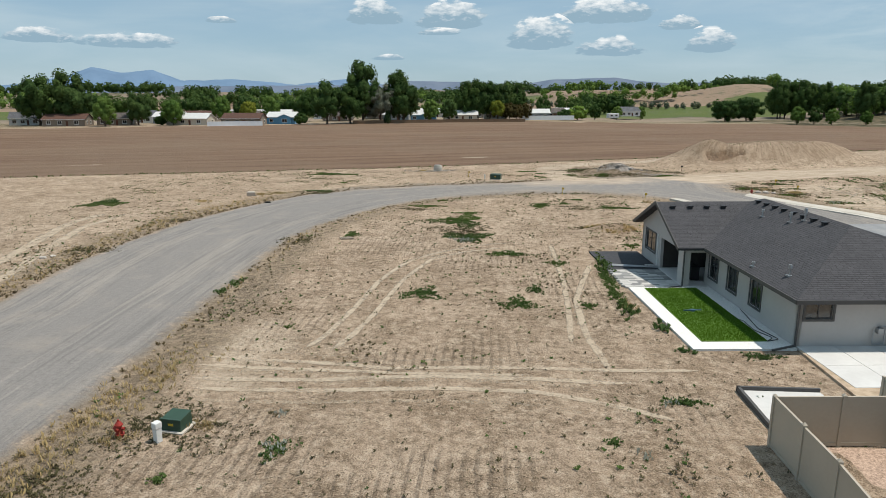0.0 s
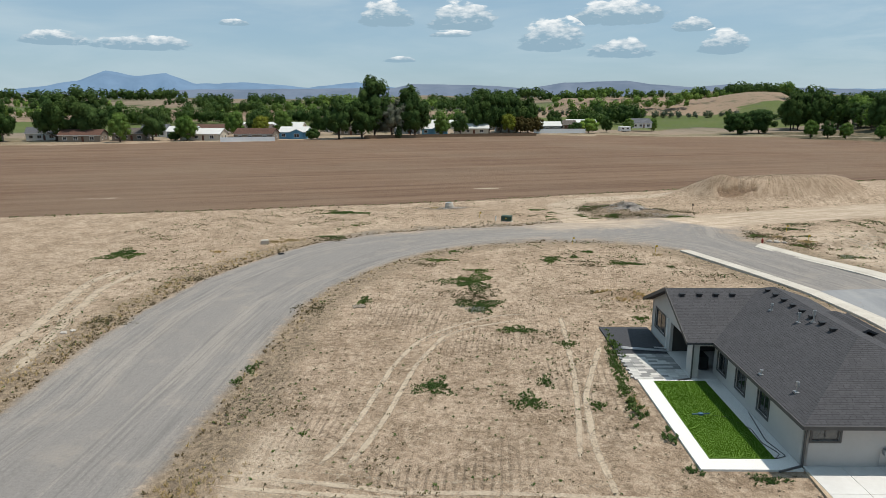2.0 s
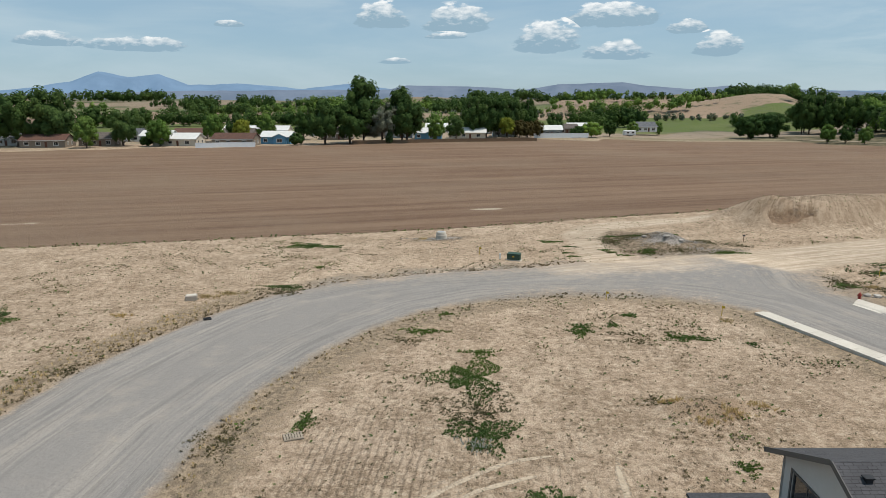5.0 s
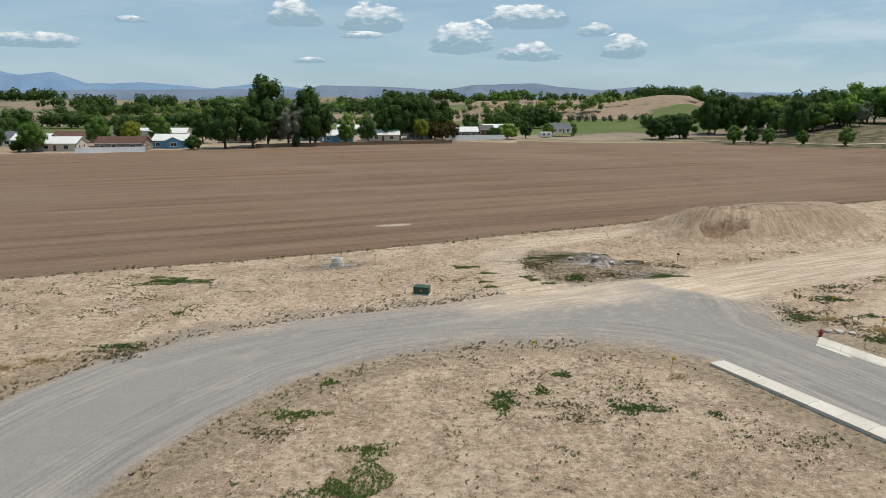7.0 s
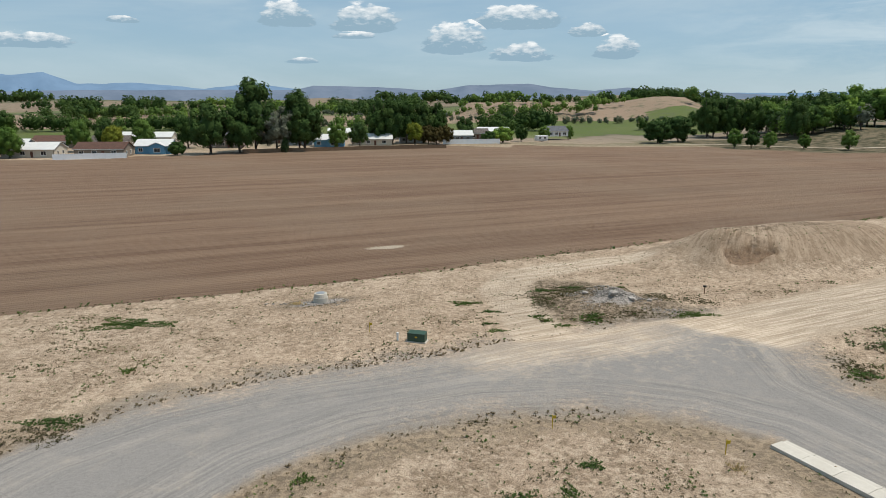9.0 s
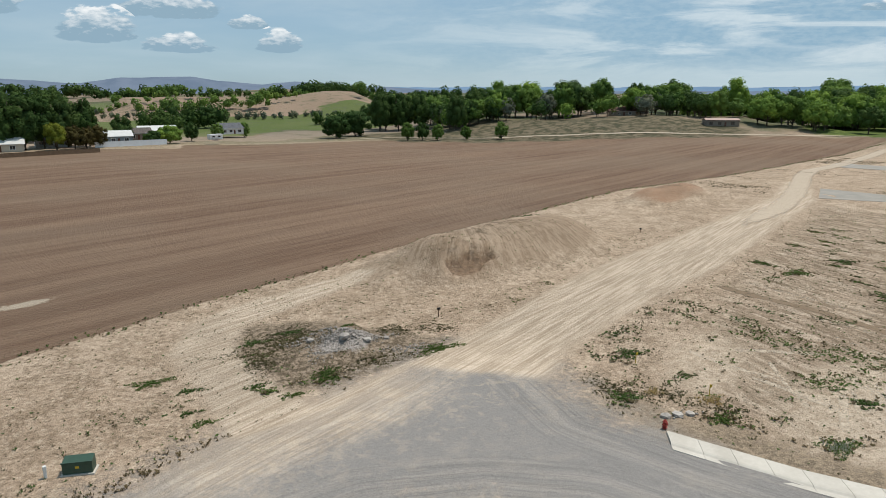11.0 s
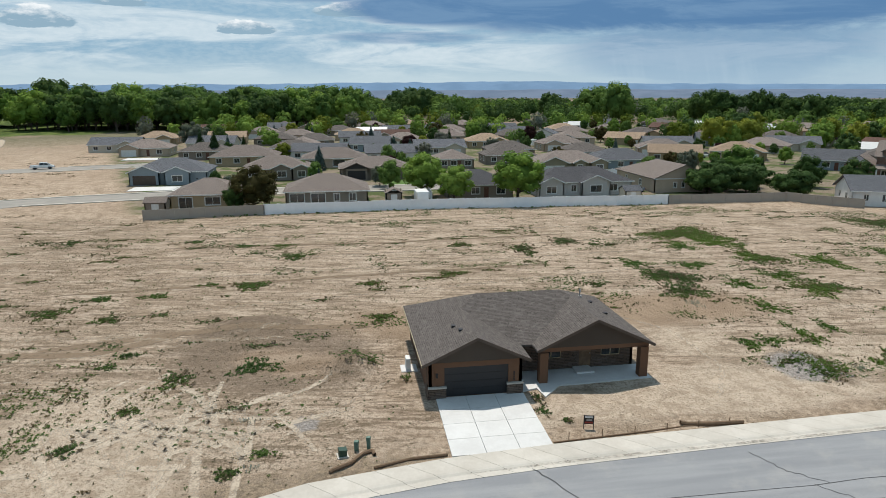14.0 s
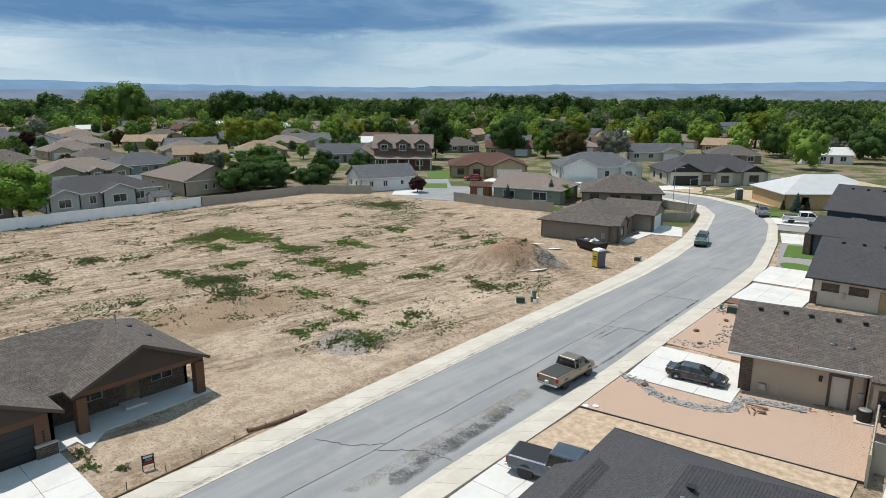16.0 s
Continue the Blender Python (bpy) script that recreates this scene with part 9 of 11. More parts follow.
river = surf("river_stone", (0.33, 0.32, 0.31), (0.2, 0.193, 0.187), 2, 0.8, vary=1.1)
rusty = surf("rust_red_boulder", (0.22, 0.09, 0.055), (0.14, 0.06, 0.04), 2, 0.9, vary=0.3)
rock = surf("pale_rubble", (0.45, 0.41, 0.37), (0.3, 0.27, 0.24), 2, 0.9, vary=0.6)
STONES = [stone_mesh(k, river) for k in range(5)]
rng = np.random.RandomState(3)


def stone_edging(name, pts, wide, count, label):
    holder = tagged(new(name), label, "stones")
    p, _ = resample(pts, 200)
    for k in range(count):
        q = p[rng.randint(200)] + rng.normal(0, wide / 2.4, 2)
        ob = new("stone", STONES[k % 5])
        ob.parent = holder
        s = rng.uniform(0.12, 0.27)
        ob.matrix_basis = pose(q[0], q[1], 0.11, 0, 0, rng.rand() * 360) @ Matrix.Diagonal((s, s * 0.8, s, 1))


def stone_bed(pts, wide):
    p, _ = resample(pts, 40)
    d = np.gradient(p, axis=0)
    d /= np.linalg.norm(d, axis=1, keepdims=True)
    side = np.stack([-d[:, 1], d[:, 0]], 1) * wide / 2
    ring = [tuple(q) for q in p - side] + [tuple(q) for q in (p + side)[::-1]]
    mb = MB()
    for k in range(39):
        mb.prism([ring[k], ring[k + 1], ring[78 - k], ring[79 - k]], 0.0, 0.095)
    tagged(mb.obj("stone_bed", stone_grey), "bed of small grey river stones", "yard", kind="structure")


stone_bed([(31.6, 42.75), (29.8, 43.2), (28.6, 44.1), (27.6, 44.5), (25.8, 44.4), (24.4, 43.8), (23.6, 43.1), (23.75, 41.4), (22.6, 40.7), (20.0, 40.0)], 0.75)
stone_edging("stone_edging", [(31.6, 42.75), (29.8, 43.2), (28.6, 44.1), (27.6, 44.5), (25.8, 44.4), (24.4, 43.8), (23.6, 43.1), (23.75, 41.4), (22.6, 40.7), (20.0, 40.0)], 0.5, 400, "band of grey river stones between drive and gravel")
stone_edging("stone_edging", [(31.6, 33.6), (29.6, 33.8), (28.4, 31.0), (29.2, 27.5), (27.8, 25.5)], 0.8, 150, "curving band of river stones in gravel")
stone_edging("stone_edging", [(31.6, 23.4), (30.4, 22.6), (29.6, 22.8)], 1.3, 110, "grey stones round the utility boxes")
for x, y, s in ((29.4, 43.5, 0.6), (31.0, 30.2, 0.55), (29.6, 33.0, 0.5), (28.0, 28.4, 0.5), (30.0, 25.8, 0.55), (27.2, 31.2, 0.45)):
    ob = tagged(new("boulder", stone_mesh(int(x * 10), rusty)), "rust red boulder in the gravel garden", "boulder", "garden boulders")
    ob.matrix_basis = pose(x, y, 0.16, 0, 0, x * 50) @ Matrix.Scale(s, 4)
drift = thing("driftwood", 22.4, 42.2, 0.07, 20, "weathered driftwood logs laid in a corner", "driftwood")
for a, b, r in (((-0.7, -0.3, 0.1), (0.6, -0.5, 0.16), 0.08), ((0.6, -0.5, 0.1), (0.5, 0.7, 0.2), 0.07), ((0.1, 0.2, 0.1), (0.4, 0.8, 0.5), 0.06), ((-0.5, 0.3, 0.12), (0.0, 0.35, 0.16), 0.12)):
    part("log", MB().cyl(a, b, r, r * 0.6, 7), surf("driftwood", (0.3, 0.2, 0.12), (0.2, 0.13, 0.08), 4, 0.9) if not bpy.data.materials.get("driftwood") else bpy.data.materials["driftwood"], drift)


# ---- utilities and small things ----
GREENBOX = surf("dark_green_enamel", (0.035, 0.075, 0.05), (0.028, 0.06, 0.04), 3, 0.45)
PALEGREEN = surf("pale_green_plastic", (0.13, 0.21, 0.16), (0.1, 0.17, 0.13), 3, 0.6)
REDP = surf("hydrant_red", (0.33, 0.035, 0.025), (0.25, 0.03, 0.02), 4, 0.5)
YELLOW = surf("stake_yellow", (0.6, 0.42, 0.03), (0.5, 0.34, 0.03), 3, 0.7)


def hydrant(x, y, rot=0):
    t = thing("fire_hydrant", x, y, float(height(x, y)), rot, "red fire hydrant on a short barrel", "hydrant", "fire hydrants")
    t.scale = (0.85, 0.85, 0.8)
    part("barrel", MB().cyl((0, 0, -0.1), (0, 0, 0.6), 0.13, 0.12, 12).cyl((0, 0, 0.12), (0, 0, 0.17), 0.19, n=12).cyl((0, 0, 0.55), (0, 0, 0.6), 0.17, n=12), REDP, t)
    part("bonnet", MB().cyl((0, 0, 0.6), (0, 0, 0.74), 0.15, 0.07, 12).cyl((0, 0, 0.74), (0, 0, 0.82), 0.04, n=6), REDP, t)
    for dx, dy in ((1, 0), (-1, 0), (0, -1)):
        part("outlet", MB().cyl((dx * 0.1, dy * 0.1, 0.42), (dx * 0.23, dy * 0.23, 0.42), 0.07, n=8), REDP, t)


def transformer(x, y, rot=0, w=1.1, d=0.8, h=0.75, label="dark green utility transformer box on a pad"):
    t = thing("utility_box", x, y, float(height(x, y)), rot, label, "utility box", "utility boxes")
    part("pad", MB().box(-w / 2 - 0.1, -d / 2 - 0.1, -0.1, w / 2 + 0.1, d / 2 + 0.1, 0.06), CONCRETE, t)
    part("cabinet", MB().loft([[(-w / 2, -d / 2, 0.06), (w / 2, -d / 2, 0.06), (w / 2, d / 2, 0.06), (-w / 2, d / 2, 0.06)], [(-w / 2, -d / 2, h * 0.85), (w / 2, -d / 2, h * 0.85), (w / 2, d / 2, h), (-w / 2, d / 2, h)]]), GREENBOX, t, bevel=0.03)
    part("warning_label", MB().box(-0.1, -d / 2 - 0.008, h * 0.45, 0.1, -d / 2 - 0.002, h * 0.6), YELLOW, t)
    part("lid", MB().box(-w / 2 - 0.03, -d / 2 - 0.03, h * 0.84, w / 2 + 0.03, -d / 2 + 0.05, h * 0.9), GREENBOX, t)


def pedestal(x, y, h=0.75, w=0.24, mat=None, label="pale green cable pedestal"):
    t = thing("cable_pedestal", x, y, float(height(x, y)), x * 30 % 90, label, "pedestal", "cable pedestals")
    part("post", MB().box(-w / 2, -w / 2, -0.1, w / 2, w / 2, h * 0.72), mat or PALEGREEN, t, bevel=0.02)
    part("cap", MB().box(-w / 2 - 0.02, -w / 2 - 0.02, h * 0.68, w / 2 + 0.02, w / 2 + 0.02, h), mat or PALEGREEN, t, bevel=0.03)


def stake(x, y, h=0.9, mat=None):
    t = thing("survey_stake", x, y, float(height(x, y)), 0, "thin survey stake with yellow flag", "stake", "survey stakes")
    part("stick", MB().box(-0.025, -0.015, -0.2, 0.025, 0.015, h), mat or YELLOW, t)
    part("flag", MB().box(0.025, -0.006, h - 0.25, 0.22, 0.006, h - 0.05), YELLOW, t)


hydrant(-11.43, 44.3)
hydrant(33.0, 106.6)
transformer(-9.72, 45.05, -8, 0.78, 0.72, 0.58)
pedestal(-9.92, 44.05, 0.74, 0.22, WHITE, "pale cable pedestal in the weeds")
transformer(2.0, 119.3, -18, 1.5, 0.7, 0.85)
pedestal(0.4, 119.5, 0.7, 0.14, WHITE, "short white marker pedestal")
transformer(47.0, 33.6, 40, 0.8, 0.6, 0.6)
pedestal(46.8, 31.5, 0.85, 0.3)
pedestal(46.4, 32.5, 0.55, 0.22)
pedestal(45.8, 32.4, 0.55, 0.2, WHITE, "pale green and white pedestal")
transformer(46.2, 10.0, 20, 0.7, 0.5, 0.5, "low green utility box with orange hose")
pedestal(46.0, 9.5, 0.7, 0.2, WHITE, "white cable pedestal by a utility box")
transformer(43.9, 86.3, 10, 0.45, 0.45, 0.5, "small dark green utility box")
pedestal(44.4, 85.5, 0.6, 0.22)
pedestal(44.5, 84.8, 0.75, 0.2)
transformer(30.4, 23.0, 10, 0.9, 0.7, 0.7)
pedestal(31.6, 22.6, 0.6, 0.2)
for x, y in ((39.1, 114.8), (39.0, 108.1), (19.0, 100.8), (9.9, 104.0), (-2.0, 121.5), (46.6, 31.0)):
    stake(x, y)
for x, y, h in ((31.5, 131.6, 0.8), (76.3, 149.5, 0.6)):
    t = thing("track_sign", x, y, float(height(x, y)), -20, "small dark sign board on a post beside the track", "sign")
    part("post", MB().box(-0.04, -0.04, -0.3, 0.04, 0.04, h), WOOD, t)
    part("board", MB().box(-0.16, -0.06, h - 0.08, 0.16, -0.03, h + 0.12), BLACK, t)
t = thing("concrete_manhole_ring", -7.3, 130.7, float(height(-7.3, 130.7)), 0, "stacked concrete manhole rings standing above ground", "manhole")
part("ring", MB().cyl((0, 0, -0.2), (0, 0, 0.5), 0.72, n=22), CONCRETE, t)
part("ring", MB().cyl((0, 0, 0.52), (0, 0, 0.9), 0.66, 0.6, 22), CONCRETE, t)
part("lid", MB().cyl((0, 0, 0.9), (0, 0, 0.95), 0.42, n=16), STEEL, t)
t = thing("concrete_junction_box", -27.6, 101.5, 0, 20, "low concrete junction box in dry grass", "junction box")
part("box", MB().box(-0.5, -0.4, -0.1, 0.5, 0.4, 0.42), GREYVINYL, t, bevel=0.03)
part("lid", MB().box(-0.4, -0.3, 0.42, 0.4, 0.3, 0.47), CONCRETE, t)
t = thing("drain_grate", -23.8, 96.3, 0.02, 30, "dark drain grate at the road edge", "grate")
for k in range(6):
    part("bar", MB().box(-0.5, -0.4 + k * 0.15, -0.05, 0.5, -0.33 + k * 0.15, 0.1), BLACK, t)
t.scale = (0.62, 0.62, 0.62)
t = thing("timber_pallet", -10.7, 77.6, float(height(-10.7, 77.6)), 25, "grey weathered timber pallet lying on dry soil", "pallet")
PALE_WOOD = surf("silvered_wood", (0.33, 0.28, 0.22), (0.22, 0.185, 0.145), 3, 0.9)
for k in range(7):
    part("plank", MB().box(-0.75 + 0.22 * k, -0.55, 0.11, -0.6 + 0.22 * k, 0.55, 0.135), PALE_WOOD, t)
for y in (-0.5, 0, 0.5):
    part("bearer", MB().box(-0.78, y - 0.05, 0, 0.78, y + 0.05, 0.11), PALE_WOOD, t)
t.scale = (0.68, 0.68, 0.68)

# portable toilets
for x, y, r, m, lab in ((48.2, 16.0, -112, YELLOW, "grey and yellow portable toilet with white roof"), (53.8, -49.6, 40, GREYVINYL, "grey portable toilet on the graded lot")):
    t = thing("portable_toilet", x, y, 0.0, r, lab, "portable toilet")
    part("cabin", MB().box(-0.55, -0.55, 0.05, 0.55, 0.55, 2.05), surf("toilet_grey", (0.1, 0.11, 0.13), scale=3, rough=0.5), t, bevel=0.04)
    part("door", MB().box(-0.6, -0.45, 0.15, -0.55, 0.45, 1.95), m, t, "flat coloured door")
    part("roof", MB().loft([[(-0.6, -0.6, 2.05), (0.6, -0.6, 2.05), (0.6, 0.6, 2.05), (-0.6, 0.6, 2.05)], [(-0.4, -0.5, 2.25), (0.4, -0.5, 2.25), (0.4, 0.5, 2.25), (-0.4, 0.5, 2.25)]]), WHITE, t)
    part("skid", MB().box(-0.6, -0.6, 0, 0.6, 0.6, 0.08), BLACK, t)
    for k in range(2):
        part("sign_bar", MB().box(-0.63, -0.3, 1.3 - 0.3 * k, -0.6, 0.3, 1.42 - 0.3 * k), BLACK, t)
# skip full of rubble
t = thing("skip", 53.6, 8.2, 0.0, -18, "black roll-off skip filled with white scrap", "skip")
part("tub", MB().loft([[(-1.9, -0.8, 0.15), (1.7, -0.8, 0.15), (1.7, 0.8, 0.15), (-1.9, 0.8, 0.15)], [(-2.2, -1.0, 1.15), (2.0, -1.0, 1.15), (2.0, 1.0, 1.15), (-2.2, 1.0, 1.15)]]), BLACK, t)
part("rim", MB().box(-2.25, -1.05, 1.1, 2.05, -0.95, 1.2).box(-2.25, 0.95, 1.1, 2.05, 1.05, 1.2).box(-2.25, -0.95, 1.1, -2.15, 0.95, 1.2).box(1.95, -0.95, 1.1, 2.05, 0.95, 1.2), BLACK, t)
part("runner", MB().box(-1.9, -0.5, 0, 1.7, -0.35, 0.15).box(-1.9, 0.35, 0, 1.7, 0.5, 0.15), BLACK, t)
for k in range(6):
    a = k * 2.1
    part("scrap", MB().box(-0.4, -0.2, 0, 0.4, 0.2, 0.12), WHITE, t).matrix_basis = pose(math.cos(a) * 0.9, math.sin(a) * 0.5, 1.08 + 0.02 * k, a * 4, a * 3, a * 57)
for x, y, r in ((57.5, 11.6, 30), (55.2, 19.3, 10), (52.4, 22.3, 60)):
    t = tagged(MB().prism(oval(0, 0, 1.3, 0.5, 0, 9), 0.0, 0.03).obj("plastic_sheet", WHITE), "crumpled white sheet lying on the soil", "sheet")
    t.matrix_world = pose(x, y, float(height(x, y)) + 0.03, 6, 4, r)
# sale sign
t = thing("yard_sign", 44.7, 71.4, 0.0, -12, "dark yard sign with red and white panel on a frame", "sign")
part("post", MB().box(-0.03, -0.42, -0.2, 0.03, -0.36, 1.25), BLACK, t)
part("post", MB().box(-0.03, 0.36, -0.2, 0.03, 0.42, 1.25), BLACK, t)
part("panel", MB().box(-0.025, -0.36, 0.45, 0.025, 0.36, 1.2), BLACK, t)
part("stripe", MB().box(-0.032, -0.32, 0.98, -0.025, 0.32, 1.14), WHITE, t)
part("stripe", MB().box(-0.032, -0.32, 0.52, -0.025, 0.32, 0.66), REDP, t)
for k in range(2):
    part("text_bar", MB().box(-0.032, -0.26, 0.74 + 0.1 * k, -0.025, 0.2, 0.79 + 0.1 * k), STEEL, t)
t.scale = (0.75, 0.75, 0.75)
# erosion socks along the kerb
SOCK = surf("straw_sock", (0.2, 0.13, 0.08), (0.13, 0.085, 0.05), 5, 0.95, 0.02, 14)
tube("erosion_sock", [(42.3, 87.0), (43.0, 85.8), (43.8, 85.2), (44.1, 84.6), (43.6, 84.5)], 0.11, SOCK, "brown erosion sock curled on the soil", "erosion sock", 7, 20)
tube("erosion_sock", [(42.4, 84.6), (43.0, 82.5), (43.1, 80.4)], 0.09, SOCK, "brown erosion sock along the kerb", "erosion sock", 7, 12)
tube("erosion_sock", [(43.5, 74), (43.8, 69), (44.1, 65.4), (43.9, 63)], 0.05, SOCK, "thin brown erosion sock along the kerb", "erosion sock", 7, 20)
tube("erosion_sock", [(44.3, 65.6), (44.0, 63.6), (43.9, 61.6)], 0.13, SOCK, "brown erosion sock on the kerb", "erosion sock", 7, 10)
for k in range(6):
    t = thing("picket", 43.7 + 0.05 * k, 73 - 2.1 * k, 0.0, 0, "short wooden picket holding the erosion sock", "picket", "pickets")
    part("stick", MB().box(-0.02, -0.02, -0.1, 0.02, 0.02, 0.45), WOOD, t)
# bins and cooling unit beside the beige house
t = thing("wheeled_bin", 15.9, 39.0, 0.08, 12, "black wheeled rubbish bin beside the wall", "bin")
part("tub", MB().loft([[(-0.24, -0.26, 0.05), (0.24, -0.26, 0.05), (0.24, 0.26, 0.05), (-0.24, 0.26, 0.05)], [(-0.3, -0.34, 0.98), (0.3, -0.34, 0.98), (0.3, 0.34, 0.98), (-0.3, 0.34, 0.98)]]), BLACK, t)
part("lid", MB().box(-0.33, -0.37, 0.98, 0.33, 0.37, 1.06), BLACK, t, bevel=0.03)
part("text_bar", MB().box(-0.2, 0.31, 0.7, 0.2, 0.335, 0.76), WHITE, t)
wheel(t, 0.0, 0.36, 0.12, 0.06)
wheel(t, 0.0, -0.36, 0.12, 0.06)
t = thing("cooling_unit", 17.0, 39.2, 0.08, 12, "dark round outdoor cooling unit", "cooling unit")
part("drum", MB().cyl((0, 0, 0), (0, 0, 0.75), 0.42, n=18), BLACK, t)
part("grille", MB().cyl((0, 0, 0.75), (0, 0, 0.8), 0.36, 0.2, 18), STEEL, t)
part("pad", MB().box(-0.55, -0.55, -0.05, 0.55, 0.55, 0.04), CONCRETE, t)
t = thing("paint_bucket", 14.9, 41.2, 0.06, 0, "white plastic bucket on gravel", "bucket")
part("tub", MB().cyl((0, 0, 0), (0, 0, 0.36), 0.13, 0.15, 12), WHITE, t)
part("lid", MB().cyl((0, 0, 0.36), (0, 0, 0.39), 0.155, n=12), WHITE, t)
for x, y in ((30.9, 49.0), (30.4, 48.6)):
    t = tagged(MB().cyl((x, y, 0.0), (x, y, 0.12), 0.22, 0.2, 14).obj("valve_cover", WHITE), "round white valve cover in the soil", "valve cover")
# street lamp, mail boxes
for x, y in ((53.6, -23.9), (62.6, -39.3)):
    t = thing("street_lamp", x, y, 0, 0, "slender grey street lamp", "street lamp", "street lamps")
    part("pole", MB().cyl((0, 0, 0), (0, 0, 6.4), 0.07, 0.045, 8), STEEL, t)
    part("arm", MB().beam((0, 0, 6.35), (-1.1, -0.4, 6.5), 0.06, 0.06), STEEL, t)
    part("head", MB().box(-1.5, -0.6, 6.42, -1.0, -0.3, 6.52), STEEL, t)
t = thing("mail_box_cluster", 62.0, -53.0, 0, 45, "tan cluster of mail boxes", "mail boxes")
part("cabinet", MB().box(-0.4, -0.25, 0.7, 0.4, 0.25, 1.5), TANVINYL, t)
part("leg", MB().box(-0.1, -0.1, 0, 0.1, 0.1, 0.7), STEEL, t)
# garden sheds behind the fences
for x, y, r, wd, m, rf, lab in ((126.5, 117, -90, 3.4, ST_TAUPE, SHINGLE_TAUPE, "small taupe garden shed behind a fence"), (131, 76, -90, 3.0, ST_TAUPE, SHINGLE_TAUPE, "small brown garden shed behind a fence"), (93, -17.5, -150, 4.0, surf("orange_stain", (0.28, 0.1, 0.03), (0.2, 0.07, 0.025), 3, 0.7), SHINGLE_RUST, "orange-stained timber shed by the fence"), (126.5, 31, -90, 3.2, ST_PALE, SHINGLE_GREY, "small pale garden shed behind the fence")):
    t = thing("shed", x, y, 0, r, lab, "shed", "garden sheds")
    part("roof", roof_mesh(hip(-wd / 2 - .2, wd / 2 + .2, -.2, 3.2, 2.2, 0.5, "gg"), 0.1), rf, t)
    walls(t, [(-wd / 2, 0), (wd / 2, 0), (wd / 2, 3), (-wd / 2, 3)], 2.2, m, {0: [(wd / 2 - .6, wd / 2 + .6, 0.05, 1.95, "door", WHITE)]})
    part("gable", gable_face(MB(), (wd / 2, 0), (wd / 2, 3), 2.2, 0.5), m, t)
    part("gable", gable_face(MB(), (-wd / 2, 3), (-wd / 2, 0), 2.2, 0.5), m, t)
t = thing("cargo_trailer", 129.5, 70.8, 0.0, -90, "white enclosed cargo trailer behind the fence", "cargo trailer")
part("body", MB().box(-1.2, 0, 0.5, 1.2, 4.5, 2.5), WHITE, t, bevel=0.12)
part("door", MB().box(-1.0, -0.04, 0.6, 1.0, 0.0, 2.3), VINYL, t)
wheel(t, 0.0, 0.0, 0.3, 0.2)

# ---- wheel marks, weeds, clods ----
def soft_strip(name, color, cover, seed):
    """Dust or soil lying thin and ragged over the ground."""
    m = bpy.data.materials.new(name)
    m.use_nodes = True
    t = Nodes(m.node_tree)
    pos = t.add("ShaderNodeNewGeometry").outputs["Position"]
    uv = t.add("ShaderNodeSeparateXYZ", (0, t.add("ShaderNodeTexCoord").outputs["UV"])).outputs
    side = t.math("SUBTRACT", 1.0, t.math("ABSOLUTE", t.math("MULTIPLY_ADD", uv[1], 2.0, -1.0)))
    end = t.math("MULTIPLY", t.ramp(uv[0], 0.0, 0.12), t.ramp(uv[0], 1.0, 0.88))
    rag = t.math("ADD", t.math("MULTIPLY", t.noise(pos, 0.9, 5.0, 0.7), 0.95), t.math("MULTIPLY", t.noise(pos, 8.0, 4.0, 0.7), 0.65))
    cov = t.ramp(t.math("ADD", t.math("MULTIPLY", t.ramp(t.math("MULTIPLY", side, end), 0.0, 0.7), 0.85), rag), 1.45 - cover, 1.85 - cover)
    col = t.mix(t.ramp(t.noise(pos, 7.0, 5.0, 0.7), 0.35, 0.65), color, tuple(v * 0.72 for v in color))
    d = t.add("ShaderNodeBsdfPrincipled", ("Base Color", col), Roughness=0.95)
    d.inputs["Specular IOR Level"].default_value = 0.1
    s = t.add("ShaderNodeMixShader", (0, t.math("MULTIPLY", cov, 0.72)), (1, t.add("ShaderNodeBsdfTransparent").outputs[0]), (2, d.outputs[0]))
    t.add("ShaderNodeOutputMaterial", (0, s.outputs[0]))
    return m


def ribbon(pts, wide, mat, name, label, lift=0.02, z=None):
    p, length = resample(pts, max(8, int(resample(pts, 2)[1] / 0.5)))
    # round the corners
    for _ in range(4):
        p[1:-1] = (p[:-2] + 2 * p[1:-1] + p[2:]) / 4
    d = np.gradient(p, axis=0)
    d /= np.linalg.norm(d, axis=1, keepdims=True)
    s = np.stack([-d[:, 1], d[:, 0]], 1) * wide / 2
    a, b = p - s, p + s
    za, zb, zm = (height(q[:, 0], q[:, 1]) + lift if z is None else np.full(len(p), z) for q in (a, b, p))
    mb = MB()
    n = len(p)
    for k in range(n - 1):
        u0, u1 = k / (n - 1), (k + 1) / (n - 1)
        mb.face([(*a[k], za[k]), (*a[k + 1], za[k + 1]), (*p[k + 1], zm[k + 1]), (*p[k], zm[k])], [(u0, 0), (u1, 0), (u1, 0.5), (u0, 0.5)])
        mb.face([(*p[k], zm[k]), (*p[k + 1], zm[k + 1]), (*b[k + 1], zb[k + 1]), (*b[k], zb[k])], [(u0, 0.5), (u1, 0.5), (u1, 1), (u0, 1)])
    return tagged(mb.obj(name, mat), label, "wheel track", kind="structure")


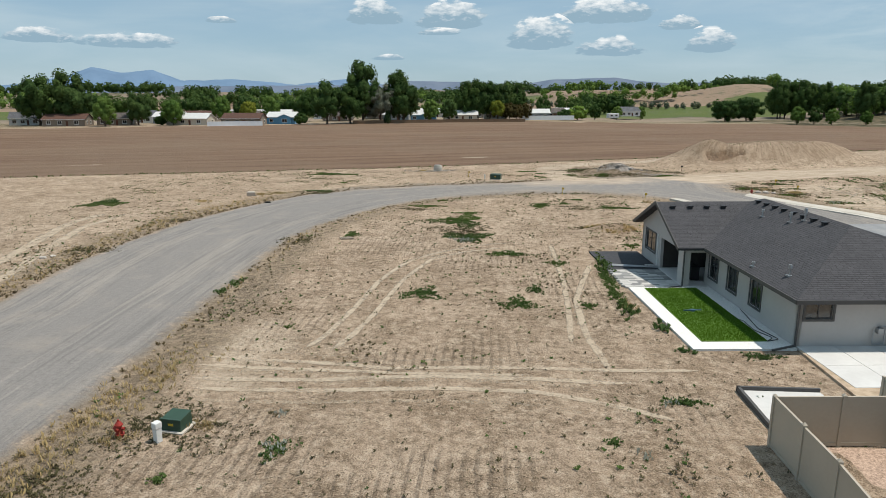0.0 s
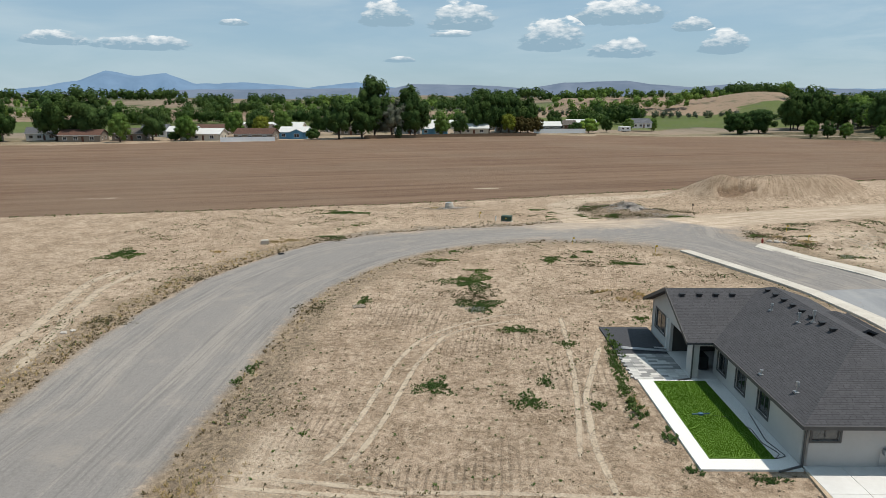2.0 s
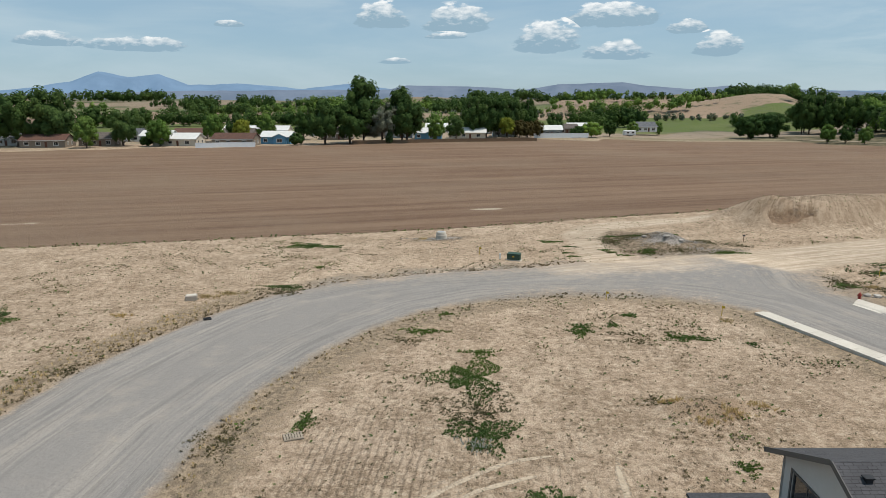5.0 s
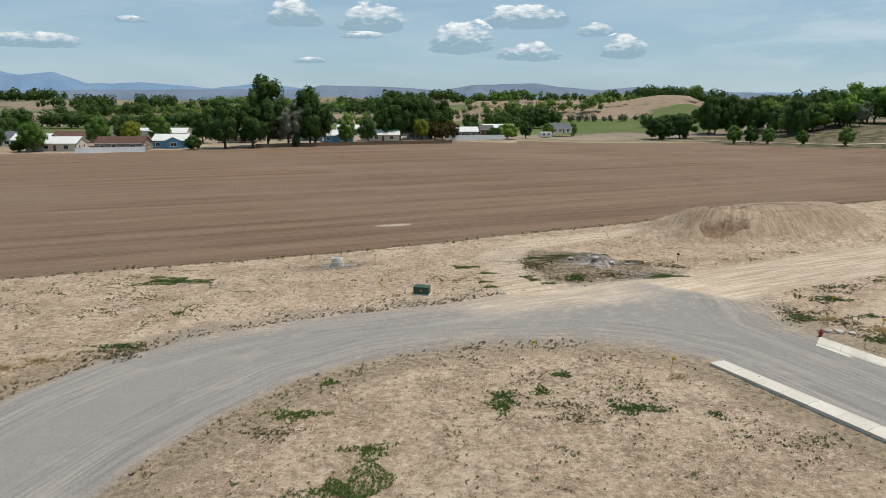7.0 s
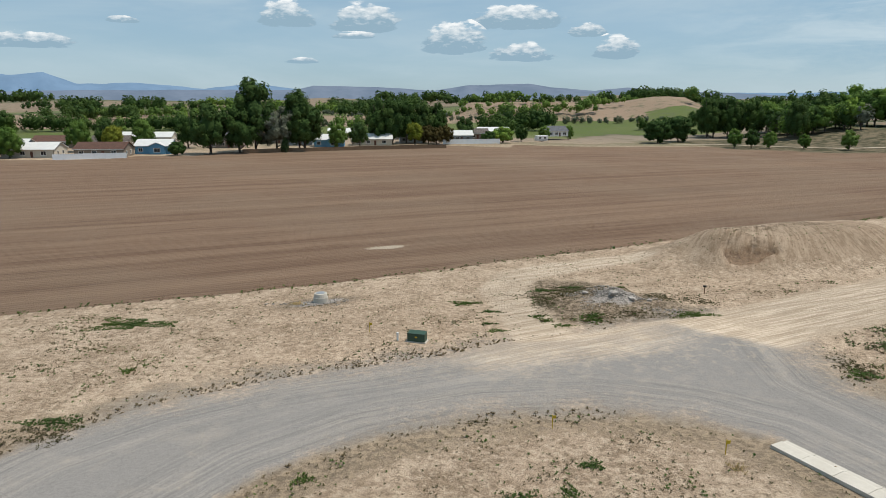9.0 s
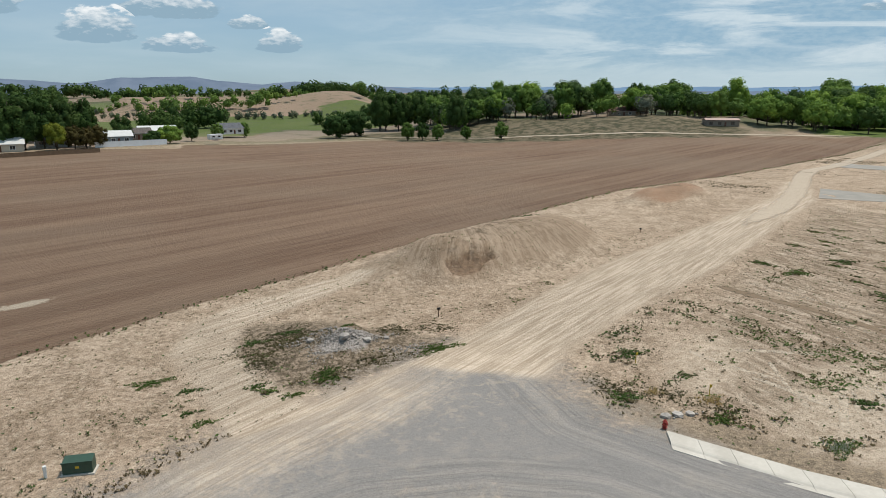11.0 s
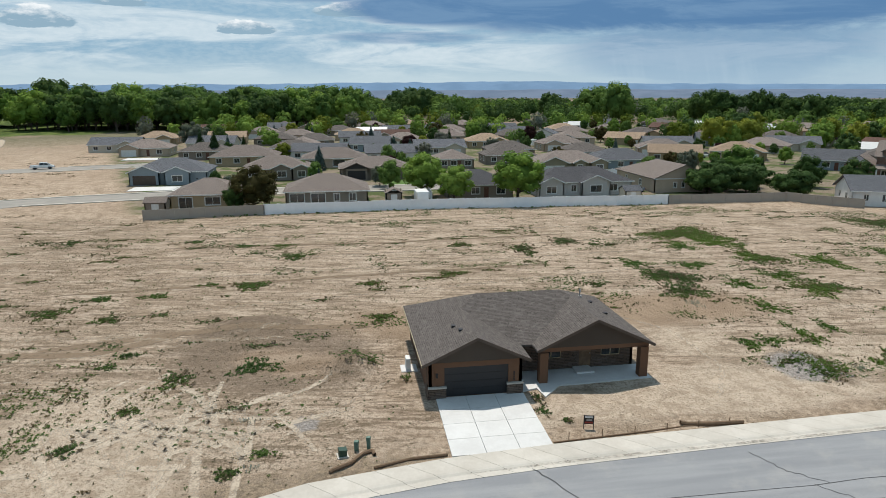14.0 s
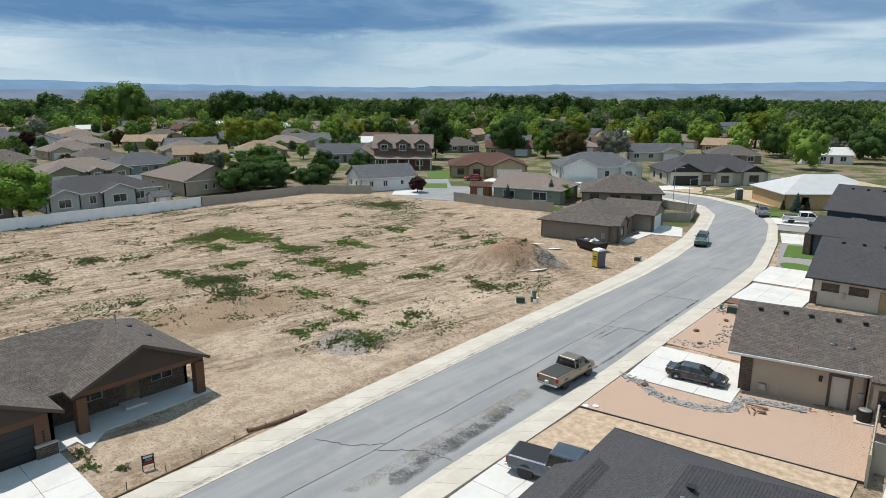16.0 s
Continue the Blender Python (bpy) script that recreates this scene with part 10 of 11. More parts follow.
PALE = soft_strip("pale_rolled_dust", (0.60, 0.50, 0.38), 0.12, 1)
FAINT = soft_strip("faint_rolled_dust", (0.58, 0.48, 0.36), -0.08, 9)
PALER = soft_strip("pale_scraped_soil", (0.64, 0.54, 0.42), -0.06, 2)
TREAD = soft_strip("pale_tread_marks", (0.64, 0.54, 0.42), 0.06, 7)
DUSK = soft_strip("dark_turned_soil", (0.28, 0.208, 0.143), 0.22, 3)
SILT = soft_strip("dark_silt", (0.10, 0.10, 0.102), 0.0, 5)
DUST = soft_strip("tan_dust_on_asphalt", (0.34, 0.31, 0.26), -0.05, 6)
label = "pale wheel tracks rolled into dry soil"
for pts, wd in (([(-13, 51.8), (-7.3, 51.4), (-3.2, 50.9), (1.3, 51.3), (8.2, 51.4), (12, 51.7)], 0.45), ([(-12.5, 49.3), (-5.8, 49.5), (-1.1, 50.2), (3.2, 50.2), (8.5, 50.0)], 0.5), ([(-12, 48.3), (-5.6, 48.5), (-0.1, 49.0), (3.3, 49.0), (6.5, 47.9), (9.5, 46)], 0.5), ([(-12.4, 50.8), (-6.1, 50.5), (-2.6, 50.4), (4, 50.6)], 0.4),
                ([(-8.0, 51), (-6.7, 54.7), (-6.2, 58.7), (-5.8, 64.7), (-4.7, 70.1), (-2.6, 73.2), (0.6, 76.0), (5, 77.5)], 0.45), ([(-6.6, 51), (-5.4, 54.8), (-4.8, 59.1), (-4.3, 65.2), (-2.9, 71.2), (-0.6, 73.6), (4, 75.8)], 0.45), ([(8.8, 71.5), (7.6, 66.7), (6.4, 61.6), (6.2, 55.7), (6.8, 50)], 0.5), ([(6.1, 77.8), (6.2, 72.0), (6.1, 65.0), (5.8, 59.8), (5.2, 53)], 0.45),
                ([(-32.5, 60), (-34.2, 68.5), (-35.8, 74.1), (-38.4, 83.0), (-38.1, 90)], 1.3), ([(-29.6, 60), (-30.7, 64.1), (-33.2, 71.9), (-35.8, 80.7), (-36, 90)], 1.1)):
    ribbon(pts, wd * 1.5, PALE, "tyre_track", label)
    for off in (-1.1, 0.9):
        ribbon([(x + 0.15 * off, y + off) for x, y in pts[:-1]], wd * 1.3, FAINT, "tyre_track", "faint wheel tracks in dry soil", 0.012)
for pts, wd in (([(43.9, 98.3), (49.9, 96.2), (54.1, 96.2)], 0.4), ([(50.6, 104.7), (47.0, 98.5), (49.2, 92.7)], 0.45), ([(44.8, 93), (50.6, 90.2), (52.5, 89.2)], 0.4), ([(60.5, 116.2), (61.2, 108), (62.2, 102.0), (67.2, 89.7)], 0.9), ([(65.8, 128.2), (66.4, 108.5), (63.8, 96.4), (64, 88)], 1.1), ([(45.5, 91), (51.7, 84.8), (54.6, 82)], 0.35), ([(51.8, 97.6), (49.2, 90.6)], 0.4), ([(49.2, 101.8), (43, 97.6)], 0.4), ([(52, 92.7), (42.6, 92.0)], 0.45), ([(52, 94.5), (43, 95.2)], 0.4), ([(50.5, 99), (43.5, 90.5)], 0.35),
                ([(58, 112), (57, 106), (53, 100), (46, 96.5), (42, 96)], 0.5), ([(56.3, 112), (55.3, 106), (52, 101.5), (46, 98.2), (41.5, 98)], 0.5), ([(70, 112), (74, 90), (78, 66), (82, 40)], 1.2), ([(90, 116), (92, 90), (95, 60), (98, 30)], 1.0), ([(104, 120), (106, 90), (106, 55), (104, 20)], 1.1), ([(84, 116), (85, 90), (88, 62), (90, 36), (92, 10)], 0.9), ([(114, 112), (115, 80), (114, 50)], 1.1), ([(66, 62), (60, 58), (52, 58), (46, 62)], 0.6), ([(66, 40), (60, 34), (52, 36)], 0.8), ([(70, 26), (62, 30), (54, 26)], 0.7)):
    ribbon(pts, wd * 1.5, FAINT if wd > 0.75 else PALER, "tyre_track", "pale scraped wheel marks on the bare lot")
LANE = soft_strip("pale_farm_lane", (0.62, 0.52, 0.405), 0.26, 4)
ribbon([(118, 399), (156, 402), (218, 358), (281, 306), (330, 266), (358, 247)], 6.0, LANE, "farm_lane", "pale dirt lane along the far edge of the field", 0.3)
ribbon([(80, 139.5), (98, 146.5), (116, 153), (130, 159.5), (150, 170.5), (165, 179), (177, 184.5), (197, 188.6), (236, 200), (300, 220.5), (347, 240), (359, 247)], 7.0, LANE, "farm_lane", "pale dirt lane bending past the stub streets", 0.12)
star = np.random.RandomState(8)
for k in range(40):
    cx, cy, a, r = 48.6 + star.normal() * 2.6, 96 + star.normal() * 5.5, star.uniform(0, 3.14), star.uniform(2.0, 4.5)
    ribbon([(cx - r * math.cos(a), cy - r * math.sin(a)), (cx + star.normal() * 0.4, cy), (cx + r * math.cos(a), cy + r * math.sin(a))], star.uniform(0.7, 1.4), TREAD, "tyre_track", "pale crossing tread marks on the lot", 0.018)
for pts, wd in (([(61.9, 126.9), (63.1, 114.9), (62.0, 105.9), (66.8, 98.0)], 2.2), ([(63, 112), (66, 100), (66, 90), (65, 82)], 2.0), ([(100, 112), (99, 80), (101, 50)], 1.5), ([(79, 118), (82, 90), (84, 60)], 1.4)):
    ribbon(pts, wd, DUSK, "tyre_track", "darker turned soil left by a machine", 0.014)
ribbon([(33.9, 64.5), (34.2, 60), (34.3, 56), (34.6, 51.5)], 2.4, SILT, "silt_patch", "dark dried silt along the gutter", z=0.085)
ribbon([(35.2, 67), (35.4, 60), (35.2, 54), (34.9, 48)], 3.2, DUST, "dust_patch", "tan dust washed over the asphalt", z=0.095)
ribbon([(40.9, 84.5), (41.3, 74), (41.7, 60), (42.1, 45), (42.4, 30)], 0.7, DUST, "dust_patch", "thin dust along the gutter", z=0.052)
ribbon([(33.6, 50), (33.6, 40), (34.0, 30), (34.4, 18)], 0.5, SILT, "silt_patch", "dark silt along the gutter", z=0.05)
ribbon([(36.3, 38), (36.2, 33.5)], 0.22, SILT, "tyre_mark", "dark tyre mark on the asphalt", z=0.118)
ribbon([(36.8, 38), (36.7, 33.8)], 0.22, SILT, "tyre_mark", "dark tyre mark on the asphalt", z=0.12)


def weeds(name, spots, blades, reach, tall, mat, label, seed, spread=1.0):
    """Plants as rosettes of pointed leaves. spots: n x 2."""
    rng = np.random.RandomState(seed)
    spots = np.asarray(spots)
    n = len(spots)
    size = rng.uniform(0.5, 1.35, (n, 1))
    base = np.repeat(np.column_stack([spots, height(spots[:, 0], spots[:, 1])]), blades, 0)
    s = np.repeat(size, blades, 0)[:, 0]
    a = rng.rand(n * blades) * 6.283
    out = reach * s * rng.uniform(0.5, 1.2, n * blades)
    up = tall * s * rng.uniform(0.3, 1.2, n * blades)
    d = np.stack([np.cos(a), np.sin(a)], 1)
    e = np.stack([-d[:, 1], d[:, 0]], 1)
    wd = (0.28 * out * spread)[:, None]
    root = base + np.column_stack([d * (out * 0.08)[:, None], np.full(n * blades, -0.01)])
    tip = base + np.column_stack([d * out[:, None], up])
    mid = base + np.column_stack([d * (out * 0.75)[:, None], up])
    l_, r_ = mid.copy(), mid.copy()
    l_[:, :2] += e * wd * 1.3
    r_[:, :2] -= e * wd * 1.3
    r_[:, 2] -= 0.3 * up
    v = np.stack([root, r_, l_ * 0.7 + tip * 0.3], 1).reshape(-1, 3)
    return tagged(new(name, big_mesh(name, v, np.arange(len(v)).reshape(-1, 3), mat)), label, "weeds", kind="stuff")


def patch(rows, density, seed):
    """Spots in ragged patches: rows of x, y, half widths."""
    rng = np.random.RandomState(seed)
    out = []
    for x, y, a, b in rows:
        a, b = max(a, 0.35), max(b, 0.35)
        n = int(density * a * b * 3.14) + 3
        r, t = rng.rand(n) ** 0.6, rng.rand(n) * 6.283
        r = r * (0.8 + 0.35 * np.sin(t * 3 + x) + 0.2 * np.sin(t * 7 + y))
        out.append(np.stack([x + a * r * np.cos(t), y + b * r * np.sin(t)], 1))
    return np.concatenate(out)


GREEN_1 = [(-1.6, 86.2, 2.5, 3.6), (-0.5, 78.8, 2.2, 2.1), (-10.6, 79.3, 0.7, 1.6), (-2.7, 62.2, 1.4, 1.5), (3.1, 60.7, 1.2, 1.4), (4.2, 63.7, 0.6, 1.2), (2.7, 73.0, 2.0, 0.9), (6.1, 70.2, 0.9, 0.8), (6.6, 95.6, 1.1, 1.2), (14.5, 94.9, 2.3, 1.0), (-41.8, 94.3, 2.4, 3.0), (-23.2, 124.7, 4.0, 1.8), (12.6, 76.5, 0.7, 0.9), (9.0, 67.6, 0.5, 2.7), (8.9, 63.1, 0.6, 1.7), (-8.9, 55.7, 0.35, 0.35), (-15.1, 62.0, 0.4, 0.9), (-15.0, 64.3, 0.5, 1.3)]
GREEN_2 = [(-5.7, 43.9, 0.7, 0.9), (8.9, 48.4, 1.1, 0.5), (10.6, 54.0, 0.6, 0.5), (13.8, 53.5, 1.1, 0.5), (9.1, 65.5, 0.5, 2.0), (5.7, 45.1, 0.35, 0.5), (-8.8, 41.8, 0.3, 0.4), (7.0, 60.6, 0.6, 0.8), (-5.7, 94.7, 1.9, 0.9), (-4.2, 99.4, 0.7, 0.7), (6.9, 96.9, 1.1, 1.2), (9.4, 97.4, 0.8, 0.8), (-1.0, 90.7, 1.7, 0.7), (11.1, 99.8, 0.8, 0.7), (-20.4, 106.4, 2.4, 0.9), (-19.1, 114.1, 0.6, 0.7), (6.8, 129.3, 1.7, 0.8), (27.6, 124.9, 2.4, 1.0), (14.8, 122.5, 1.2, 0.5), (17.9, 124.3, 1.3, 0.9), (13.0, 124.9, 1.0, 0.6), (8.9, 126.6, 1.2, 0.45), (8.3, 123.3, 0.8, 0.45), (8.8, 121.5, 1.0, 0.5), (15.2, 133.6, 1.5, 0.7), (18.4, 134.4, 1.4, 0.6), (22.5, 131.6, 1.0, 0.5), (19.1, 94.0, 0.6, 0.5)]
GREEN_3 = [(40.2, 116.4, 1.5, 1.1), (33.8, 110.8, 1.3, 1.2), (36.9, 105.4, 0.9, 0.9), (40.5, 111.2, 0.7, 0.6), (74.6, 124.2, 2.0, 1.3), (84.2, 124.4, 1.3, 1.6), (75.1, 128.8, 0.9, 1.8), (17.6, 123.8, 1.6, 1.0), (13.5, 123.8, 0.7, 0.7), (70.8, 168.5, 2.8, 1.2), (73.4, 113.2, 1.9, 2.1), (70.8, 107.3, 1.3, 1.4), (105.9, 122.6, 1.6, 1.4), (51.5, 100.0, 1.0, 0.8), (43.1, 92.7, 0.8, 0.6), (39.9, 99.9, 1.6, 1.0), (46.9, 102.1, 1.0, 0.9), (67.4, 82.6, 1.2, 1.5), (49.3, 73.2, 0.7, 0.5), (47.4, 73.4, 0.7, 0.5), (46.0, 72.3, 0.35, 0.35)]
GREEN_4 = [(95.8, 69.9, 1.7, 1.7), (95.7, 55.4, 2.3, 1.8), (92.2, 62.2, 3.6, 1.6), (97.8, 36.3, 4.5, 5.2), (76.9, 50.0, 2.4, 2.2), (70.7, 51.0, 2.7, 2.7), (74.6, 59.0, 1.1, 1.1), (81.5, 73.6, 1.4, 1.9), (80.6, 95.9, 1.4, 1.8), (78.8, 82.9, 1.2, 1.5), (56.1, 98.1, 1.7, 1.2), (70.1, 35.5, 3.0, 2.4), (82.6, 34.1, 3.1, 2.4), (50.9, 50.5, 2.1, 1.6), (53.1, 31.2, 2.6, 1.5), (52.2, 43.3, 1.1, 1.3), (61.2, 33.1, 1.2, 1.9), (75.2, 48.6, 3.3, 2.1), (51.7, 52.9, 0.5, 1.3), (100.4, 1.6, 5.0, 4.0), (70.4, 13.4, 1.2, 1.8), (57.1, 15.5, 1.2, 1.0), (56.5, 84.0, 0.5, 0.5), (54.0, 81.6, 0.6, 0.4)]
GREEN_5 = [(97.2, 36.5, 4.9, 6.2), (91.5, 35.0, 3.9, 4.6), (82.4, 51.1, 2.5, 2.1), (77.4, 51.4, 3.7, 1.4), (80.8, 44.5, 2.0, 2.8), (83.6, 34.9, 3.0, 2.8), (74.7, 37.1, 2.4, 2.8), (72.1, 43.4, 2.2, 1.9), (69.2, 36.9, 3.3, 2.6), (80.1, 27.2, 4.7, 2.2), (62.0, 34.3, 1.2, 1.7), (62.2, 29.4, 2.0, 1.8), (65.7, 14.1, 1.9, 1.8), (58.7, 43.9, 2.2, 0.9), (57.3, 47.3, 3.3, 0.9), (56.5, 50.8, 1.5, 1.5), (56.1, 53.2, 1.9, 1.2), (50.8, 45.6, 1.1, 0.9), (50.6, 51.0, 2.1, 1.7), (64.7, 45.5, 2.8, 1.4), (90.2, 41.0, 3.0, 2.1), (82.6, 16.1, 3.5, 2.2)]
GREEN_6 = [(57.7, 92.6, 1.8, 2.0), (77.4, 110.2, 1.1, 1.9), (77.8, 104.8, 1.1, 1.8), (79.8, 95.6, 1.7, 1.9), (93.0, 91.8, 1.9, 2.1), (59.2, 103.7, 0.7, 1.0), (61.5, 102.9, 0.8, 1.3), (43.1, 92.3, 0.5, 0.9), (44.9, 90.8, 0.6, 1.1), (81.3, 99.8, 0.8, 0.9), (103.8, 106.1, 1.0, 1.5), (99.9, 98.5, 1.0, 1.9), (99.7, 93.9, 0.9, 1.8), (67.7, 82.6, 0.7, 1.0)]
# ragged drifts of weeds over the bare lot, drawn out north to south
drift = np.random.RandomState(12)
px_, py_ = drift.uniform(46, 123, 150000), drift.uniform(-4, 145, 150000)
d_ = 0.38 * waves(px_, py_ * 0.4, 31, 9) + 0.62 * waves(px_, py_ * 0.6, 32, 2.3) + 0.28 * waves(px_, py_, 33, 0.8)
ok_ = (inside_distance(LOT_FIELD, px_, py_) > 1.5) & ~((px_ > 48) & (px_ < 65) & (py_ > 62) & (py_ < 83))
ok_ &= ~((px_ < 52) & (py_ > 53) & (py_ < 84)) & ~((px_ < 66) & (py_ > 56) & (py_ < 64))
ok_ &= inside_distance(TRACK, px_, py_) < -1.0
ok_ &= ~((px_ > 42) & (px_ < 62) & (py_ > 86) & (py_ < 104) & (drift.rand(150000) < 0.7))
DRIFT = np.stack([px_, py_], 1)[ok_ & (d_ > 0.37 + 0.14 * drift.rand(150000))]
DRIFT_DULL = np.stack([px_, py_], 1)[ok_ & (d_ > 0.3) & (d_ < 0.46) & (drift.rand(150000) < 0.4)]
qx_, qy_ = drift.uniform(128, 245, 30000), drift.uniform(118, 215, 30000)
e_ = 0.6 * waves(qx_, qy_ * 0.3, 35, 8) + 0.5 * waves(qx_, qy_ * 0.5, 36, 3)
ok_ = (inside_distance(TRACK, qx_, qy_) < -2) & (inside_distance(FIELD, qx_, qy_) < -2) & (qy_ > 124 + 0.34 * (qx_ - 124)) & (inside_distance(CROSS_NEAR + CROSS_FAR[::-1], qx_, qy_) < -1) & (inside_distance(FARTHER_NEAR + FARTHER_FAR[::-1], qx_, qy_) < -1)
DRIFT_FAR = np.stack([qx_, qy_], 1)[ok_ & (e_ > 0.25 + 0.3 * drift.rand(30000))]
weeds("dull_weeds", DRIFT_FAR, 5, 0.26, 0.16, L_DULL, "withered weeds in strips on the far bare lots", 35)
rx_, ry_ = drift.uniform(33, 62, 9000), drift.uniform(103, 136, 9000)
f_ = 0.45 * waves(rx_, ry_, 37, 5) + 0.6 * waves(rx_, ry_, 38, 1.4)
ok_ = (inside_distance(TRACK, rx_, ry_) < -0.8) & (inside_distance(GRAVEL, rx_, ry_) < -0.8) & (inside_distance(STREET_E_BACK + STREET_E_FRONT[::-1], rx_, ry_) < -0.5) & (ry_ > 103 + 0 * rx_)
DRIFT_FORK = np.stack([rx_, ry_], 1)[ok_ & (f_ > 0.22 + 0.14 * drift.rand(9000))]
weeds("dull_weeds", DRIFT_FORK[::2], 6, 0.17, 0.12, L_DULL, "withered weeds beside the track and the fork", 36)
weeds("green_weeds", DRIFT_FORK[1::2], 6, 0.15, 0.11, L_WEED, "green weeds beside the track and the fork", 37, 1.2)
sx_, sy_ = drift.uniform(-50, 30, 60000), drift.uniform(38, 145, 60000)
h_ = 0.45 * waves(sx_, sy_, 39, 8) + 0.6 * waves(sx_, sy_, 40, 2.0) + 0.25 * waves(sx_, sy_, 41, 0.8)
ok_ = (inside_distance(TRACK, sx_, sy_) < -1) & (inside_distance(GRAVEL, sx_, sy_) < -0.6) & (inside_distance(FIELD, sx_, sy_) < -1) & (inside_distance(LOTS, sx_, sy_) < -0.5) & (inside_distance(LOOP_TRACK, sx_, sy_) < -0.3) & (inside_distance(STREET_W_BACK + STREET_W_FRONT[::-1], sx_, sy_) < -0.5) & ~((sx_ > 8) & (sy_ < 56)) & ~((sx_ > 25) & (sy_ < 90))
DRIFT_WEST = np.stack([sx_, sy_], 1)[ok_ & (h_ > 0.42 + 0.14 * drift.rand(60000))]
weeds("green_weeds", DRIFT_WEST[::3], 6, 0.12, 0.09, L_WEED, "small green weeds in drifts on dry soil", 38, 1.2)
weeds("dull_weeds", np.concatenate([DRIFT_WEST[1::3], DRIFT_WEST[2::3]]), 6, 0.12, 0.09, L_DULL, "withered weeds in drifts on dry soil", 39)
rng = np.random.RandomState(11)
more = []
while len(more) < 120:
    x, y = rng.uniform(46, 122), rng.uniform(-2, 140)
    if inside_distance(LOT_FIELD, np.array([x]), np.array([y]))[0] > 2 and not (43 < x < 66 and 55 < y < 84):
        s = rng.uniform(0.3, 1.1)
        more.append((x, y, s * 0.7, s * rng.uniform(0.8, 2.4)))
weeds("green_weeds", patch(GREEN_1 + GREEN_2, 85, 1), 7, 0.075, 0.08, L_WEED, "low green weeds spreading over dry soil", 21, 1.2)
weeds("green_weeds", patch(GREEN_3 + GREEN_4 + GREEN_6, 42, 2), 7, 0.12, 0.09, L_WEED, "green weed patches on the bare lot", 22, 1.2)
weeds("green_weeds", patch(GREEN_5, 32, 22), 6, 0.13, 0.09, L_FRESH, "fresh green weeds in patches on the bare lot", 44, 1.2)
weeds("green_weeds", patch(more, 24, 3), 7, 0.11, 0.08, L_WEED, "small weed clumps scattered over the lot", 23, 1.2)
weeds("green_weeds", DRIFT, 6, 0.14, 0.07, L_WEED, "drifts of small green weeds over the lot", 33, 1.2)
weeds("dull_weeds", DRIFT_DULL, 5, 0.16, 0.11, L_DULL, "drifts of withered weeds over the lot", 34)
weeds("dull_weeds", patch([(x, y, a * 1.7, b * 1.7) for x, y, a, b in GREEN_3 + GREEN_4 + more], 2.2, 4), 8, 0.18, 0.13, L_DULL, "withered brown-green weeds round the patches", 24)
DULL = [(-14.5, 77.0, 1.8, 2.4), (-6.5, 92.6, 2.1, 1.0), (10.1, 95.6, 1.8, 0.9), (-20.4, 105.0, 2.8, 1.6), (-28.7, 85.3, 1.1, 1.2), (-30.2, 72.1, 2.5, 1.7), (9.8, 83.8, 1.0, 1.3), (-0.9, 81.3, 2.9, 4.1), (10.3, 93.8, 1.8, 0.8), (5.5, 105.2, 1.4, 0.6), (34.4, 112.3, 2.2, 2.6), (17, 131.5, 4.5, 3.0), (26.5, 130, 4, 2), (36.9, 109.5, 2.2, 2.0), (30, 128.5, 2.4, 1), (38, 106, 2.5, 2), (14.5, 129, 2, 4), (18, 134, 3, 2.5), (22, 125, 5, 1.5), (-10, 45, 3, 2.5), (-12.5, 41, 2.5, 2)]
weeds("dull_weeds", patch(DULL, 26, 5), 7, 0.09, 0.06, L_DULL, "withered weeds on verges and rubble", 25)


def along(pts, n, wide, seed):
    rng = np.random.RandomState(seed)
    p, _ = resample(pts, 400)
    q = p[rng.randint(400, size=n)] + rng.normal(0, wide, (n, 2))
    return q[inside_distance(GRAVEL, q[:, 0], q[:, 1]) < -0.15]


inner = ROAD_IN[9:]
weeds("dry_grass", np.concatenate([along(inner[-8:], 900, 0.9, 6), along([(-14, 38), (-13.2, 46), (-12.6, 52)], 500, 0.8, 7), patch([(10.6, 83.4, 1.0, 0.6), (13.6, 81.8, 1.2, .6), (15.6, 83.2, 1.2, .5), (12.0, 80.8, 0.9, .5), (18.9, 99.3, .6, .5), (-26.4, 102.4, 1.8, .7), (-24.8, 103.6, 1.8, .7), (-31.5, 96.5, 1.2, .5), (-9.5, 130, 0.9, .6), (38.6, 107.6, 1.2, .8), (36.2, 110.4, .8, .6), (9.2, 60.5, .5, 1.2), (-11.4, 44.2, .7, .6), (-8.8, 45.2, .6, .5), (11.6, 43, .5, 2)], 26, 8), along([(-29, 60), (-30.5, 72), (-30, 84), (-28, 92), (-25, 100)], 500, 0.8, 9)]), 8, 0.14, 0.19, L_DRYW, "pale dry grass tufts along the road verge", 26, 0.4)
weeds("dull_weeds", np.concatenate([along(inner, 1500, 0.8, 10), along(ROAD_OUT[2:], 1500, 0.9, 11), along(FIELD[1:14], 900, 0.5, 12)]), 8, 0.14, 0.14, L_DULL, "withered weeds lining the road and field edge", 27)
weeds("green_weeds", along(FIELD[1:14], 1100, 0.45, 13), 8, 0.16, 0.18, L_WEED, "green weeds along the field edge", 28, 1.1)
weeds("green_weeds", np.concatenate([along([(123.4, 110), (124.2, 60), (122.6, 26)], 260, 0.5, 16), patch([(9.4, 70.5, 0.5, 3.5), (9.0, 60.5, .5, 2.5), (10.2, 57.2, .4, 1)], 9, 17)]), 10, 0.2, 0.26, L_WEED, "bushy weeds along the fence and stone border", 29, 1.2)
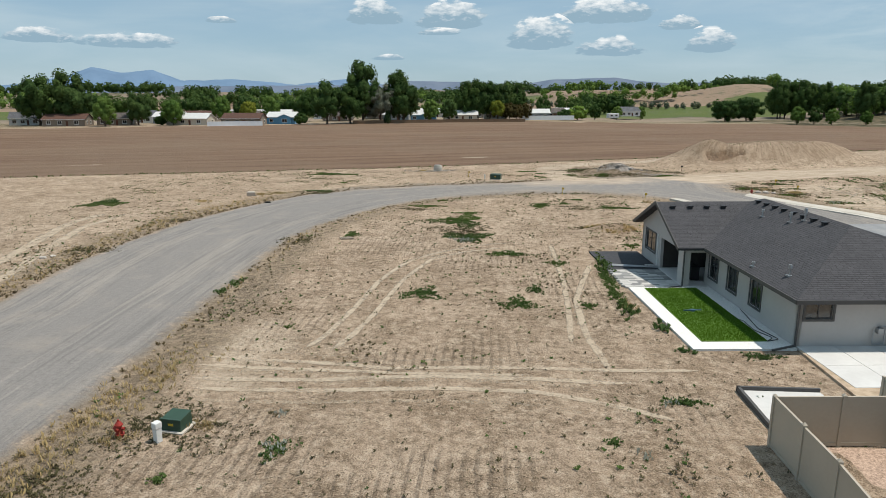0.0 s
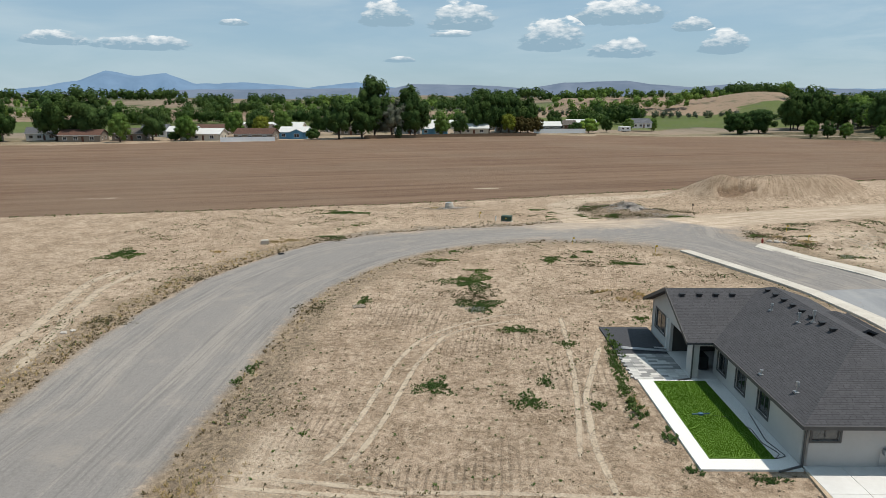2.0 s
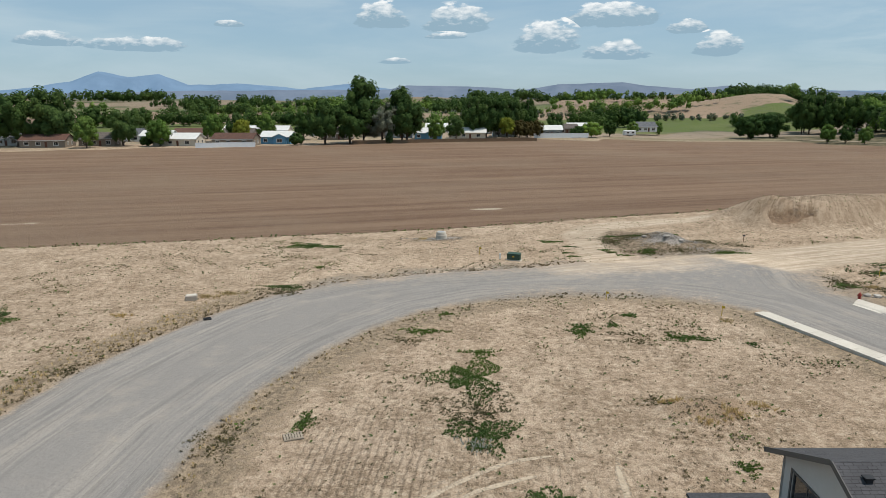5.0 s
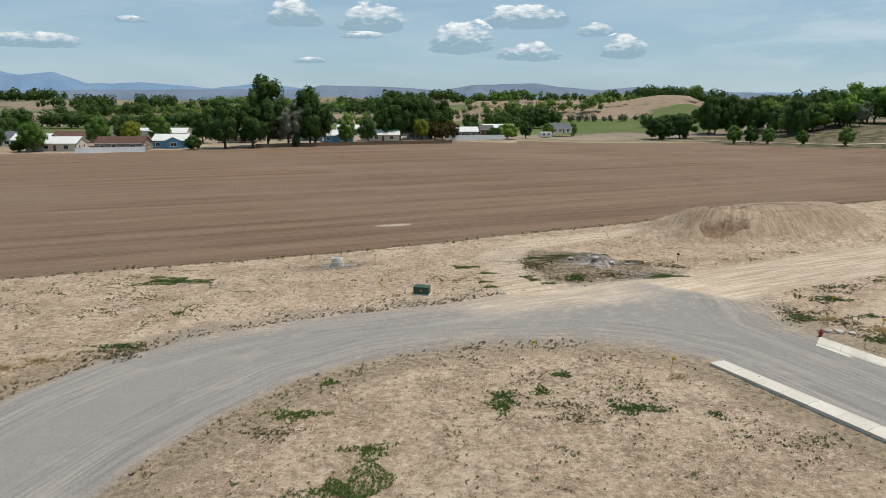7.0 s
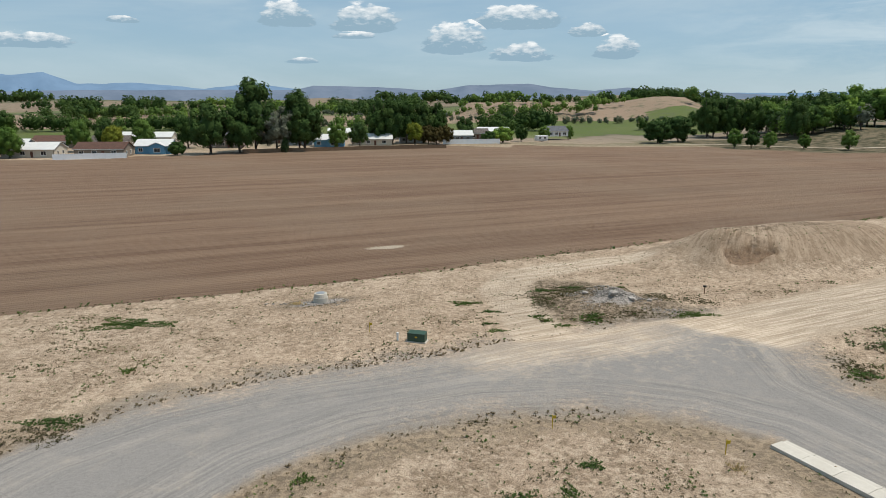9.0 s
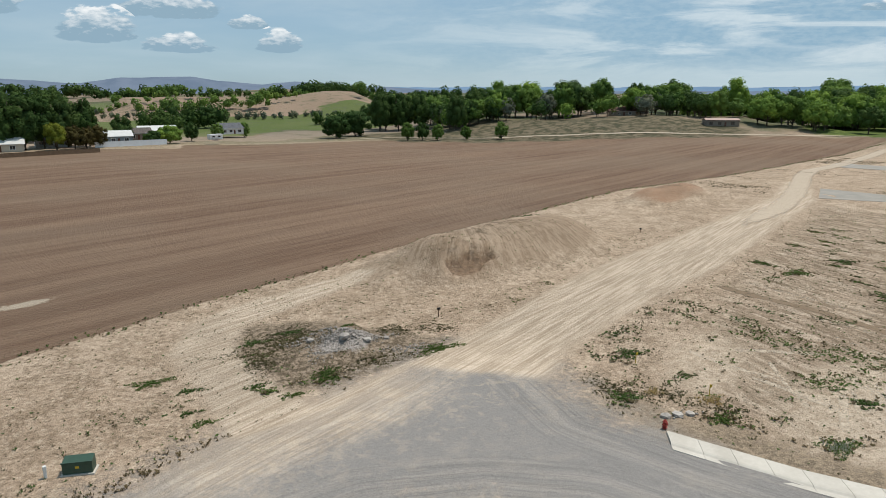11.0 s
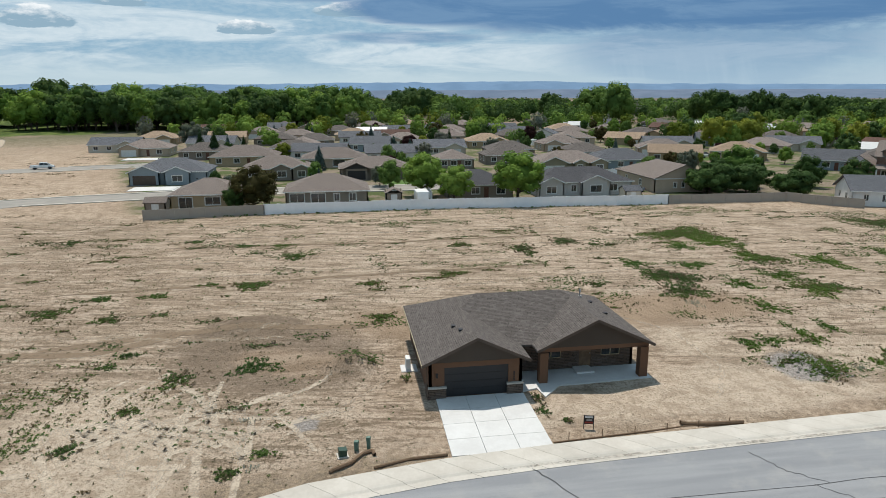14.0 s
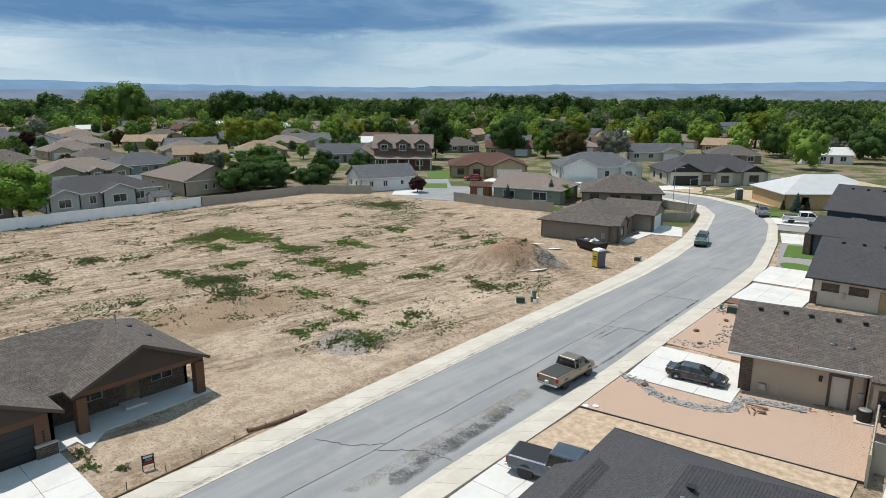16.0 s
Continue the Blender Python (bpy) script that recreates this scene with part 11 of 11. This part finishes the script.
weeds("pale_flowers", patch([(6.6, 44.3, 0.4, 0.4), (-6.3, 46.3, 0.3, 0.3), (8.4, 48.2, 0.4, 0.4), (-5.7, 43.9, 0.6, 0.8), (39.9, 99.9, 1.6, 1.0), (49, 92.2, .4, 1.0), (50.2, 48.0, 1.0, .8), (53.6, 23.4, 1.2, .6), (43.4, 91.4, .5, .5), (-0.8, 77.5, 1.2, 1), (67, 52, 1.5, 1)], 24, 14), 5, 0.06, 0.16, L_BLOOM, "pale flowering weeds in small clumps", 30, 1.4)
# thin scatter of tiny dry plants everywhere on the plots
n = 18000
pts = np.stack([rng.uniform(-45, 125, n), rng.uniform(36, 150, n)], 1)
keep = (inside_distance(GRAVEL, pts[:, 0], pts[:, 1]) < -0.5) & (inside_distance(TRACK, pts[:, 0], pts[:, 1]) < -0.5) & (inside_distance(FIELD, pts[:, 0], pts[:, 1]) < -1) & (inside_distance(STREET, pts[:, 0], pts[:, 1]) < -1) & (inside_distance(LOTS, pts[:, 0], pts[:, 1]) < 0) & ~((pts[:, 0] > 49.5) & (pts[:, 0] < 63) & (pts[:, 1] > 63.5) & (pts[:, 1] < 81.5)) & ~((pts[:, 0] > 42) & (pts[:, 0] < 64) & (pts[:, 1] > 55) & (pts[:, 1] < 82))
pts = pts[keep]
weeds("dull_weeds", pts[: len(pts) * 2 // 3], 6, 0.11, 0.09, L_DULL, "tiny withered plants scattered on dry soil", 31)
weeds("green_weeds", pts[len(pts) * 2 // 3:], 7, 0.11, 0.09, L_WEED, "tiny green plants scattered on dry soil", 32, 1.2)


def clods(name, spots, size, mat, label, seed):
    """Stones or clods: rough eight-sided lumps."""
    rng = np.random.RandomState(seed)
    spots = np.asarray(spots)
    n = len(spots)
    s = size * rng.uniform(0.35, 1.0, (n, 1)) ** 1.6
    o = np.array([(1, 0, 0), (0, 1, 0), (-1, 0, 0), (0, -1, 0), (0, 0, 0.8), (0, 0, -0.5)])
    v = o[None] * s[:, :, None] * rng.uniform(0.7, 1.3, (n, 6, 1))
    a = rng.rand(n) * 6.283
    c, k = np.cos(a)[:, None], np.sin(a)[:, None]
    v[:, :, 0], v[:, :, 1] = v[:, :, 0] * c - v[:, :, 1] * k, v[:, :, 0] * k + v[:, :, 1] * c
    v += np.column_stack([spots, height(spots[:, 0], spots[:, 1]) + s[:, 0] * 0.2])[:, None]
    f = np.array([(0, 1, 4), (1, 2, 4), (2, 3, 4), (3, 0, 4), (1, 0, 5), (2, 1, 5), (3, 2, 5), (0, 3, 5)])
    return tagged(new(name, big_mesh(name, v.reshape(-1, 3), (f[None] + 6 * np.arange(n)[:, None, None]).reshape(-1, 3), mat)), label, "stones", kind="stuff")


CLOD = surf("soil_clods", (0.33, 0.25, 0.17), (0.22, 0.165, 0.11), 3, 0.95, coords="World")
clods("rubble_stones", patch([(20.5, 129, 4.5, 3), (22.5, 129, 3, 2), (25.5, 126, 3, 1), (-7.5, 130.2, 4, 1.2), (52.6, 20.2, 2.4, 2), (51.5, 51, 3.5, 2), (35.6, 107.2, 1.2, 0.6)], 16, 15), 0.13, rock, "broken pale rubble and stones", 41)
clods("soil_clods", np.concatenate([pts[rng.rand(len(pts)) < 0.6] + 0.7, along(inner, 1400, 0.9, 18), along(ROAD_OUT[2:], 1200, 0.9, 19), patch([(56.5, 87.5, 3, 2.6), (62.5, 94, 4, 3), (56.6, 21.5, 4.5, 4), (48, 150, 16, 7), (107, 171, 10, 5), (12.5, 82.5, 3, 1.6), (41, 143.5, 4, 2)], 7, 20)]), 0.09, CLOD, "dry soil clods and small stones", 42)
for x, y, s in ((34.2, 107.6, 0.9), (35.0, 107.3, 1.0), (35.8, 107.0, 0.8), (21.0, 128.4, 1.3), (22.6, 127.6, 1.0), (18.6, 129.6, 0.9), (24.4, 127.8, 0.7), (-31.6, 69.3, 0.7), (-31.2, 69.8, 0.6)):
    ob = tagged(new("rock", stone_mesh(int(x * 7) % 97 + 50, rock)), "pale broken rock lying on the soil", "rock", "loose rocks")
    ob.matrix_basis = pose(x, y, float(height(x, y)) + 0.08 * s, 0, 0, x * 70) @ Matrix.Scale(s * 0.8, 4)
